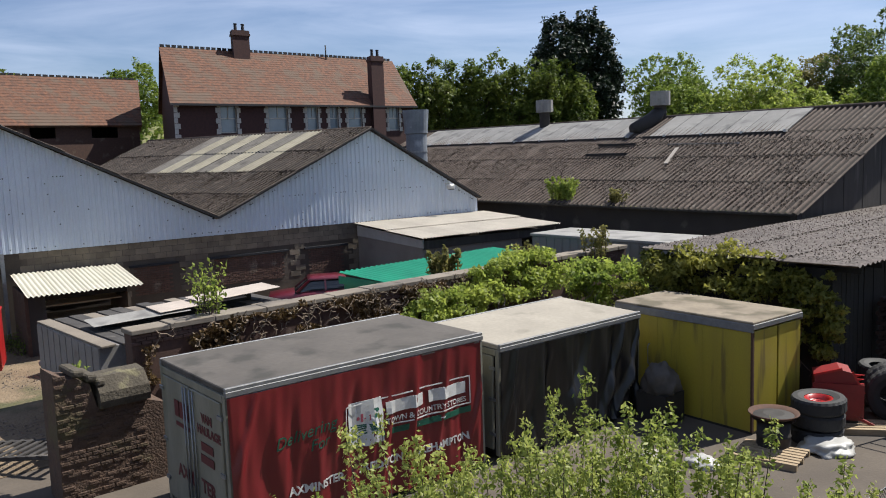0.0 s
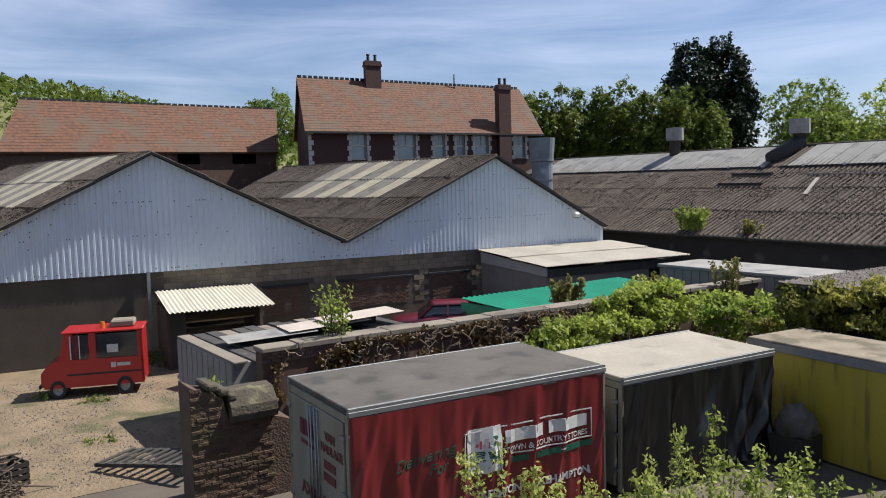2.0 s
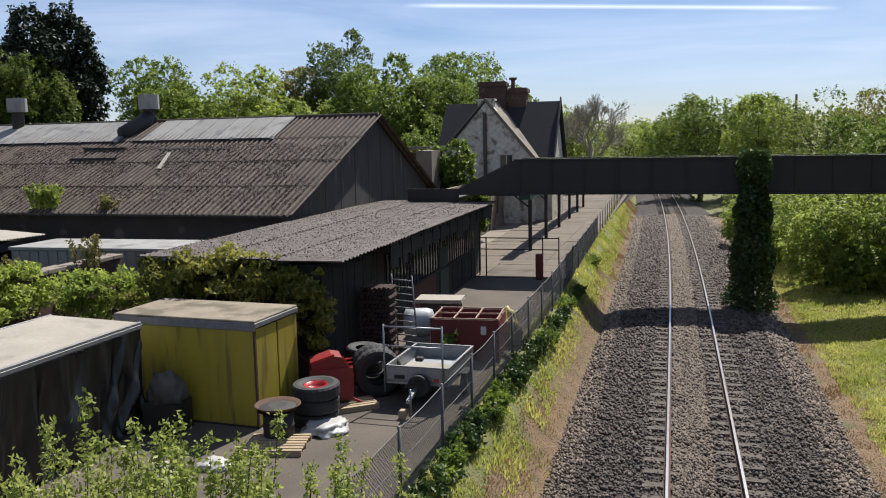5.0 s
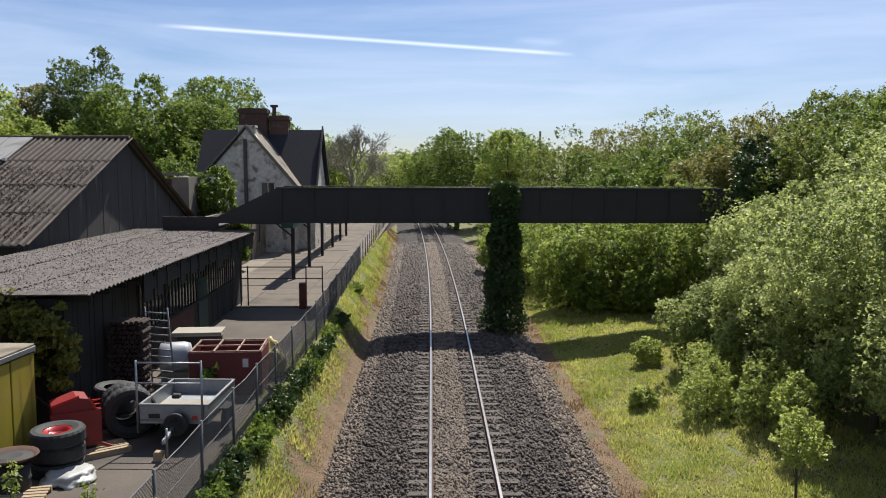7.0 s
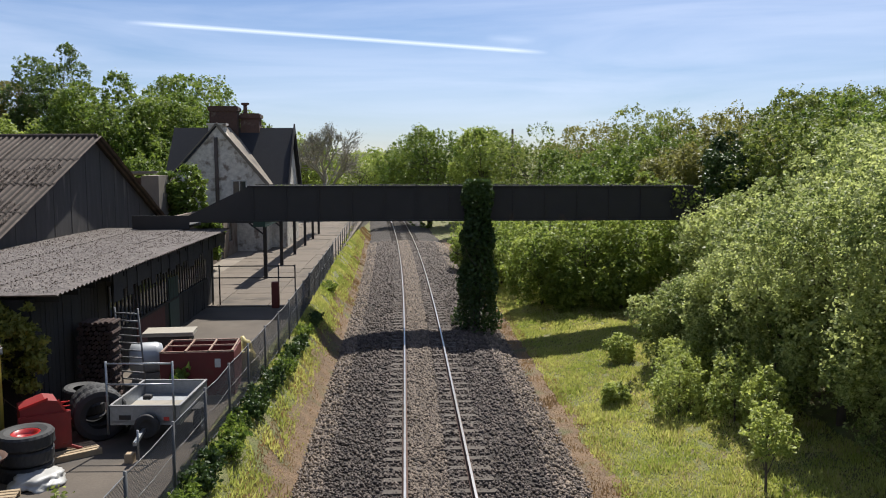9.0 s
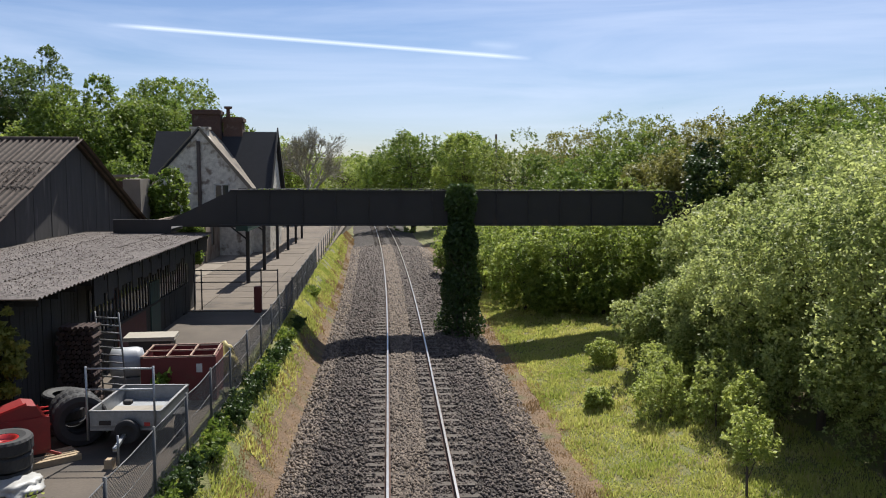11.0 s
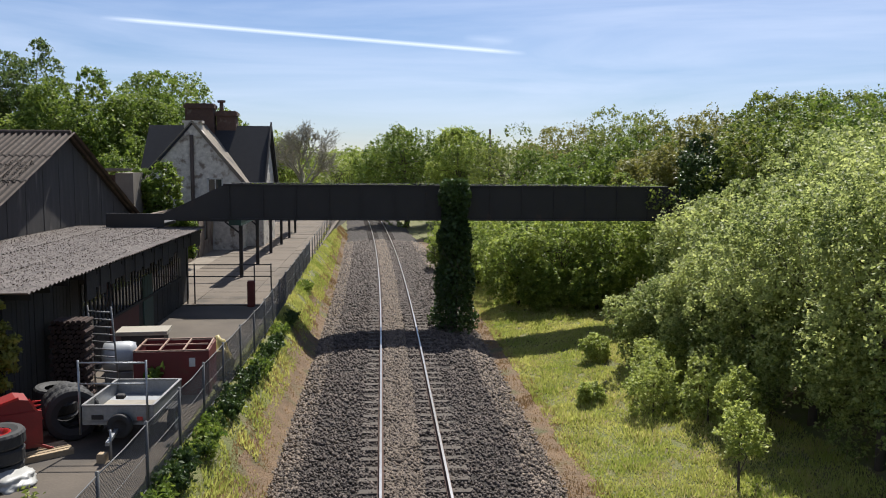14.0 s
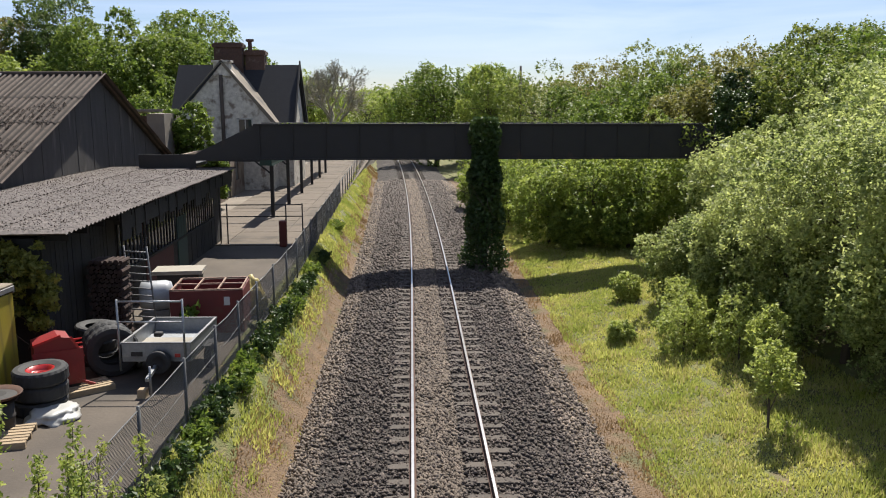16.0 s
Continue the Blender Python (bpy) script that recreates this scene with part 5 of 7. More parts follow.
def utility_cart():
    """A small three-sided cab on wheels, nose towards -y."""
    t = thing("utility_van", "small bright red boxy utility van parked by the wall", "van", (-26.5, 4.5, 0.9), -18.3)
    M = M_REDP
    W = 1.25
    for x in (-W / 2, W / 2 - 0.05):
        # side with window and door openings left as frames
        part("side_panel", prism_bm([(-1.75, 0.35), (-1.75, 0.75), (-1.55, 0.95), (-1.25, 1.05), (1.36, 1.05), (1.38, 0.35)], x, x + 0.05, "x"), M, t)
        for a, b in ((-1.22, -0.9), (-0.3, -0.08), (1.2, 1.34)):
            part("pillar", prism_bm([(a, 1.05), (b, 1.05), (b + (0.1 if a < -1 else 0), 1.76), (a + (0.18 if a < -1 else 0), 1.76)], x, x + 0.05, "x"), M, t)
        box("window_frame", x + 0.005, -0.88, 1.06, x + 0.06, -0.84, 1.7, M_PAINTW, t)
        box("window_frame", x + 0.005, -0.6, 1.06, x + 0.06, -0.57, 1.7, M_PAINTW, t)
        box("side_window", x + 0.02, -0.9, 1.06, x + 0.03, 1.2, 1.72, M_GLASS, t)
        box("side_strip", x - 0.006, -1.0, 0.62, x + 0.056, 1.3, 0.67, M_BLACK, t)
    box("floor", -W / 2, -1.7, 0.3, W / 2, 1.36, 0.36, M, t)
    box("rear_panel", -W / 2, 1.3, 0.36, W / 2, 1.36, 1.76, M, t)
    part("nose", prism_bm([(-1.8, 0.35), (-1.8, 0.72), (-1.55, 0.97), (-1.2, 1.08), (-1.2, 0.35)], -W / 2 + 0.05, W / 2 - 0.05, "x"), M, t)
    part("windscreen", prism_bm([(-1.2, 1.08), (-1.17, 1.08), (-0.99, 1.74), (-1.02, 1.74)], -W / 2 + 0.07, W / 2 - 0.07, "x"), M_GLASS, t)
    part("roof", box_bm([(-W / 2 - 0.02, -1.12, 1.76, W / 2 + 0.02, 1.4, 1.83)], 0.03), M, t)
    part("roof_box", box_bm([(-0.3, 0.35, 1.83, 0.35, 1.1, 2.02)], 0.04), M_CONC, t)
    part("beacon", lathe_bm([(0.0, 2.0), (0.07, 2.0), (0.08, 1.83)], 12), M_ORANGE, t).location = (0.25, 0.1, 0)
    box("poster", W / 2 + 0.008, 0.25, 1.2, W / 2 + 0.012, 0.6, 1.42, M_PAINTW, t)
    box("badge", W / 2 + 0.004, 0.35, 0.78, W / 2 + 0.009, 0.5, 0.92, M_PAINTW, t)
    box("badge_bar", W / 2 + 0.004, 0.54, 0.81, W / 2 + 0.009, 0.95, 0.9, M_PAINTW, t)
    for x, y in ((W / 2 - 0.06, -1.3), (W / 2 - 0.06, 0.75), (-W / 2 + 0.06, 0.75), (-W / 2 + 0.06, -1.3)):
        wheel(t, (x, y, 0.26), 0.26, 0.17, M_GALV)
    box("bumper", -W / 2, -1.88, 0.32, W / 2, -1.8, 0.42, M_BLACK, t, 0.02)
    t.scale = (1, 0.9, 1.08)
    return t


M_ORANGE = material("orange_beacon", (0.8, 0.2, 0.02), 0.2, bump=0)
utility_cart()


def saloon(name, label, at, turn, paint, roofpaint, L=4.1, W=1.6):
    t = thing(name, label, "car", at, turn)
    h = W / 2

    def ring(w, z0, z1, r=0.12):
        return [(-w, z0), (-w, z1 - r), (-w + r, z1), (0, z1 + 0.02), (w - r, z1), (w, z1 - r), (w, z0)]
    soft_body("body", [(-L / 2, ring(h * 0.85, 0.3, 0.6)), (-L / 2 + 0.12, ring(h * 0.94, 0.22, 0.78)), (-L / 2 + 1.0, ring(h, 0.2, 0.86)), (L / 2 - 0.8, ring(h, 0.2, 0.9)), (L / 2 - 0.1, ring(h * 0.92, 0.22, 0.84)), (L / 2, ring(h * 0.85, 0.3, 0.66))], paint, t)
    soft_body("glasshouse", [(-L / 2 + 1.05, ring(h * 0.9, 0.8, 0.88, 0.04)), (-L / 2 + 1.65, ring(h * 0.74, 0.8, 1.32)), (L / 2 - 1.2, ring(h * 0.74, 0.8, 1.32)), (L / 2 - 0.55, ring(h * 0.88, 0.8, 0.92, 0.04))], M_GLASS, t)
    soft_body("roof", [(-L / 2 + 1.55, ring(h * 0.76, 1.28, 1.35, 0.05)), (-L / 2 + 1.75, ring(h * 0.77, 1.28, 1.37, 0.05)), (L / 2 - 1.3, ring(h * 0.77, 1.28, 1.37, 0.05)), (L / 2 - 1.1, ring(h * 0.75, 1.27, 1.34, 0.05))], roofpaint, t)
    for s in (-1, 1):
        for y0, y1 in ((-L / 2 + 1.1, -L / 2 + 1.62), (0.15, 0.15), (L / 2 - 0.6, L / 2 - 1.15)):
            bar("roof_pillar", (s * h * 0.9, y0, 0.88), (s * h * 0.76, y1, 1.3), 0.07, paint, t)
    for y in (-L / 2 + 0.75, L / 2 - 0.8):
        for s in (-1, 1):
            wheel(t, (s * (h - 0.08), y, 0.3), 0.3, 0.18, M_GALV)
    for y in (-L / 2 - 0.05, L / 2 + 0.05):
        box("bumper", -h * 0.9, y - 0.05, 0.32, h * 0.9, y + 0.05, 0.45, M_GALV, t, 0.02)
    return t


saloon("car", "old maroon saloon car with windscreen facing the yard", (-27.3, 17.2, 0.9), -30, M_MARP, M_MARP)
saloon("car", "dark red hatchback parked beside the hut", (-25.3, 8.4, 0.9), 20, M_MARP, M_BLACK, 3.6)

# ---- tyres, trailer and scrap along the shed ----
def loose_tyre(at, tilt, r, w, group="loose tyres", rim=None):
    t = thing("tyre", "worn black lorry tyre" + (" on a red steel rim" if rim else " without its rim"), "tyre", at, group=group)
    h = w / 2
    t.matrix_basis = pose(*at, *tilt)
    bm = lathe_bm([(r * 0.52, -h * 0.75), (r * 0.75, -h), (r * 0.93, -h * 0.95), (r, -h * 0.65), (r * 0.99, 0), (r, h * 0.65), (r * 0.93, h * 0.95), (r * 0.75, h), (r * 0.52, h * 0.75), (r * 0.54, h * 0.68), (r * 0.8, h * 0.8), (r * 0.9, 0), (r * 0.8, -h * 0.8), (r * 0.54, -h * 0.68), (r * 0.52, -h * 0.75)], 72)
    for k, v in enumerate(bm.verts):
        q = math.hypot(v.co.x, v.co.y)
        if q > r * 0.97 and abs(v.co.z) > 0.02 and (k % 72) % 3 == 0:
            v.co.x, v.co.y = v.co.x * 0.98, v.co.y * 0.98
    part("casing", bm, M_BLACK, t)
    if rim:
        part("rim", lathe_bm([(r * 0.52, h * 0.7), (r * 0.44, h * 0.75), (r * 0.42, h * 0.2), (r * 0.3, 0.1 * h), (r * 0.2, 0.1 * h), (r * 0.2, -0.1 * h), (r * 0.5, -h * 0.6)], 24), rim, t, smooth=True)
    return t


for k in range(3):
    loose_tyre((-7.45 + 0.03 * k, 16.15 - 0.02 * k, 1.05 + 0.31 * k), (random.uniform(-2, 2), random.uniform(-2, 2), 20 * k), 0.52, 0.3, rim=M_REDP if k == 2 else None)
for k in range(3):
    loose_tyre((-7.5, 19.3 + 0.05 * k, 1.05 + 0.3 * k), (2 * k, -2, 50 * k), 0.48, 0.28)
loose_tyre((-6.75, 18.25, 1.48), (90, 0, 28), 0.58, 0.36)
loose_tyre((-6.98, 18.64, 1.48), (90, 0, 34), 0.58, 0.36)
loose_tyre((-8.0, 16.8, 1.05), (0, 0, 10), 0.52, 0.3)


M_DKRED = material("scuffed_red_steel", (0.3, 0.018, 0.018), 0.5, other=(0.2, 0.015, 0.014), scale=3, third=(0.1, 0.04, 0.03), third_scale=2.5, third_at=0.6)


def red_hopper():
    t = thing("red_machine", "red steel farm implement standing on a pallet", "implement", (-7.6, 17.35, 0.9), 30)
    part("hopper", prism_bm([(-0.55, 0.25), (0.5, 0.25), (0.6, 0.8), (0.32, 1.25), (0.05, 1.3), (-0.55, 1.15)], -0.4, 0.4, "y"), M_DKRED, t)
    t.scale = (0.8, 0.8, 0.95)
    for k in range(8):
        part("tine", prism_bm([(0.5, 0.3 + 0.1 * k), (0.72, 0.35 + 0.1 * k), (0.5, 0.36 + 0.1 * k)], 0.3, 0.36, "y"), M_REDP, t)
    box("side_plate", -0.6, -0.46, 0.2, 0.62, -0.41, 1.0, M_DKRED, t)
    part("drive_hub", lathe_bm([(0.0, -0.5), (0.16, -0.5), (0.18, -0.47), (0.18, -0.44), (0.0, -0.44)], 16, "y"), M_STEELD, t).location = (-0.2, 0, 0.7)
    bar("top_flange", (-0.58, -0.42, 1.17), (0.1, -0.42, 1.33), 0.05, M_REDP, t)
    bar("side_flange", (0.34, -0.42, 1.27), (0.63, -0.42, 0.8), 0.05, M_REDP, t)
    bar("tow_arm", (0.4, -0.44, 0.3), (0.85, -0.5, 0.12), 0.06, M_DKRED, t)
    box("skid", -0.5, -0.4, 0.0, 0.5, -0.3, 0.25, M_STEELD, t)
    box("skid", -0.5, 0.3, 0.0, 0.5, 0.4, 0.25, M_STEELD, t)
    return t


red_hopper()


def pallet(at, turn, label, n=7, w=1.0, L=1.2):
    t = thing("pallet", label, "pallet", at, turn)
    for k in range(n):
        box("slat", -L / 2, -w / 2 + k * w / n, 0.1, L / 2, -w / 2 + k * w / n + w / n * 0.7, 0.125, M_TIMBER, t, 0.003)
    for y in (-w / 2, -0.05, w / 2 - 0.12):
        box("bearer", -L / 2, y, 0.0, L / 2, y + 0.09, 0.1, M_TIMBER, t)
    return t


pallet((-7.0, 17.3, 0.9), 38, "broken pale timber pallet on the yard", 5, 0.7, 1.0)
pallet((-7.6, 14.6, 0.9), 12, "pale wooden pallet lying by the fire drum")


def fire_drum():
    t = thing("fire_bowl", "rusty shallow steel bowl on a sooty drum", "fire bowl", (-7.75, 15.0, 0.9))
    part("bowl", lathe_bm([(0.42, 0.72), (0.48, 0.76), (0.47, 0.78), (0.4, 0.7), (0.0, 0.66), (0.0, 0.62), (0.42, 0.66)], 24), M_RAILSIDE, t, smooth=True)
    part("drum", lathe_bm([(0.0, 0.0), (0.32, 0.0), (0.33, 0.03), (0.315, 0.06), (0.315, 0.3), (0.33, 0.32), (0.315, 0.34), (0.315, 0.6), (0.0, 0.6)], 20), M_STEELD, t, "soot-black steel drum", smooth=True)
    part("ash", lathe_bm([(0.0, 0.74), (0.2, 0.75), (0.38, 0.72)], 18), M_STEELD, t)
    return t


fire_drum()
M_SACK = material("white_polythene_sack", (0.5, 0.49, 0.46), 0.5, other=(0.42, 0.42, 0.4), scale=3, bump=0.2)


def crumple(name, label, category, at, size, mat, seed):
    t = bmesh.new()
    bmesh.ops.create_icosphere(t, subdivisions=4, radius=1.0)
    for v in t.verts:
        n = noise.noise(v.co * 1.8 + Vector((seed, 0, 0))) * 0.35 + abs(noise.noise(v.co * 4 + Vector((0, seed, 0)))) * 0.22
        v.co *= 1 + n
        v.co.z = max(v.co.z, -0.35)
        v.co.z += 0.35
        v.co = Vector((v.co.x * size[0], v.co.y * size[1], v.co.z * size[2]))
    ob = part(name, t, mat, smooth=True)
    ob.location = at
    return tagged(ob, label, category)


crumple("plastic_sheet", "crumpled white polythene sheet under the tyre stack", "sheeting", (-7.05, 15.75, 0.9), (0.46, 0.52, 0.17), M_SACK, 2.0)
crumple("plastic_sheet", "torn white polythene scrap on the ground", "sheeting", (-8.3, 13.4, 0.9), (0.3, 0.25, 0.12), M_SACK, 5.0)
crumple("plastic_sheet", "pale rubbish bag behind the shrub", "rubbish bag", (-8.9, 12.6, 0.9), (0.3, 0.3, 0.25), M_PALE, 8.0)
crumple("tarpaulin", "grey tarpaulin bundle between the lorry bodies", "tarpaulin", (-10.35, 15.05, 1.55), (0.38, 0.34, 0.45), M_ROOFDK, 11.0)
box("tarpaulin_stand", -10.75, 14.7, 0.9, -10.0, 15.4, 1.56, M_STEELD)
tagged(bpy.data.objects["tarpaulin_stand"], "dark steel stillage under the grey tarpaulin", "stillage")


def brush_heap():
    r = np.random.default_rng(91)
    t = thing("brushwood_heap", "heap of grey-brown dead brushwood in the yard", "brushwood", (-18.6, 0.2, 0.9))
    bm = bmesh.new()
    for k in range(420):
        a, q = r.random() * 6.283, r.random() ** 0.6
        p = np.array([math.cos(a) * q * 1.2, math.sin(a) * q * 1.2, (1 - q * q) * 1.3 * r.random()])
        d = r.normal(size=3) * np.array([0.3, 0.3, 0.18])
        low = np.maximum(p - d, [-9, -9, 0.01])
        tube_bm(bm, [low, p + r.normal(size=3) * 0.04 + np.array([0, 0, 0.05]), p + d + np.array([0, 0, 0.12])], [0.02, 0.015, 0.006], 4, False)
    tagged(part("twig_mass", bm, M_BARK, t), kind="stuff")
    p = r.normal(size=(2600, 3)) * np.array([0.5, 0.5, 0.3])
    p[:, 2] = np.abs(p[:, 2]) * np.maximum(0.2, 1.6 - np.hypot(p[:, 0], p[:, 1]))
    leaf_mesh("dead_leaves", p, 0.06, L_STRAW, t, seed=92)
    return t


L_STRAW = leaf_material("dead_straw", (0.1, 0.075, 0.05), (0.26, 0.2, 0.13), 0.2)
brush_heap()


def yard_scrap():
    t = thing("red_drum", "dented red steel drum standing in the yard", "drum", (-21.0, 0.75, 0.9))
    part("shell", lathe_bm([(0.0, 0.0), (0.29, 0.0), (0.3, 0.02), (0.285, 0.05), (0.285, 0.3), (0.3, 0.32), (0.285, 0.34), (0.285, 0.6), (0.3, 0.62), (0.285, 0.64), (0.285, 0.86), (0.3, 0.88), (0.27, 0.88), (0.26, 0.84), (0.0, 0.84)], 24), M_REDP, t, smooth=True)
    c = thing("dark_crate", "black open slatted crate lying beside the brushwood", "crate", (-19.2, 1.25, 0.9), 20)
    for k in range(4):
        for y in (-0.3, 0.3):
            box("slat", -0.35, y - 0.012, 0.02 + k * 0.13, 0.35, y + 0.012, 0.11 + k * 0.13, M_TIMBERD, c)
        for x in (-0.35, 0.35):
            box("slat", x - 0.012, -0.288, 0.02 + k * 0.13, x + 0.012, 0.288, 0.11 + k * 0.13, M_TIMBERD, c)
    for x in (-0.32, 0.32):
        for y in (-0.27, 0.27):
            box("corner_post", x - 0.03, y - 0.03, 0, x + 0.03, y + 0.03, 0.52, M_TIMBERD, c)


yard_scrap()


def trailer():
    t = thing("trailer", "galvanised flatbed car trailer with ladder frame", "trailer", (-5.58, 17.65, 0.9), -2.0)
    W, L = 1.5, 2.15
    box("bed", -W / 2, 0, 0.55, W / 2, L, 0.6, M_GALV, t)
    box("bed_lining", -W / 2 + 0.03, 0.4, 0.602, W / 2 - 0.03, 1.5, 0.61, M_ROOFLT, t)
    for a in ((-W / 2, 0, 0.5, W / 2, 0.03, 0.92), (-W / 2, L - 0.03, 0.5, W / 2, L, 0.92), (-W / 2, 0.03, 0.5, -W / 2 + 0.03, L - 0.03, 0.92), (W / 2 - 0.03, 0.03, 0.5, W / 2, L - 0.03, 0.92)):
        s = part("side_board", box_bm([a], 0.006), M_GALV, t)
        box("top_rail", a[0] - 0.012, a[1] - 0.012, 0.9, a[3] + 0.012, a[4] + 0.012, 0.935, M_ALU, s)
    for x in (-W / 2 - 0.03, W / 2 - 0.12):
        tube("frame_post", [(x, -0.03, 0.3), (x, -0.03, 1.9)], 0.025, M_GALV, t, 8)
    for z in (1.85, 1.4):
        tube("frame_bar", [(-W / 2 - 0.03, -0.03, z), (W / 2 - 0.12, -0.03, z)], 0.02, M_GALV, t, 8)
    wheel(t, (0.08, -0.12, 0.52), 0.26, 0.16, M_STEELD, "y", "spare_wheel")
    for x in (-W / 2 - 0.1, W / 2 + 0.1):
        wheel(t, (x, 1.1, 0.28), 0.28, 0.17, M_GALV)
        box("mudguard", x - 0.1, 0.8, 0.58, x + 0.1, 1.4, 0.61, M_BLACK, t, 0.01)
    bar("drawbar", (0, 0, 0.45), (0.1, -0.95, 0.4), 0.07, M_GALV, t)
    tube("jockey_leg", [(0.12, -0.8, 0.0), (0.12, -0.8, 0.65)], 0.025, M_GALV, t)
    box("coupling_block", -0.12, -0.95, 0.0, 0.05, -0.75, 0.18, M_TIMBER, t)
    box("number_panel", -0.55, -0.012, 0.62, -0.3, -0.004, 0.72, M_STEELD, t)
    box("tail_lamp", 0.4, -0.015, 0.6, 0.52, -0.004, 0.68, M_REDP, t)
    box("winch", -0.2, 0.45, 0.92, -0.02, 0.6, 1.02, M_STEELD, t, 0.02)
    return t


trailer()


def red_skip():
    t = thing("red_skip", "dark red open steel cage bin", "skip", (-5.5, 22.4, 0.9), 4)
    W, L, H = 1.9, 1.5, 1.15
    for a in ((-W / 2, -L / 2, 0.05, W / 2, -L / 2 + 0.04, H), (-W / 2, L / 2 - 0.04, 0.05, W / 2, L / 2, H), (-W / 2, -L / 2 + 0.04, 0.05, -W / 2 + 0.04, L / 2 - 0.04, H), (W / 2 - 0.04, -L / 2 + 0.04, 0.05, W / 2, L / 2 - 0.04, H)):
        part("side_panel", box_bm([a], 0.006), M_MARSKIP, t)
    box("floor", -W / 2, -L / 2, 0.0, W / 2, L / 2, 0.05, M_MARSKIP, t)
    for k in range(4):
        x = -W / 2 + 0.05 + k * (W - 0.1) / 3
        bar("top_bar", (x, -L / 2 - 0.02, H + 0.03), (x, L / 2 + 0.02, H + 0.03), 0.04, M_RUSTLT, t)
    for y in (-L / 2, 0, L / 2):
        bar("top_bar", (-W / 2, y, H + 0.03), (W / 2, y, H + 0.03), 0.04, M_RUSTLT, t)
    box("notice", 0.45, -L / 2 - 0.006, 0.75, 0.6, -L / 2 - 0.002, 0.98, M_PAINTW, t)
    return t


M_MARSKIP = material("dull_red_steel", (0.17, 0.02, 0.018), 0.6, other=(0.11, 0.018, 0.016), scale=2, third=(0.1, 0.05, 0.03), third_scale=1.5, third_at=0.62)
M_RUSTLT = material("pale_rusty_bar", (0.4, 0.27, 0.2), 0.8, other=(0.26, 0.14, 0.09), scale=8)
red_skip()


def tank():
    t = thing("water_tank", "white translucent plastic tank lying on its stand", "tank", (-7.15, 23.0, 0.9), 15)
    t.scale = (0.8, 0.8, 0.85)
    part("shell", lathe_bm([(0.0, -0.6), (0.3, -0.58), (0.48, -0.5), (0.5, -0.2), (0.5, 0.3), (0.44, 0.5), (0.2, 0.56), (0.18, 0.68), (0.0, 0.68)], 24, "x"), M_TANK, t, smooth=True).location = (0, 0, 0.85)
    box("cradle", -0.5, -0.4, 0, 0.4, 0.4, 0.42, M_GALVP, t, 0.02)
    return t


M_TANK = material("milky_plastic", (0.5, 0.52, 0.54), 0.4, other=(0.42, 0.44, 0.46), scale=2, bump=0.03)
tank()


def rack():
    t = thing("metal_rack", "battered pale steel ladder rack leaning on timber", "rack", (-7.15, 22.0, 0.9), 72)
    for y in (-0.35, 0.35):
        tube("upright", [(-0.05, y, 0), (-0.3, y, 2.35)], 0.025, M_ALU, t, 6)
    for k in range(11):
        z = 0.2 + k * 0.2
        tube("rung", [(-0.05 - 0.105 * z, -0.35, z), (-0.05 - 0.105 * z, 0.35, z)], 0.02, M_ALU, t, 6)
    return t


rack()


M_LOG = material("dark_reddish_log", (0.06, 0.032, 0.024), 0.95, other=(0.025, 0.017, 0.014), scale=6, grain=24, bump=0.7, island=0.3)


def log_stack():
    t = thing("log_stack", "dark stacked split firewood against the boards", "log stack", (-7.75, 21.2, 0.9))
    for r_ in range(18):
        for k in range(7):
            x = -0.42 + 0.125 * k + (r_ % 2) * 0.06
            tube("log", [(x, -0.3 + random.uniform(-0.06, 0.06), 0.07 + r_ * 0.118), (x, 0.3, 0.07 + r_ * 0.118)], random.uniform(0.05, 0.066), M_LOG, t, 7, smooth=False)
    return t


log_stack()


def board_pile():
    t = thing("board_pile", "pale sheet boards lying on dark crates", "boards", (-7.0, 24.9, 0.9), 5)
    box("crate", -0.6, -0.4, 0, 0.6, 0.4, 1.0, M_STEELD, t, 0.01)
    for k in range(3):
        box("board", -0.75, -0.45, 1.0 + k * 0.04, 0.7, 0.45, 1.035 + k * 0.04, M_ROOFLT, t, 0.004)
    return t


board_pile()


def yellow_tarp():
    return crumple("yellow_cover", "yellow plastic cover behind the red bin", "cover", (-4.75, 23.8, 0.9), (0.45, 0.4, 0.7), M_YEL2, 3.3)


M_YEL2 = material("pale_yellow_plastic", (0.5, 0.4, 0.12), 0.5, other=(0.42, 0.33, 0.1), scale=2)
yellow_tarp()


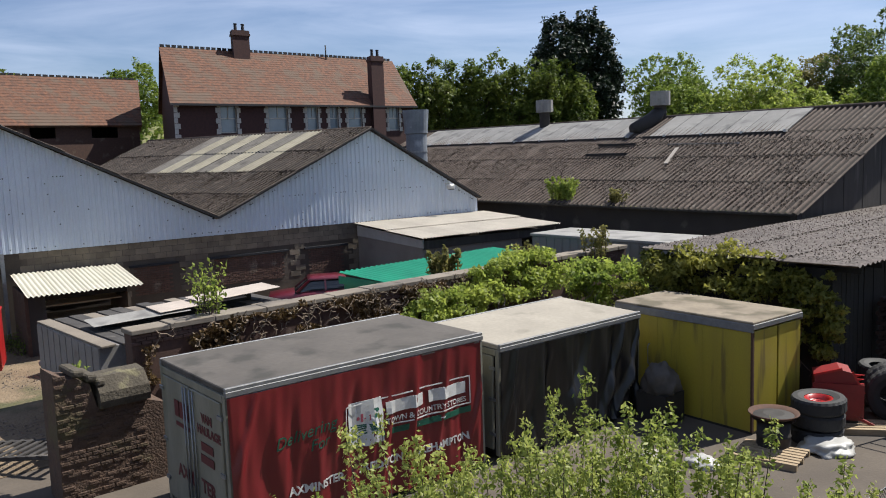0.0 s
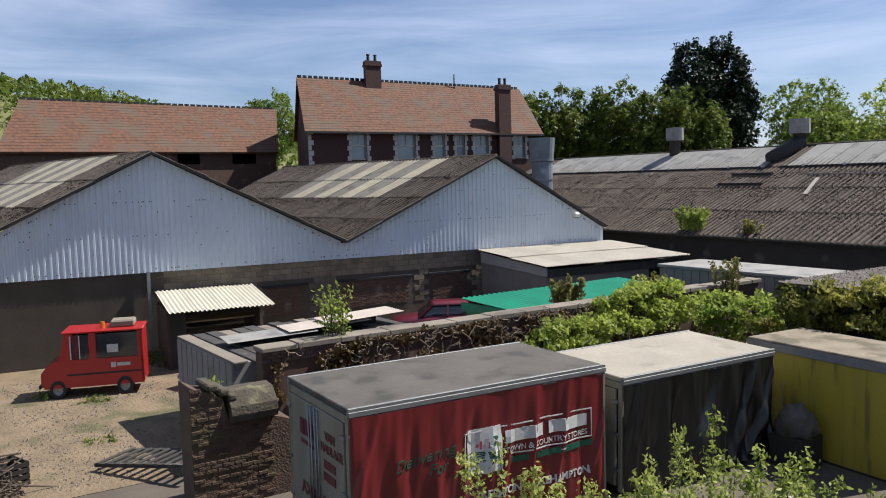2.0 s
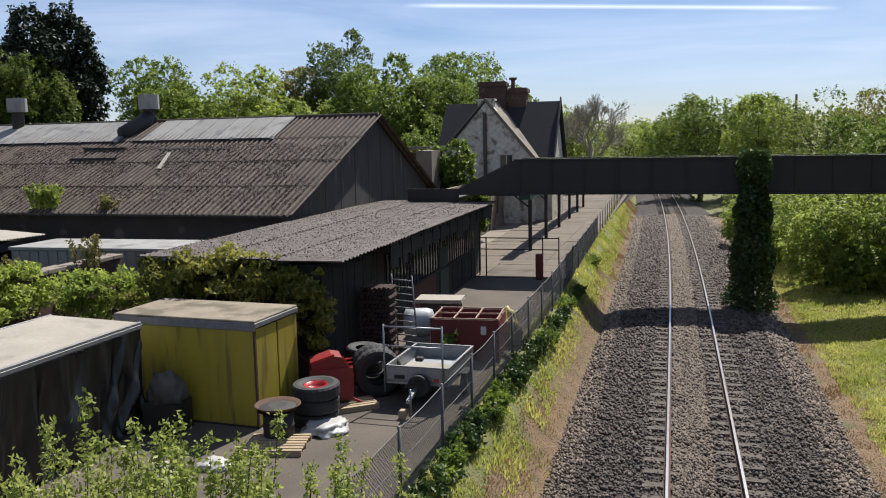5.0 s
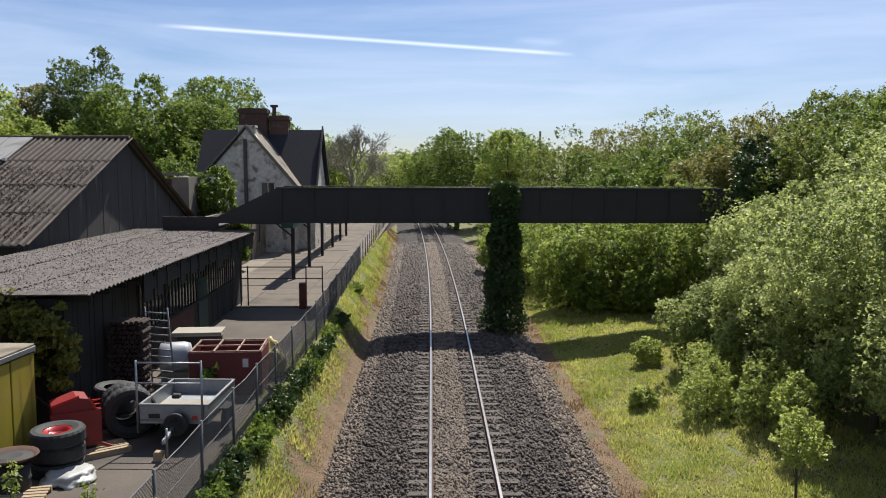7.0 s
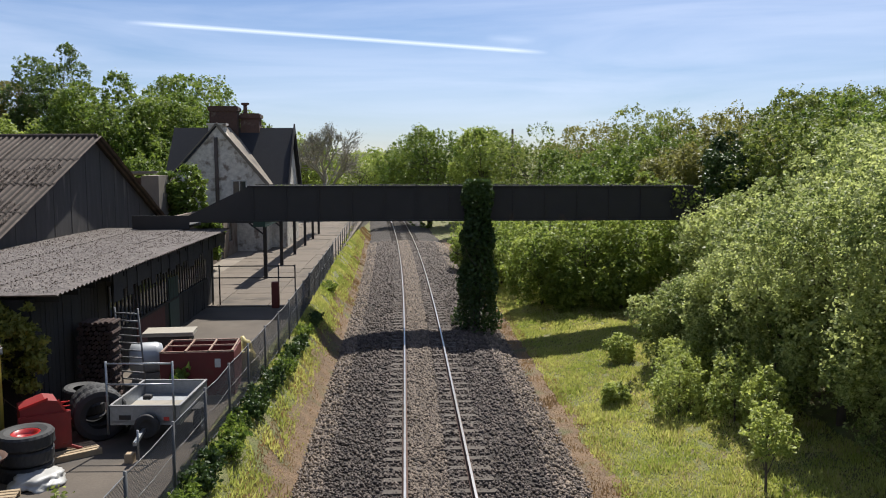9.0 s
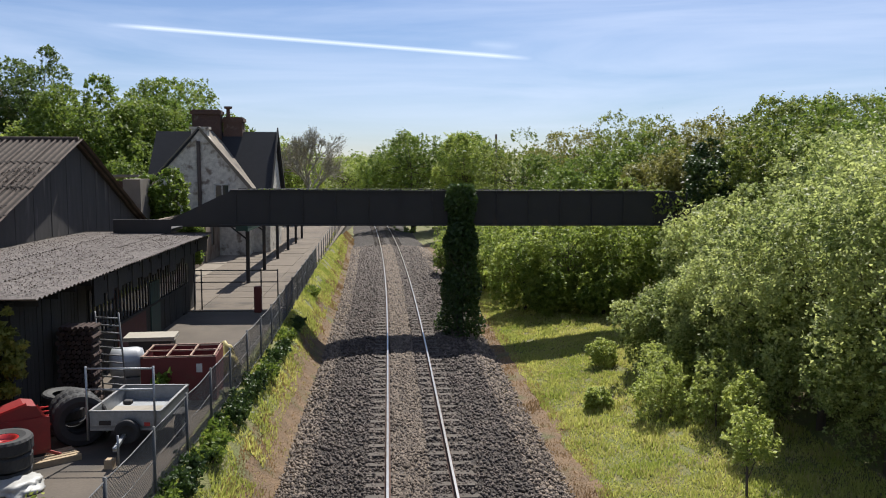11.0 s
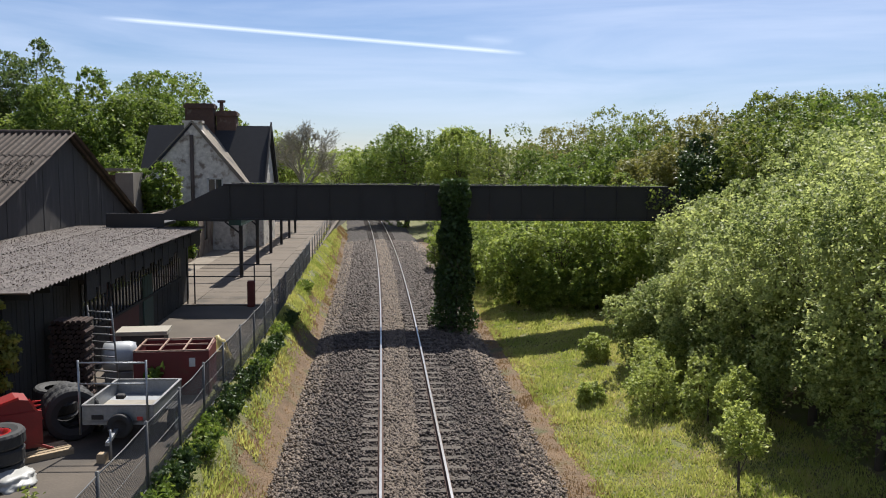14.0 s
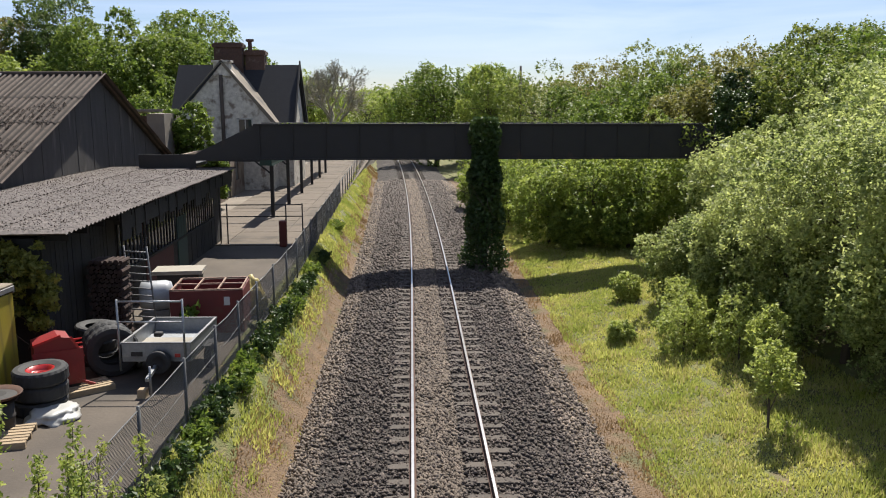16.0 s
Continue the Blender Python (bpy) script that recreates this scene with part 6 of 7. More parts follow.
# ---- chain-link fence ----
def fence():
    t = thing("chain_link_fence", "grey steel chain-link fence along the yard edge", "fence", kind="structure")
    ys = [8.0, 10.3, 12.7, 15.2, 17.5, 19.7, 21.9, 24.3] + [26.6 + 2.35 * k for k in range(30)]

    def fx(y):
        return -4.37 + 0.02 * (y - 12) if y < 28 else -4.05 - 0.012 * (y - 28)
    M_POST = material("fence_post_steel", (0.16, 0.165, 0.17), 0.6, 0.5, other=(0.1, 0.1, 0.1), scale=6)
    for y in ys:
        tube("post", [(fx(y), y, 0.55), (fx(y), y, 2.24)], 0.032, M_POST, t, 6)
    for y0, y1 in zip(ys, ys[1:]):
        sag = random.uniform(0.01, 0.05)
        for z in (2.18, 1.62, 0.98):
            tube("rail_wire", [(fx(y0), y0, z), ((fx(y0) + fx(y1)) / 2, (y0 + y1) / 2, z - sag), (fx(y1), y1, z)], 0.014 if z > 2 else 0.009, M_POST, t, 4)
        # woven wire: zig-zag wires in a plane
        if y0 < 50:
            cell = 0.075 if y0 < 22 else 0.13
            verts, faces = [], []
            H0, H1 = 0.93, 2.17
            L = y1 - y0
            n = int(L / cell)
            w = 0.0035 if y0 < 22 else 0.005
            for k in range(-int((H1 - H0) / cell), n):
                for s in (1, -1):
                    a0, a1 = k * cell, k * cell + (H1 - H0)
                    za, zb = (H0, H1) if s == 1 else (H1, H0)
                    lo, hi = max(a0, 0), min(a1, L)
                    if hi <= lo:
                        continue
                    z_lo = za + (zb - za) * (lo - a0) / (a1 - a0)
                    z_hi = za + (zb - za) * (hi - a0) / (a1 - a0)
                    i = len(verts)
                    f = lambda q: fx(y0) + (fx(y1) - fx(y0)) * q / L
                    verts += [(f(lo) - w, y0 + lo, z_lo), (f(lo) + w, y0 + lo, z_lo), (f(hi) + w, y0 + hi, z_hi), (f(hi) - w, y0 + hi, z_hi), (f(lo), y0 + lo, z_lo - w * 1.6), (f(lo), y0 + lo, z_lo + w * 1.6), (f(hi), y0 + hi, z_hi + w * 1.6), (f(hi), y0 + hi, z_hi - w * 1.6)]
                    faces += [(i, i + 1, i + 2, i + 3), (i + 4, i + 5, i + 6, i + 7)]
            tagged(pydata("wire_mesh", verts, faces, M_POST, t), kind="stuff")
    return t


fence()

# ---- platform furniture, canopy, station ----
def canopy():
    t = thing("platform_canopy", "dark timber platform canopy on slender posts", "canopy", (0, 0, 0))
    posts = [43.75, 49.5, 55.4, 61.2, 66.4, 71.0]
    G_ = material("faded_green_paint", (0.02, 0.07, 0.05), 0.6, other=(0.03, 0.05, 0.04), scale=2)
    for y in posts:
        box("post", -7.38, y - 0.09, 0.9, -7.2, y + 0.09, 3.9, M_STEELD, t)
        bar("bracket", (-7.29, y, 3.2), (-8.1, y, 3.85), 0.08, M_STEELD, t)
    box("fascia", -7.15, 42.5, 3.72, -7.05, 74, 4.05, G_, t)
    box("end_fascia", -7.65, 42.4, 3.75, -7.05, 42.5, 4.1, G_, t)
    for y in posts:
        bar("tie_beam", (-7.3, y, 3.9), (-11.5, y, 3.98), 0.1, M_STEELD, t, 0.14)
    part("roof", prism_bm([(-7.05, 4.05), (-7.65, 4.09), (-7.65, 4.15), (-7.0, 4.12)], 42.4, 74, "y"), M_SLATE, t)
    return t


canopy()


def station_block():
    t = thing("station_building", "weathered station building with boarded openings under the canopy", "station", (-11.5, 42.6, 0.9))
    M = material("flaking_station_wall", (0.3, 0.24, 0.18), 0.95, other=(0.2, 0.14, 0.1), scale=1.5, grain=20, third=(0.12, 0.07, 0.05), third_scale=0.8)
    y = 0.0
    k = 0
    while y < 31:
        box("wall_panel", -0.2, y, 0, 0, y + 1.6, 3.4, M, t)
        box("door" if k % 2 else "window", -0.2, y + 1.6, 0 if k % 2 else 0.9, -0.06, y + 2.7, 2.3, M_TIMBERD if k % 2 else M_GLASS, t)
        box("wall_panel", -0.2, y + 1.6, 2.3, -0.001, y + 2.7, 3.4, M, t)
        if not k % 2:
            box("wall_panel", -0.2, y + 1.6, 0, -0.001, y + 2.7, 0.9, M, t)
        y += 2.7
        k += 1
    box("end_wall", -3.0, -0.01, 0, -0.2, 0.2, 3.4, M, t)
    return t


station_block()

M_WHITEWALL = material("peeling_white_stone", (0.8, 0.74, 0.64), 0.95, other=(0.36, 0.32, 0.27), scale=3.5, grain=14, bump=0.6, depth=0.03, third=(0.17, 0.12, 0.09), third_scale=1.6, third_at=0.55)


def station_house():
    t = thing("station_house", "gabled stone station house with slate roofs and brick chimneys", "house", (0, 0, 0))
    # near gable wing
    y = 58.0
    part("wing_gable", prism_bm([(-16.2, 0.8), (-9.5, 0.8), (-9.5, 5.5), (-12.3, 9.2), (-13.2, 9.2), (-16.2, 5.6)], y, y + 0.4, "y"), M_WHITEWALL, t)
    box("wing_wall", -9.85, y + 0.4, 0.8, -9.5, 63, 5.5, M_WHITEWALL, t)
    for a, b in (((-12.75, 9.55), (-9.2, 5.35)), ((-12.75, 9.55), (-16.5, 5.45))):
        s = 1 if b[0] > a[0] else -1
        # right slope is slate too; concrete's pale colour paints the sun's sheen on it
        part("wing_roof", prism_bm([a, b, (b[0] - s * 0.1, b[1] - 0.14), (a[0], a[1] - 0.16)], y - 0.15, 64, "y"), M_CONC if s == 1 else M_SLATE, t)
        part("coping", prism_bm([(a[0], a[1] + 0.02), (b[0], b[1] + 0.02), (b[0], b[1] + 0.14), (a[0], a[1] + 0.14)], y - 0.2, y + 0.3, "y"), M_CONC, t)
    part("gable_chimney", box_bm([(-13.3, y - 0.1, 8.6, -12.2, y + 0.6, 9.5), (-13.4, y - 0.2, 9.5, -12.1, y + 0.7, 9.65)]), M_WHITEWALL, t)
    for x0, x1, z0, z1 in ((-11.85, -10.8, 4.5, 5.8), (-14.6, -13.75, 4.55, 5.85)):
        w = part("window", box_bm([(x0, y - 0.03, z0, x0 + 0.1, y + 0.1, z1), (x1 - 0.1, y - 0.03, z0, x1, y + 0.1, z1), (x0, y - 0.03, z1 - 0.1, x1, y + 0.1, z1), (x0 - 0.05, y - 0.08, z0 - 0.08, x1 + 0.05, y + 0.1, z0), ((x0 + x1) / 2 - 0.03, y - 0.02, z0, (x0 + x1) / 2 + 0.03, y + 0.1, z1)]), M_STONE, t)
        box("pane", x0 + 0.1, y - 0.012, z0, x1 - 0.1, y - 0.006, z1 - 0.1, M_GLASS, w)
    tube("drain_pipe", [(-12.8, y - 0.12, 0.8), (-12.82, y - 0.12, 8.7)], 0.13, M_BARK, t, 8)
    # main range across
    part("main_roof", prism_bm([(59.6, 5.2), (63.2, 9.55), (66.8, 5.2), (66.6, 5.05), (63.2, 9.35), (59.8, 5.05)], -17.0, -8.2, "x"), M_SLATE, t)
    part("main_gable", prism_bm([(60.0, 0.8), (66.4, 0.8), (66.4, 5.2), (63.2, 9.1), (60.0, 5.2)], -8.75, -8.4, "x"), M_WHITEWALL, t)
    box("main_wall", -17, 60.0, 0.8, -8.75, 60.3, 5.2, M_WHITEWALL, t)
    part("bargeboard", prism_bm([(59.5, 5.0), (63.2, 9.5), (66.9, 5.0), (66.9, 5.35), (63.2, 9.85), (59.5, 5.35)], -8.22, -8.12, "x"), M_STEELD, t)
    for x0, x1, zt, yy in ((-14.2, -12.2, 11.1, 62.8), (-12.1, -10.7, 10.6, 63.4)):
        c = part("chimney", box_bm([(x0, yy - 0.5, 7.5, x1, yy + 0.5, zt - 0.35), (x0 - 0.1, yy - 0.6, zt - 0.35, x1 + 0.1, yy + 0.6, zt - 0.1), (x0, yy - 0.5, zt - 0.1, x1, yy + 0.5, zt)]), M_BRICKD, t)
    pot = part("chimney_pot", lathe_bm([(0.0, 10.6), (0.16, 10.6), (0.14, 11.2), (0.3, 11.25), (0.3, 11.4), (0.1, 11.4)], 10), M_BRICKD, t)
    pot.location = (-11.8, 63.4, 0)
    return t


station_house()


def back_hut():
    t = thing("outbuilding", "small flat-roofed outbuilding with pale sheet roof", "outbuilding", (0, 0, 0))
    box("wall", -15.6, 45, 0.8, -13.9, 45.2, 6.2, M_BRICKD, t)
    box("wall", -13.9, 44.9, 0.8, -13.0, 48, 6.3, M_CONC, t)
    part("roof", prism_bm([(-15.8, 6.2), (-13.9, 6.45), (-13.9, 6.5), (-15.8, 6.28)], 44.7, 48.5, "y"), M_PALE, t)
    box("parapet", -15.8, 44.6, 6.42, -13.0, 44.7, 6.55, M_CONC, t)
    return t


back_hut()
b = part("bollard", box_bm([(-5.6, 34.85, 0.9, -5.3, 35.15, 2.0)], 0.03), material("rust_red_post", (0.16, 0.03, 0.02), 0.7))
tagged(b, "rusty red metal locker post on the platform", "post")


def gate_rails():
    t = thing("platform_gate", "thin tubular steel barrier across the platform", "barrier", (0, 35.6, 0.9))
    for x in (-8.2, -7.9, -5.4, -4.7):
        tube("upright", [(x, 0, 0), (x, 0, 1.75)], 0.03, M_STEELD, t, 6)
    for z in (1.2, 1.7):
        tube("cross_bar", [(-8.2, 0, z), (-4.7, 0, z)], 0.025, M_STEELD, t, 6)
    return t


gate_rails()


# ---- roof fittings ----
def roof_vent(at, label, s=1.0, elbow=False):
    t = thing("roof_vent", label, "vent", at, group="roof vents")
    part("stack_pipe", lathe_bm([(0.3 * s, -1.6), (0.3 * s, 0.35), (0.36 * s, 0.4)], 14), M_GREYBOARD, t, smooth=True)
    part("cowl", lathe_bm([(0.0, 1.15), (0.5 * s, 1.12), (0.5 * s, 0.42), (0.34 * s, 0.4), (0.34 * s, 0.5)], 14), M_LITEG, t)
    if elbow:
        tube("elbow", [(0, 0.1, 0.2), (-0.1, -0.5, -0.3), (-0.4, -1.6, -0.85)], [0.32, 0.4, 0.42], M_STEELD, t, 10)
    return t


roof_vent((-25.0, 36.4, 8.3), "grey metal roof vent with dark elbow duct", 1.0, True)
roof_vent((-33.2, 36.8, 8.4), "grey metal roof vent on the ridge", 1.0)


def tall_flue():
    t = thing("flue", "stained galvanised flue standing behind the gable", "flue", (-32.6, 26.6, 4.4))
    part("pipe", lathe_bm([(0.52, 0.0), (0.52, 3.3), (0.58, 3.35), (0.58, 3.5), (0.66, 4.5), (0.6, 4.5), (0.5, 3.6)], 20), M_FLUE, t, smooth=False)
    for z in (1.2, 2.4):
        part("band", lathe_bm([(0.525, z), (0.55, z), (0.55, z + 0.08), (0.525, z + 0.08)], 20), M_GALV, t)
    return t


M_FLUE = material("stained_galvanised", (0.28, 0.31, 0.35), 0.6, 0.4, other=(0.14, 0.16, 0.19), scale=1.6, grain=12, third=(0.42, 0.45, 0.48), third_scale=2.0, third_at=0.58)
tall_flue()


def wall_lamp():
    t = thing("security_lamp", "white security lamp on the gable cladding", "lamp", (-28.45, 24.9, 5.35), -6)
    box("bracket", -0.1, -0.05, 0.0, 0.25, 0.05, 0.06, M_PAINTW, t)
    part("housing", box_bm([(0.1, -0.14, -0.22, 0.42, 0.14, 0.0)], 0.05), M_PAINTW, t)
    box("lens", 0.2, -0.1, -0.24, 0.4, 0.1, -0.22, M_GLASS, t)
    return t


wall_lamp()


def roof_lights():
    """Grey sheeted roof lights in two runs near the ridge of the long shed."""
    for x0, x1 in ((-3.9, -11.3), (-12.3, -31.5)):
        t = thing("roof_light", "long grey sheeted roof light along the ridge", "roof light", (-13.56, 27.6, 0), -3.1, group="roof lights")
        top, low = Vector((0, 8.45, 8.2)), Vector((0, 6.05, 7.15))
        n = int(abs(x1 - x0) / 1.02)
        for k in range(n):
            xa, xb = x0 - k * 1.02, x0 - (k + 1) * 1.02 + 0.03
            bm = bmesh.new()
            vs = [bm.verts.new(c) for c in ((xa, top.y, top.z), (xb, top.y, top.z), (xb, low.y, low.z), (xa, low.y, low.z))]
            bm.faces.new(vs)
            ex = bmesh.ops.extrude_face_region(bm, geom=bm.faces[:])
            bmesh.ops.translate(bm, verts=[v for v in ex["geom"] if isinstance(v, bmesh.types.BMVert)], vec=(0, -0.01, -0.06))
            part("light_sheet", bm, M_LITEG, t)
        part("edge_flashing", box_bm([(x1, low.y - 0.06, low.z - 0.06, x0, low.y - 0.01, low.z + 0.03)]), M_STEELD, t)
        for k in range(0, n, 2):
            box("clip", x0 - k * 1.02 - 0.06, low.y - 0.08, low.z - 0.02, x0 - k * 1.02 + 0.06, low.y + 0.1, low.z + 0.09, M_PAINTW, t)


roof_lights()


def ladder_stack():
    t = thing("timber_ladder", "weathered timber slatted frame lying in the yard", "frame", (-18.2, 4.1, 0.95), 35)
    for y in (-0.5, 0.5):
        bar("side_rail", (-1.3, y, 0.1), (1.3, y, 0.35), 0.08, M_GREYBOARD, t)
    for k in range(10):
        bar("slat", (-1.2 + k * 0.26, -0.55, 0.15 + 0.024 * k), (-1.2 + k * 0.26, 0.55, 0.15 + 0.024 * k), 0.09, M_GREYBOARD, t, 0.03)
    return t


ladder_stack()

tagged(tube("telegraph_pole", [(10.27, 79.3, 2.5), (10.27, 79.3, 10.1)], [0.14, 0.1], M_BARK), "distant wooden telegraph pole above the scrub", "pole")


def far_bridge():
    t = thing("road_bridge", "small dark road bridge across the distant line", "bridge", (-3.5, 170, 0))
    box("abutment", -5.0, 0, -1, -3.2, 4, 3.4, M_BRICKD, t)
    box("abutment", 3.2, 0, -1, 5.0, 4, 3.4, M_BRICKD, t)
    box("girder", -5.0, -0.2, 3.4, 5.0, 0.0, 4.6, M_STEELD, t)
    box("deck", -5.0, 0.0, 3.4, 5.0, 4.0, 3.8, M_STEELD, t)
    return t


far_bridge()

# ---- trees and shrubs ----
def gz(x, y):
    return ground_z(x, y)


def stand(rows, mat, label, **kw):
    for n, (x, y, top, width) in enumerate(rows):
        z = gz(x, y)
        tree(x, y, z, top - z, width, mat, label, seed=int(abs(x) * 7 + abs(y) * 13) + n, **kw)


L_HEDGE = leaf_material("leaves_beech_hedge", (0.07, 0.12, 0.02), (0.2, 0.24, 0.04))
L_BANK = leaf_material("leaves_bank_scrub", (0.08, 0.13, 0.022), (0.32, 0.36, 0.07), 0.5)
L_BRONZE = leaf_material("leaves_bronze_scrub", (0.14, 0.16, 0.035), (0.36, 0.33, 0.085))
L_SAPLING = leaf_material("leaves_young_sapling", (0.24, 0.31, 0.06), (0.68, 0.72, 0.2), 0.55)
# behind the villa and the sheds
stand(((-58.8, 47.5, 14.5, 4.4), (-57.2, 50.2, 14.4, 4.6), (-55.6, 52.8, 14.8, 4.4), (-54.0, 55.4, 14.5, 4.6), (-52.6, 58.0, 14.4, 4.4), (-51.5, 60.8, 13.9, 4.6)), L_HEDGE,
      "tall dense green beech tree behind the villa", leaves=28000, size=0.16, crown_low=0.02, blobs=80, blob=0.34, sprig=0.13)
stand(((-54.7, 65.1, 20.2, 8.4),), L_DARK, "tall dark evergreen conifer above the roofs", leaves=64000, size=0.21, crown_low=0.03, blobs=70, blob=0.3, trunk=0.45, sprig=0.1)
stand(((-55.6, 83.1, 17.0, 9.0), (-62, 95, 15, 9), (-50.3, 76, 13.2, 7)), L_MID, "round green tree in the distance", leaves=22000, size=0.175, crown_low=0.08, blobs=26)
stand(((-40.5, 74.7, 14.6, 9.0), (-45.5, 77, 11.5, 7), (-36.0, 72, 11.0, 7.0), (-31, 70, 10.5, 7)), L_LIGHT, "pale spring-green tree behind the long shed", leaves=22000, size=0.165, crown_low=0.05, blobs=26)
stand(((-39.2, 84, 15.3, 6.5), (-47, 88, 12.5, 7)), L_OLIVE, "bronze-green tree among greener ones", leaves=21675, size=0.157, crown_low=0.08, blobs=22)
stand(((-34.1, 83.3, 18.2, 7.6),), L_ASH, "tall airy grey-green tree", leaves=24000, size=0.139, crown_low=0.2, blobs=24, blob=0.34, trunk=0.35)
stand(((-25.0, 71.2, 13.6, 8.5), (-20.8, 75, 12.6, 7.5), (-21.7, 84, 15.2, 9.5), (-26.5, 102, 16.6, 11.5), (-29, 78, 12.5, 7), (-17.5, 90, 12.5, 8), (-15.8, 78, 9.5, 5)), L_MID, "leafy green tree behind the station", leaves=27000, size=0.155, crown_low=0.06, blobs=26)
stand(((-112.2, 42.5, 20.6, 7.4),), L_MID, "lone round tree beyond the roofs", leaves=17340, size=0.2, crown_low=0.25, blobs=24)
stand(((-19.2, 66, 8.5, 6.0), (-17.6, 55, 7.0, 4.0), (-14.6, 43.9, 5.2, 1.6), (-12.4, 47.2, 6.9, 2.4), (-11.6, 47.5, 4.6, 2.2)), L_MID, "leafy shrub between the outbuilding and the station house", leaves=10200, size=0.14, crown_low=0.0, blobs=22, name="shrub", category="shrub")
# along the line beyond the bridge
stand(((-12.4, 108, 10.0, 9), (-7.8, 150, 9.0, 11), (-16, 120, 10.5, 9), (-4.0, 175, 9.5, 10)), L_LIGHT, "pale green tree beside the distant line", leaves=15895, size=0.166, crown_low=0.03, blobs=24)
stand(((1.6, 122, 10.8, 7.5), (2.9, 95.5, 11.5, 8.5), (10, 100, 11, 8), (-0.5, 140, 10.0, 7)), L_MID, "dense green tree close beside the line", leaves=26000, size=0.145, crown_low=0.03, blobs=24)
stand(((8.0, 84.6, 10.6, 6.4),), L_LIGHT, "light green tree with an open crown beside the line", leaves=24000, size=0.12, crown_low=0.1, blobs=22, blob=0.36)
BANK = ((11.8, 74, 9.2, 8), (16.7, 73, 10.3, 8.5), (14, 64, 8.3, 8), (20.2, 67, 11.0, 8.5), (22.6, 58, 10.8, 8.5), (18, 57, 8.8, 8), (24.5, 50, 10.8, 8), (20, 48, 8.6, 7.5), (24.5, 42.5, 10.3, 8), (20.0, 40.5, 9.0, 7.5), (27, 36, 10.5, 8), (21, 33.5, 8.9, 7.5), (30, 55, 12, 9), (17, 50, 7.6, 6.5), (13, 56, 6.4, 6))
for k, mat, what in ((0, L_BANK, "rounded green scrub tree on the railway bank"), (1, L_BRONZE, "bronze-tinted scrub tree on the railway bank"), (2, L_MID, "deep green scrub tree on the railway bank")):
    stand(BANK[k::3], mat, what, leaves=23000, size=0.108, crown_low=0.0, blobs=34, blob=0.36, ragged=0.7, sprig=0.13)
stand(((16.6, 41.5, 8.1, 2.6), (18.3, 46.5, 8.8, 2.8)), L_IVY, "dark ivy-covered tree on the bank", leaves=16000, size=0.0924, crown_low=0.0, blobs=30, blob=0.3)
stand(((7.9, 39.8, 2.0, 2.4), (10.3, 38.9, 2.4, 2.8), (7.0, 41.8, 3.7, 3.4), (9.0, 40.8, 4.5, 4.2), (11.4, 40.6, 4.7, 4.2), (13.2, 38.6, 4.6, 3.6), (8.2, 46.5, 4.6, 6), (11.6, 46.0, 5.2, 6), (5.9, 50, 3.4, 3.6), (14.5, 47, 5.8, 6), (4.9, 56, 3.0, 3.5), (8.0, 58, 4.8, 6), (6.5, 68, 5, 6)), L_LIGHT, "low spreading shrub beyond the footbridge", leaves=13000, size=0.085, crown_low=0.0, blobs=48, blob=0.36, name="shrub", category="shrub", trunk=0.08, ragged=0.7)
# thicket of scrub by the line
stand(((9.7, 27.6, 3.0, 3.0), (10.5, 25.6, 4.4, 3.2), (10.7, 23.0, 5.6, 3.4), (11.3, 20.6, 6.8, 3.8), (11.2, 17.4, 7.6, 3.6), (11.7, 14.2, 8.2, 4.2)), L_WILLOW, "tall grey-green willow scrub beside the line", leaves=38000, size=0.058, crown_low=0.0, blobs=60, blob=0.34, name="shrub", category="shrub", trunk=0.1, ragged=0.8, sprig=0.13)
stand(((13.3, 28.5, 6.2, 4.6), (14.2, 23.6, 7.8, 5), (15.0, 18.6, 9.2, 5.4), (13.2, 32.5, 5.4, 4.4), (17.0, 29.5, 8.4, 5.4), (16.5, 13, 9.8, 6)), L_WILLOW, "tall willow scrub filling the bank", leaves=26000, size=0.085, crown_low=0.0, blobs=56, blob=0.36, name="shrub", category="shrub", trunk=0.1, ragged=0.8, sprig=0.14)
stand(((7.8, 22.9, 1.35, 1.5), (8.5, 24.6, 1.7, 1.7), (8.9, 21.6, 1.9, 1.5), (7.7, 29.2, 0.75, 1.0), (6.4, 24.6, 0.25, 0.9)), L_SAPLING, "young light green shrub at the thicket edge", leaves=4200, size=0.05, crown_low=0.0, blobs=16, name="shrub", category="shrub", trunk=0.025, ragged=0.9, sprig=0.26)
stand(((7.75, 17.0, 1.95, 1.0), (8.7, 19.4, 2.1, 1.0)), L_SAPLING, "slender young tree with an open leafy crown", leaves=1900, size=0.058, crown_low=0.22, blobs=14, blob=0.35, trunk=0.03, ragged=0.9, sprig=0.26)


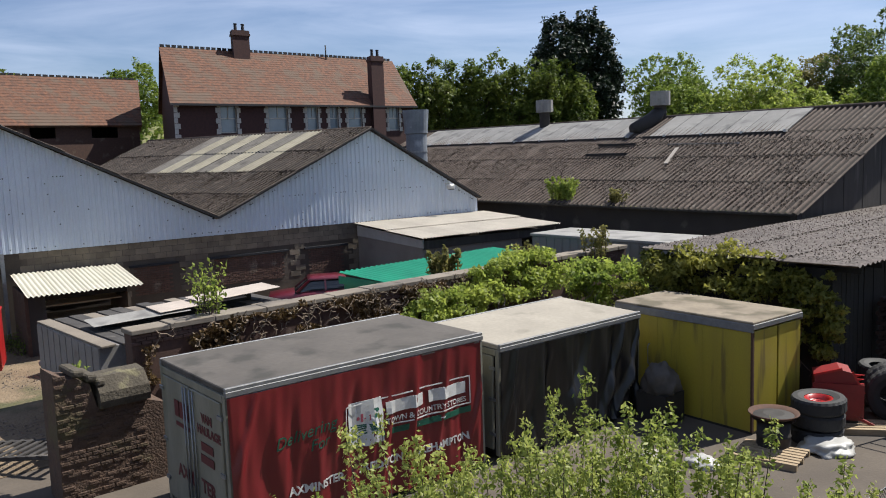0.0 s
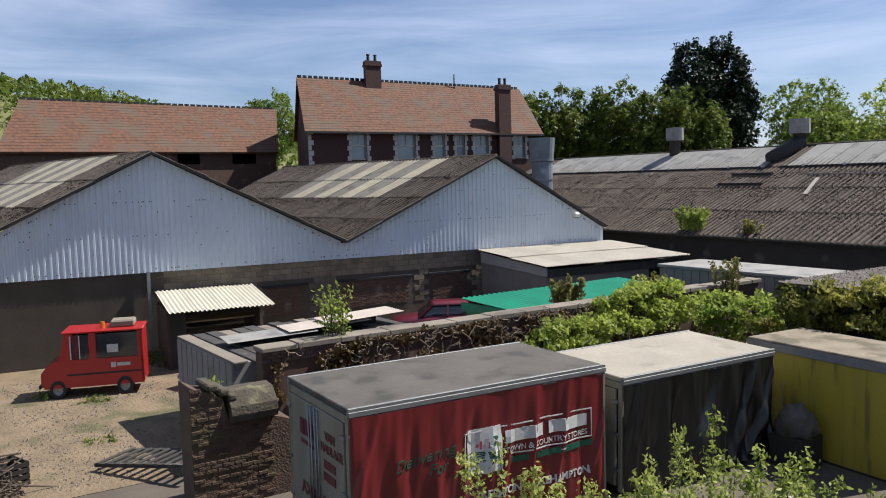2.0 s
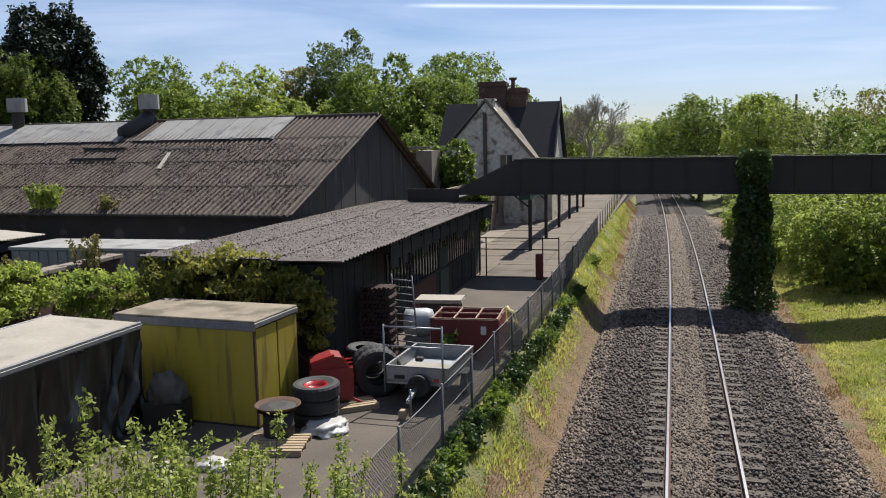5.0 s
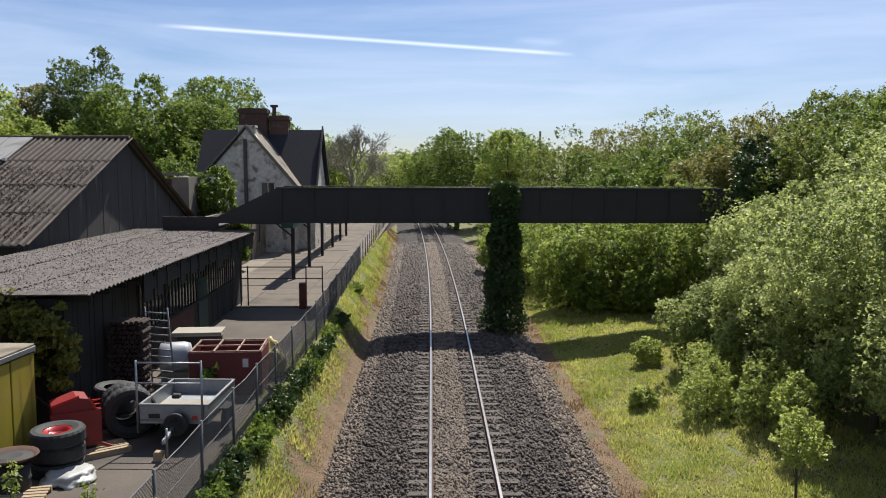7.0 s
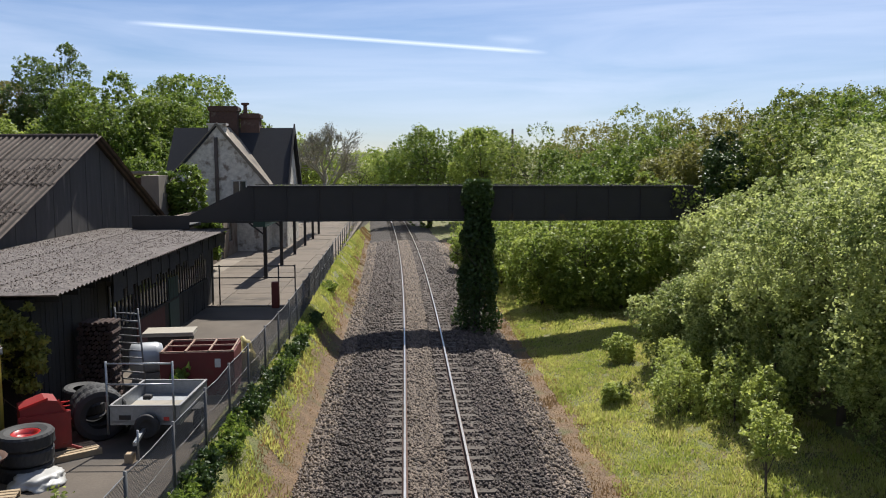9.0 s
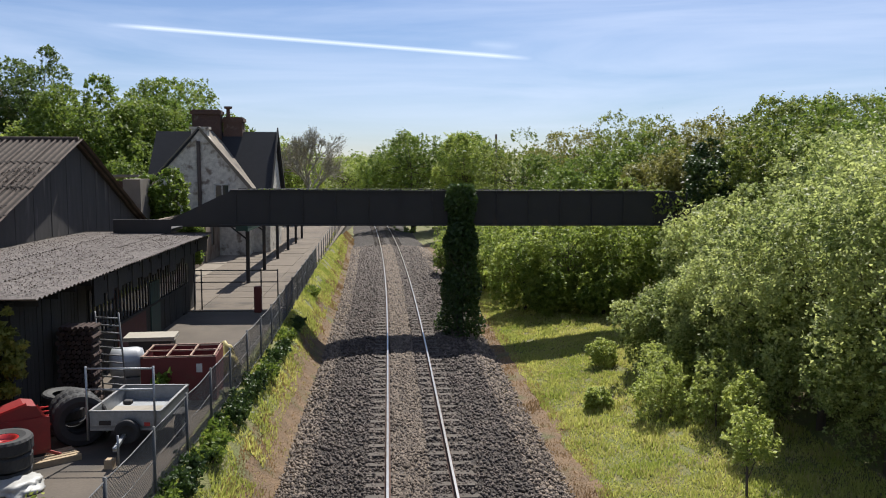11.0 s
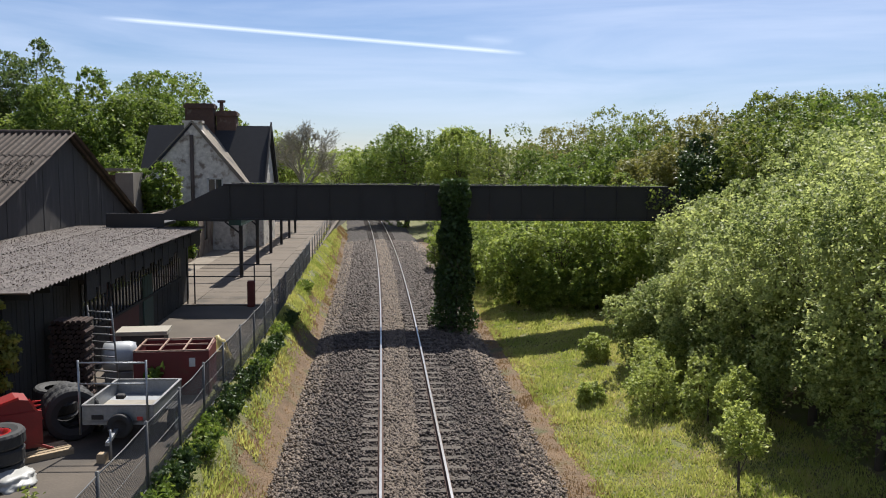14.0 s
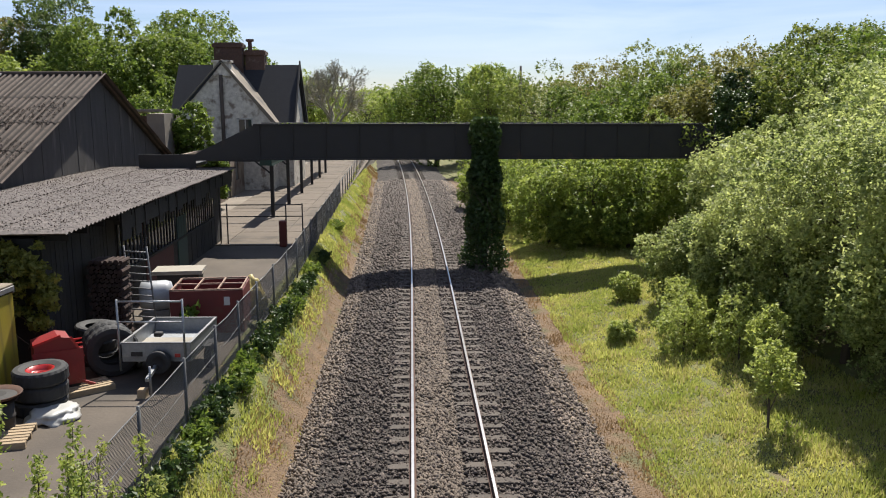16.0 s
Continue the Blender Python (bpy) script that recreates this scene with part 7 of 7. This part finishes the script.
def bare_tree():
    t = thing("tree", "tall nearly bare tree with fine twigs", "tree", (-9.0, 94.6, gz(-9.0, 94.6)))
    r = np.random.default_rng(44)
    bm = bmesh.new()
    tube_bm(bm, [(0, 0, -0.3), (0.1, 0, 2.5), (0, 0.1, 5)], [0.32, 0.25, 0.16], 7)
    tips = []

    def grow(p, d, length, rad, level):
        q = p + d * length
        tube_bm(bm, [p, p.lerp(q, 0.5) + Vector(r.normal(size=3)) * length * 0.05, q], [rad, rad * 0.8, rad * 0.55], 4 if level > 1 else 3, False)
        tips.append(q)
        if level:
            for _ in range(4 if level > 1 else 5):
                e = (d + Vector(r.normal(size=3)) * 0.42 + Vector((0, 0, 0.1))).normalized()
                grow(p.lerp(q, 0.5 + 0.5 * r.random()), e, length * (0.6 + 0.2 * r.random()), max(rad * 0.55, 0.022), level - 1)
    for k in range(8):
        a = k * 0.8
        grow(Vector((0, 0, 2.6 + 0.35 * k)), Vector((math.cos(a) * 0.7, math.sin(a) * 0.7, 0.85)).normalized(), 2.7, 0.12, 4)
    part("trunk", bm, material("pale_bare_bark", (0.45, 0.42, 0.34), 0.9, other=(0.33, 0.3, 0.24), scale=5), t)
    pts = np.array([list(q) for q in tips])
    pts = pts[::3] + r.normal(size=(len(pts[::3]), 3)) * 0.2
    leaf_mesh("crown", pts, 0.09, L_OLIVE, t, seed=9)
    return t


bare_tree()


def woodland():
    r = np.random.default_rng(5)
    pts = []
    n = 0
    while n < 16000:
        a = r.uniform(-1.9, 0.75)
        d = r.uniform(190, 720) if a > -0.25 else r.uniform(140, 620)
        x, y = math.sin(a) * d, math.cos(a) * d
        if abs(x - curve(y)) < 9 and y < 260:
            continue
        if noise.noise(Vector((x * 0.012, y * 0.012, 7))) < -0.05:
            continue
        z = gz(x, y)
        h = r.uniform(5, 9)
        c = np.array([x, y, z + h * 0.5])
        q = r.normal(size=(9, 3))
        q /= np.linalg.norm(q, axis=1)[:, None]
        q[:, 2] = np.abs(q[:, 2]) * 1.2 - 0.5
        pts.append(c + q * np.array([3.2, 3.2, h * 0.5]))
        n += 9
    for k in range(700):
        x, y = -365 + r.normal() * 70, 45 + r.normal() * 75
        h = r.uniform(5, 9)
        q = r.normal(size=(30, 3))
        q /= np.linalg.norm(q, axis=1)[:, None]
        q[:, 2] = np.abs(q[:, 2]) * 1.2 - 0.4
        pts.append(np.array([x, y, gz(x, y) + h * 0.5]) + q * np.array([3.4, 3.4, h * 0.5]))
    ob = leaf_mesh("far_woodland", np.concatenate(pts), 1.25, L_HEDGE, long=1.2, seed=3)
    return tagged(ob, "distant green woodland on low hills", "woodland", kind="stuff")


woodland()


# ---- ivy and brambles ----
L_IVYOLD = leaf_material("leaves_old_ivy", (0.09, 0.11, 0.02), (0.42, 0.4, 0.08), 0.48)


def ivy_thing(name, label, category, pts, size, mat, seed, stems=None, stem_mat=None):
    t = thing(name, label, category, (0, 0, 0))
    leaf_mesh("foliage", pts, size, mat, t, seed=seed, long=1.2)
    if stems:
        bm = bmesh.new()
        for s in stems:
            tube_bm(bm, s, [0.011] * (len(s) - 1) + [0.004], 4, False)
        tagged(part("stem_growth", bm, stem_mat or M_BARK, t), kind="stuff")
    return t


def trailing(r, n, lo, hi, step):
    """Stems that wander upwards inside a box."""
    out = []
    for _ in range(n):
        p = lo + (np.array(hi) - lo) * r.random(3) * np.array([1, 1, 0.3])
        line = [tuple(p)]
        for _ in range(8):
            p = p + np.array([r.normal() * step * 0.5, r.normal() * step * 0.5, step * r.uniform(0.4, 1.1)])
            line.append(tuple(p))
        out.append(line)
    return out


def scatter(r, n, lo, hi, keep=None):
    p = lo + (np.array(hi) - lo) * r.random((n, 3))
    return p if keep is None else p[[keep(*q) for q in p]]


r0 = np.random.default_rng(21)
lo = np.array
# pier of the footbridge wrapped in ivy
a_ = r0.random(14000) * 2 * math.pi
h_ = r0.random(14000) ** 0.8
rad_ = (0.62 + 0.25 * np.sin(h_ * 23) * 0.4 + 0.5 * (1 - h_) ** 2) * (0.55 + 0.5 * r0.random(14000))
pier_pts = np.stack([3.15 + np.cos(a_) * rad_ * 0.95, 36.0 + np.sin(a_) * rad_ * 1.2 - 0.1, -0.3 + h_ * 6.55], 1)
ivy_thing("ivy", "dense dark ivy wrapped round the bridge pier", "ivy", pier_pts, 0.11, L_IVY, 3, trailing(r0, 24, lo((2.8, 35.4, -0.3)), (3.5, 36.6, 5.5), 0.45))
cap = scatter(r0, 1500, lo((11.6, 35.5, 5.0)), (13.9, 38.2, 6.3), lambda x, y, z: z < 6.1 - 0.35 * (x - 11.6) + 0.3 * noise.noise(Vector((x * 2, y, z))))
ivy_thing("ivy", "ivy creeping over the far end of the footbridge", "ivy", cap, 0.13, L_BANK, 4, trailing(r0, 10, lo((11.8, 35.6, 4.6)), (13.6, 37.8, 5.8), 0.1))
top_moss = scatter(r0, 500, lo((-6.0, 35.9, 5.98)), (12.4, 36.15, 6.04))
ivy_thing("moss", "thin green growth along the footbridge rail", "moss", top_moss, 0.05, L_MID, 14)
# leafy shrub on the wall behind the lorry bodies
bush = np.concatenate([clumps(r0, c, s, 60, n, 0.3, -0.9, 0.4)[0] for c, s, n in (((-16.9, 17.4, 3.0), (0.7, 2.2, 0.85), 11000), ((-16.5, 14.4, 2.7), (0.5, 1.5, 0.6), 5000), ((-15.0, 19.2, 2.9), (1.3, 1.0, 0.8), 7000))])
ivy_thing("wall_shrub", "bright green leafy shrub growing over the wall", "shrub", bush, 0.09, L_LIGHT, 6, trailing(r0, 40, lo((-17.1, 13.4, 2.0)), (-14.4, 19.6, 3.4), 0.12))
shed_ivy = np.concatenate([clumps(r0, c, s, 60, n, 0.3, -0.9, 0.4)[0] for c, s, n in (((-11.2, 18.55, 3.6), (2.4, 0.5, 0.65), 9000), ((-8.7, 18.5, 2.9), (0.7, 0.35, 1.1), 4000), ((-12.6, 18.6, 2.6), (1.5, 0.5, 1.3), 4000))])
ivy_thing("ivy", "thick ivy hanging over the end of the low shed", "ivy", shed_ivy, 0.09, L_IVYOLD, 7, trailing(r0, 40, lo((-13.2, 18.3, 1.2)), (-8.3, 18.7, 4.0), 0.22))
wall_ivy = scatter(r0, 22000, lo((-17.25, 6.3, 2.3)), (-16.78, 16.5, 3.5), lambda x, y, z: noise.noise(Vector((y * 0.9, z * 1.2, 2))) + 0.06 * (y - 9) > 0.02 and z < 3.42 + 0.15 * noise.noise(Vector((y * 2, 0, 1))))
stems = []
for k in range(150):
    y = 6.3 + 9.7 * r0.random() ** 0.5
    p = np.array([-16.93 + r0.uniform(0, 0.15), y, r0.uniform(2.9, 3.55)])
    s = [tuple(p)]
    for j in range(9):
        p = p + np.array([r0.uniform(-0.03, 0.05), r0.uniform(-0.12, 0.12), r0.uniform(-0.12, 0.06)])
        s.append(tuple(p))
    stems.append(s)
M_STEM = material("dead_ivy_stem", (0.26, 0.2, 0.14), 0.9, other=(0.14, 0.1, 0.07), scale=8)
L_DEAD = leaf_material("dead_ivy_leaves", (0.07, 0.04, 0.018), (0.13, 0.085, 0.03), 0.2)
ivy_thing("dead_ivy", "tangled dead brown ivy stems over the wall", "ivy", wall_ivy, 0.075, L_DEAD, 8, stems, M_STEM)


def tuft(name, label, at, spread, height, n, leaves, size, mat, seed, category="weed", lean=0.25):
    """Upright shoots from one root, each set with leaves."""
    r = np.random.default_rng(seed)
    t = thing(name, label, category, at)
    bm, pts = bmesh.new(), []
    for k in range(n):
        d = r.normal(size=2) * lean
        h = height * r.uniform(0.5, 1.0)
        b = np.array([r.uniform(-1, 1) * spread[0], r.uniform(-1, 1) * spread[1], -0.05])
        top = b + np.array([d[0] * h, d[1] * h, h])
        mid = (b + top) / 2 + np.array([d[0], d[1], 0]) * -0.15 * h
        tube_bm(bm, [b, mid, top], [0.012 + 0.004 * height, 0.01, 0.004], 4, False)
        m = leaves // n
        f = r.random(m) ** 0.7
        q = np.where(f[:, None] < 0.5, b + (mid - b) * f[:, None] * 2, mid + (top - mid) * (f[:, None] - 0.5) * 2)
        pts.append(q + r.normal(size=(m, 3)) * (0.05 + 0.05 * height * (1.05 - f))[:, None] * 0.8)
    tagged(part("stem_growth", bm, M_BARK, t), kind="stuff")
    leaf_mesh("foliage", np.concatenate(pts), size, mat, t, seed=seed + 1, long=1.9)
    return t


tuft("sapling", "young green sapling rooted in the wall coping", (-17.4, 8.0, 3.5), (0.12, 0.3), 1.25, 12, 420, 0.055, L_LIGHT, 31)
tuft("shrub", "small olive bush behind the wall", (-19.2, 16.6, 2.9), (0.3, 0.5), 1.2, 12, 1500, 0.08, L_OLIVE, 32, "shrub")
tuft("weed", "dry weeds on top of the wall", (-17.3, 18.2, 3.5), (0.1, 0.6), 0.7, 10, 350, 0.06, L_OLIVE, 33)
tuft("weed", "weeds growing above the leafy wall shrub", (-17.1, 21.2, 3.3), (0.2, 0.5), 1.3, 9, 500, 0.07, L_OLIVE, 34)
tuft("weed", "green weed on the broken pier", (-16.2, 4.75, 2.8), (0.1, 0.1), 0.45, 8, 300, 0.05, L_LIGHT, 35)
tuft("roof_weed", "yellow-green bush sprouting from the shed gutter", (-24.6, 28.3, 4.5), (0.5, 0.15), 1.15, 22, 2200, 0.08, L_LIGHT, 36, lean=0.35)
tuft("roof_weed", "small weed sprouting from the shed gutter", (-21.5, 28.1, 4.5), (0.3, 0.1), 0.6, 10, 500, 0.07, L_OLIVE, 37, lean=0.4)
tuft("weed", "leafy weed beside the red bin", (-5.75, 21.3, 0.9), (0.25, 0.2), 1.0, 8, 260, 0.13, L_MID, 38)
for k, (x, y, h) in enumerate(((-4.0, 19.0, 0.6), (-3.9, 21.5, 1.0), (-3.8, 23.4, 1.1), (-3.7, 25.2, 1.0), (-3.75, 28.6, 0.8), (-4.1, 16.6, 0.6), (-4.0, 14.3, 0.9), (-4.0, 13.0, 0.9), (-4.0, 15.5, 0.8), (-3.9, 17.8, 0.9), (-3.9, 20.2, 0.9), (-3.8, 26.9, 0.9), (-3.8, 30.4, 0.8), (-4.0, 11.4, 1.0), (-3.7, 33.5, 0.7), (-3.8, 42, 0.8))):
    tuft("bramble", "dark green bramble clump at the fence foot", (x, y, gz(x, y)), (0.25, 0.8), h * 0.5, 22, 1300, 0.055, L_MID if k % 3 == 0 else L_IVY, 50 + k, "bramble", 0.4)


def front_shrub():
    """The tall shrub below the camera: many upright leafy shoots in a row."""
    r = np.random.default_rng(12)
    t = thing("shrub", "tall bright green leafy shrub with upright shoots", "shrub", (-4.2, 5.3, 0.9))
    bm, pts = bmesh.new(), []
    a, b = np.array([-6.1, 3.5]), np.array([-2.45, 6.65])
    tops = ((0.0, 3.9), (0.1, 4.1), (0.22, 4.75), (0.3, 4.3), (0.42, 4.85), (0.55, 4.55), (0.66, 5.05), (0.72, 4.6), (0.8, 4.75), (0.88, 4.1), (1.0, 4.25))
    for k in range(170):
        s = r.random()
        p = a + (b - a) * s + r.normal(size=2) * 0.42
        zt = np.interp(s, [q[0] for q in tops], [q[1] for q in tops]) - abs(r.normal()) * 0.5 + (0.25 if k % 5 == 0 else -0.05)
        foot = np.array([p[0] * 0.75 + 0.25 * -4.2 + 4.2, p[1] * 0.75 + 0.25 * 5.3 - 5.3, 0.0])
        top = np.array([p[0] + 4.2 + r.normal() * 0.1, p[1] - 5.3 + r.normal() * 0.1, zt - 0.9])
        mid = (foot + top) / 2 + np.append(r.normal(size=2) * 0.12, 0)
        tube_bm(bm, [foot, mid, top], [0.018, 0.012, 0.003], 4, False)
        m = 430
        f = 1 - r.random(m) ** 1.3 * 0.75
        q = np.where(f[:, None] < 0.5, foot + (mid - foot) * f[:, None] * 2, mid + (top - mid) * (f[:, None] - 0.5) * 2)
        pts.append(q + r.normal(size=(m, 3)) * (0.03 + 0.15 * (1 - f))[:, None])
    tagged(part("stem_growth", bm, M_BARK, t), kind="stuff")
    leaf_mesh("foliage", np.concatenate(pts), 0.026, L_FRONT, t, seed=77, long=2.0)
    return t


L_FRONT = leaf_material("leaves_fresh_shoots", (0.17, 0.24, 0.03), (0.56, 0.58, 0.17), 0.5)
front_shrub()


# ---- grass and stones ----
def blades(name, label, n, region, height, mat, seed, keep=None):
    r = np.random.default_rng(seed)
    x = region[0] + (region[1] - region[0]) * r.random(n)
    y = region[2] + (region[3] - region[2]) * r.random(n) ** 1.5
    ok = np.array([keep is None or keep(a, b) for a, b in zip(x, y)])
    x, y = x[ok], y[ok]
    x = x + np.array([curve(b) for b in y])
    n = len(x)
    z = np.array([gz(a, b) for a, b in zip(x, y)])
    h = height * (0.4 + 0.9 * r.random(n)) * np.array([0.6 + 0.8 * abs(noise.noise(Vector((a * 0.8, b * 0.8, 2)))) * 2 for a, b in zip(x, y)])
    ang, w = r.random(n) * 6.283, 0.012 + 0.0006 * y
    lean = r.normal(size=(n, 2)) * 0.35
    v = np.empty((n, 3, 3))
    v[:, 0] = np.stack([x - np.cos(ang) * w, y - np.sin(ang) * w, z - 0.02], 1)
    v[:, 1] = np.stack([x + np.cos(ang) * w, y + np.sin(ang) * w, z - 0.02], 1)
    v[:, 2] = np.stack([x + lean[:, 0] * h, y + lean[:, 1] * h, z + h], 1)
    me = bpy.data.meshes.new(name)
    me.vertices.add(n * 3)
    me.vertices.foreach_set("co", v.reshape(-1))
    me.loops.add(n * 3)
    me.loops.foreach_set("vertex_index", np.arange(n * 3, dtype=np.int32))
    me.polygons.add(n)
    me.polygons.foreach_set("loop_start", (np.arange(n) * 3).astype(np.int32))
    me.update(calc_edges=True)
    return tagged(finish(name, me, mat), label, "grass", kind="stuff")


L_HAY = leaf_material("straw_grass_blades", (0.42, 0.38, 0.14), (0.66, 0.56, 0.26), 0.45)


def patch(level, s=0.45, seed=3.0):
    return lambda x, y: noise.noise(Vector((x * s, y * s * 0.6, seed))) > level


blades("grass", "rough green trackside grass", 170000, (4.8, 11, 8, 60), 0.1, L_GRASS, 1, patch(-0.5, 1.9))
blades("grass", "rough green grass on the verge under the fence", 40000, (-4.3, -3.0, 7, 80), 0.12, L_GRASS, 2, patch(-0.2, 1.7))
blades("grass", "thin green tufts on the bare earth", 9000, (-3.2, -2.3, 7, 60), 0.07, L_GRASS, 6, patch(0.05, 1.3, 9.0))
blades("dry_grass", "straw-coloured dead grass among the green", 30000, (4.9, 11, 8, 55), 0.12, L_HAY, 7, patch(-0.05, 1.2, 12.0))
blades("dry_grass", "orange-brown dead grass beside the ballast", 26000, (3.7, 5.2, 8, 60), 0.08, L_DRY, 3, patch(-0.4, 0.7, 8.0))
blades("dry_grass", "orange-brown dead grass along the verge", 32000, (-3.5, -2.05, 7, 90), 0.08, L_DRY, 4, patch(-0.4, 0.6, 5.0))


def ballast_stones(n, lo_x, hi_x, mat, label, seed, lift=0.0):
    r = np.random.default_rng(seed)
    x = lo_x + (hi_x - lo_x) * r.random(n)
    y = 10.5 + 65 * r.random(n) ** 1.9
    prof = np.interp(x, [-2.75, -2.2, -0.9, 0.1, 0.75, 1.4, 2.3, 3.5, 4.35], [-0.58, -0.35, -0.19, -0.2, -0.155, -0.2, -0.19, -0.29, -0.6])
    s = (0.018 + 0.04 * r.random(n) ** 1.5)[:, None] * (0.8 + y / 45)[:, None]
    c = np.stack([x + np.array([curve(b) for b in y]), y, prof + lift - 0.015 + 0.05 * r.random(n)], 1)
    octa = np.array([(1, 0, 0), (-1, 0, 0), (0, 1, 0), (0, -1, 0), (0, 0, 1), (0, 0, -1)], float)
    v = c[:, None] + octa[None] * s[:, None] * (0.6 + 0.7 * r.random((n, 6, 1))) + r.normal(size=(n, 6, 3)) * 0.007
    f = np.array([(0, 2, 4), (2, 1, 4), (1, 3, 4), (3, 0, 4), (2, 0, 5), (1, 2, 5), (3, 1, 5), (0, 3, 5)])
    idx = (np.arange(n) * 6)[:, None, None] + f[None]
    me = bpy.data.meshes.new("ballast_stones")
    me.vertices.add(n * 6)
    me.vertices.foreach_set("co", v.reshape(-1))
    me.loops.add(n * 24)
    me.loops.foreach_set("vertex_index", idx.reshape(-1).astype(np.int32))
    me.polygons.add(n * 8)
    me.polygons.foreach_set("loop_start", (np.arange(n * 8) * 3).astype(np.int32))
    me.update(calc_edges=True)
    return tagged(finish("ballast_stones", me, mat), label, "stones", kind="stuff")


ballast_stones(64000, -2.75, 4.35, M_STONES, "loose dark grey and brown ballast stones", 8)
ballast_stones(7000, -2.75, -1.9, M_STONETAN, "dusty tan stones along the ballast edge", 10, 0.02)
ballast_stones(7000, 3.3, 4.35, M_STONETAN, "dusty tan stones along the ballast edge", 11, 0.02)
ballast_stones(19000, 0.08, 0.95, M_STONETAN, "dusty tan ballast stones between the rails", 9, 0.022)


# ---- moss and dirt on the old roofs ----
L_MOSS = leaf_material("roof_moss", (0.03, 0.022, 0.016), (0.15, 0.115, 0.088), 0.02, 0.95)


def roof_moss(label, n, corner, along, down, size, seed, level=-0.1, first=0.0):
    """Small clumps of moss lying on a roof slope."""
    r = np.random.default_rng(seed)
    corner, along, down = (np.array(v, float) for v in (corner, along, down))
    nrm = np.cross(along, down)
    nrm = nrm / np.linalg.norm(nrm) * (1 if nrm[2] > 0 else -1)
    p = corner + along * r.random((n, 1)) + down * (first + (1 - first) * r.random((n, 1))) + nrm * (0.05 + 0.05 * r.random((n, 1)))
    p = p[[noise.noise(Vector(q) * 0.7) > level for q in p]]
    return tagged(leaf_mesh("roof_moss", p, size, L_MOSS, long=1.1, seed=seed), label, "moss", kind="stuff")


def shop(y, z, back=0.0):
    """A place on the workshop's roof, from along its front and back along its slant."""
    m = pose(-31.16, 2.87, 0, 0, 0, -6.2)
    return np.array(m @ Vector((0.1 - 0.96 * back, y - 0.279 * back, z)))


for ya, za, yb, zb, k in ((18.43, 7.9, 11.54, 4.62, 1), (4.4, 8.2, -2.7, 4.6, 2)):
    o = shop(ya, za)
    roof_moss("brown moss clumps over the workshop roof", 34000, o, shop(ya, za, 17.0) - o, shop(yb, zb) - o, 0.07, 60 + k, -0.4, 0.5)
    roof_moss("brown moss clumps along the verge of the workshop roof", 5000, o, shop(ya, za, 2.4) - o, shop(yb, zb) - o, 0.07, 65 + k, -0.4)
    o = shop(ya, za, 11.8)
    roof_moss("brown moss clumps at the back of the workshop roof", 9000, o, shop(ya, za, 17.0) - o, shop(yb, zb, 11.8) - o, 0.07, 68 + k, -0.4)
m_ = pose(-13.56, 27.6, 0, 0, 0, -3.1)
o = np.array(m_ @ Vector((0.1, 8.3, 8.05)))
roof_moss("brown lichen and moss over the long shed roof", 30000, o, np.array(m_ @ Vector((-31, 8.3, 8.05))) - o, np.array(m_ @ Vector((0.1, -0.1, 4.38))) - o, 0.05, 63, -0.3, 0.32)
roof_moss("grey moss clumps over the low shed roof", 7000, (-13.2, 18.6, 4.12), (5.4, 0, -0.05), (0, 18.0, 0), 0.03, 64, -0.6)


# ---- gravel and weeds on the sandy yard ----
def yard_gravel(n, seed):
    r = np.random.default_rng(seed)
    c = np.stack([-29.5 + 11.5 * r.random(n), -1.0 + 10.0 * r.random(n), np.full(n, YARD + 0.018)], 1)
    keep = np.array([noise.noise(Vector((q[0] * 0.5, q[1] * 0.5, 4.0))) > -0.15 for q in c])
    c = c[keep]
    n = len(c)
    s = (0.012 + 0.03 * r.random(n) ** 2)[:, None, None]
    octa = np.array([(1, 0, 0), (-1, 0, 0), (0, 1, 0), (0, -1, 0), (0, 0, 0.8), (0, 0, -0.4)], float)
    v = c[:, None] + octa[None] * s * (0.6 + 0.8 * r.random((n, 6, 1)))
    f = np.array([(0, 2, 4), (2, 1, 4), (1, 3, 4), (3, 0, 4), (2, 0, 5), (1, 2, 5), (3, 1, 5), (0, 3, 5)])
    faces = ((np.arange(n) * 6)[:, None, None] + f[None]).reshape(-1, 3)
    ob = pydata("gravel", v.reshape(-1, 3).tolist(), faces.tolist(), M_STONETAN)
    return tagged(ob, "loose pale gravel scattered over the sandy yard", "gravel", kind="stuff")


yard_gravel(9000, 41)
for k, (x, y, h) in enumerate(((-26.6, 3.0, 0.3), (-25.4, 4.0, 0.2), (-29.6, 6.6, 0.8), (-28.6, 7.0, 0.6), (-21.2, 3.4, 0.14))):
    tuft("weed", "small green weed in the sandy yard", (x, y, YARD), (0.3, 0.35), h, 16, 300, 0.04, L_MID, 80 + k, lean=0.45)
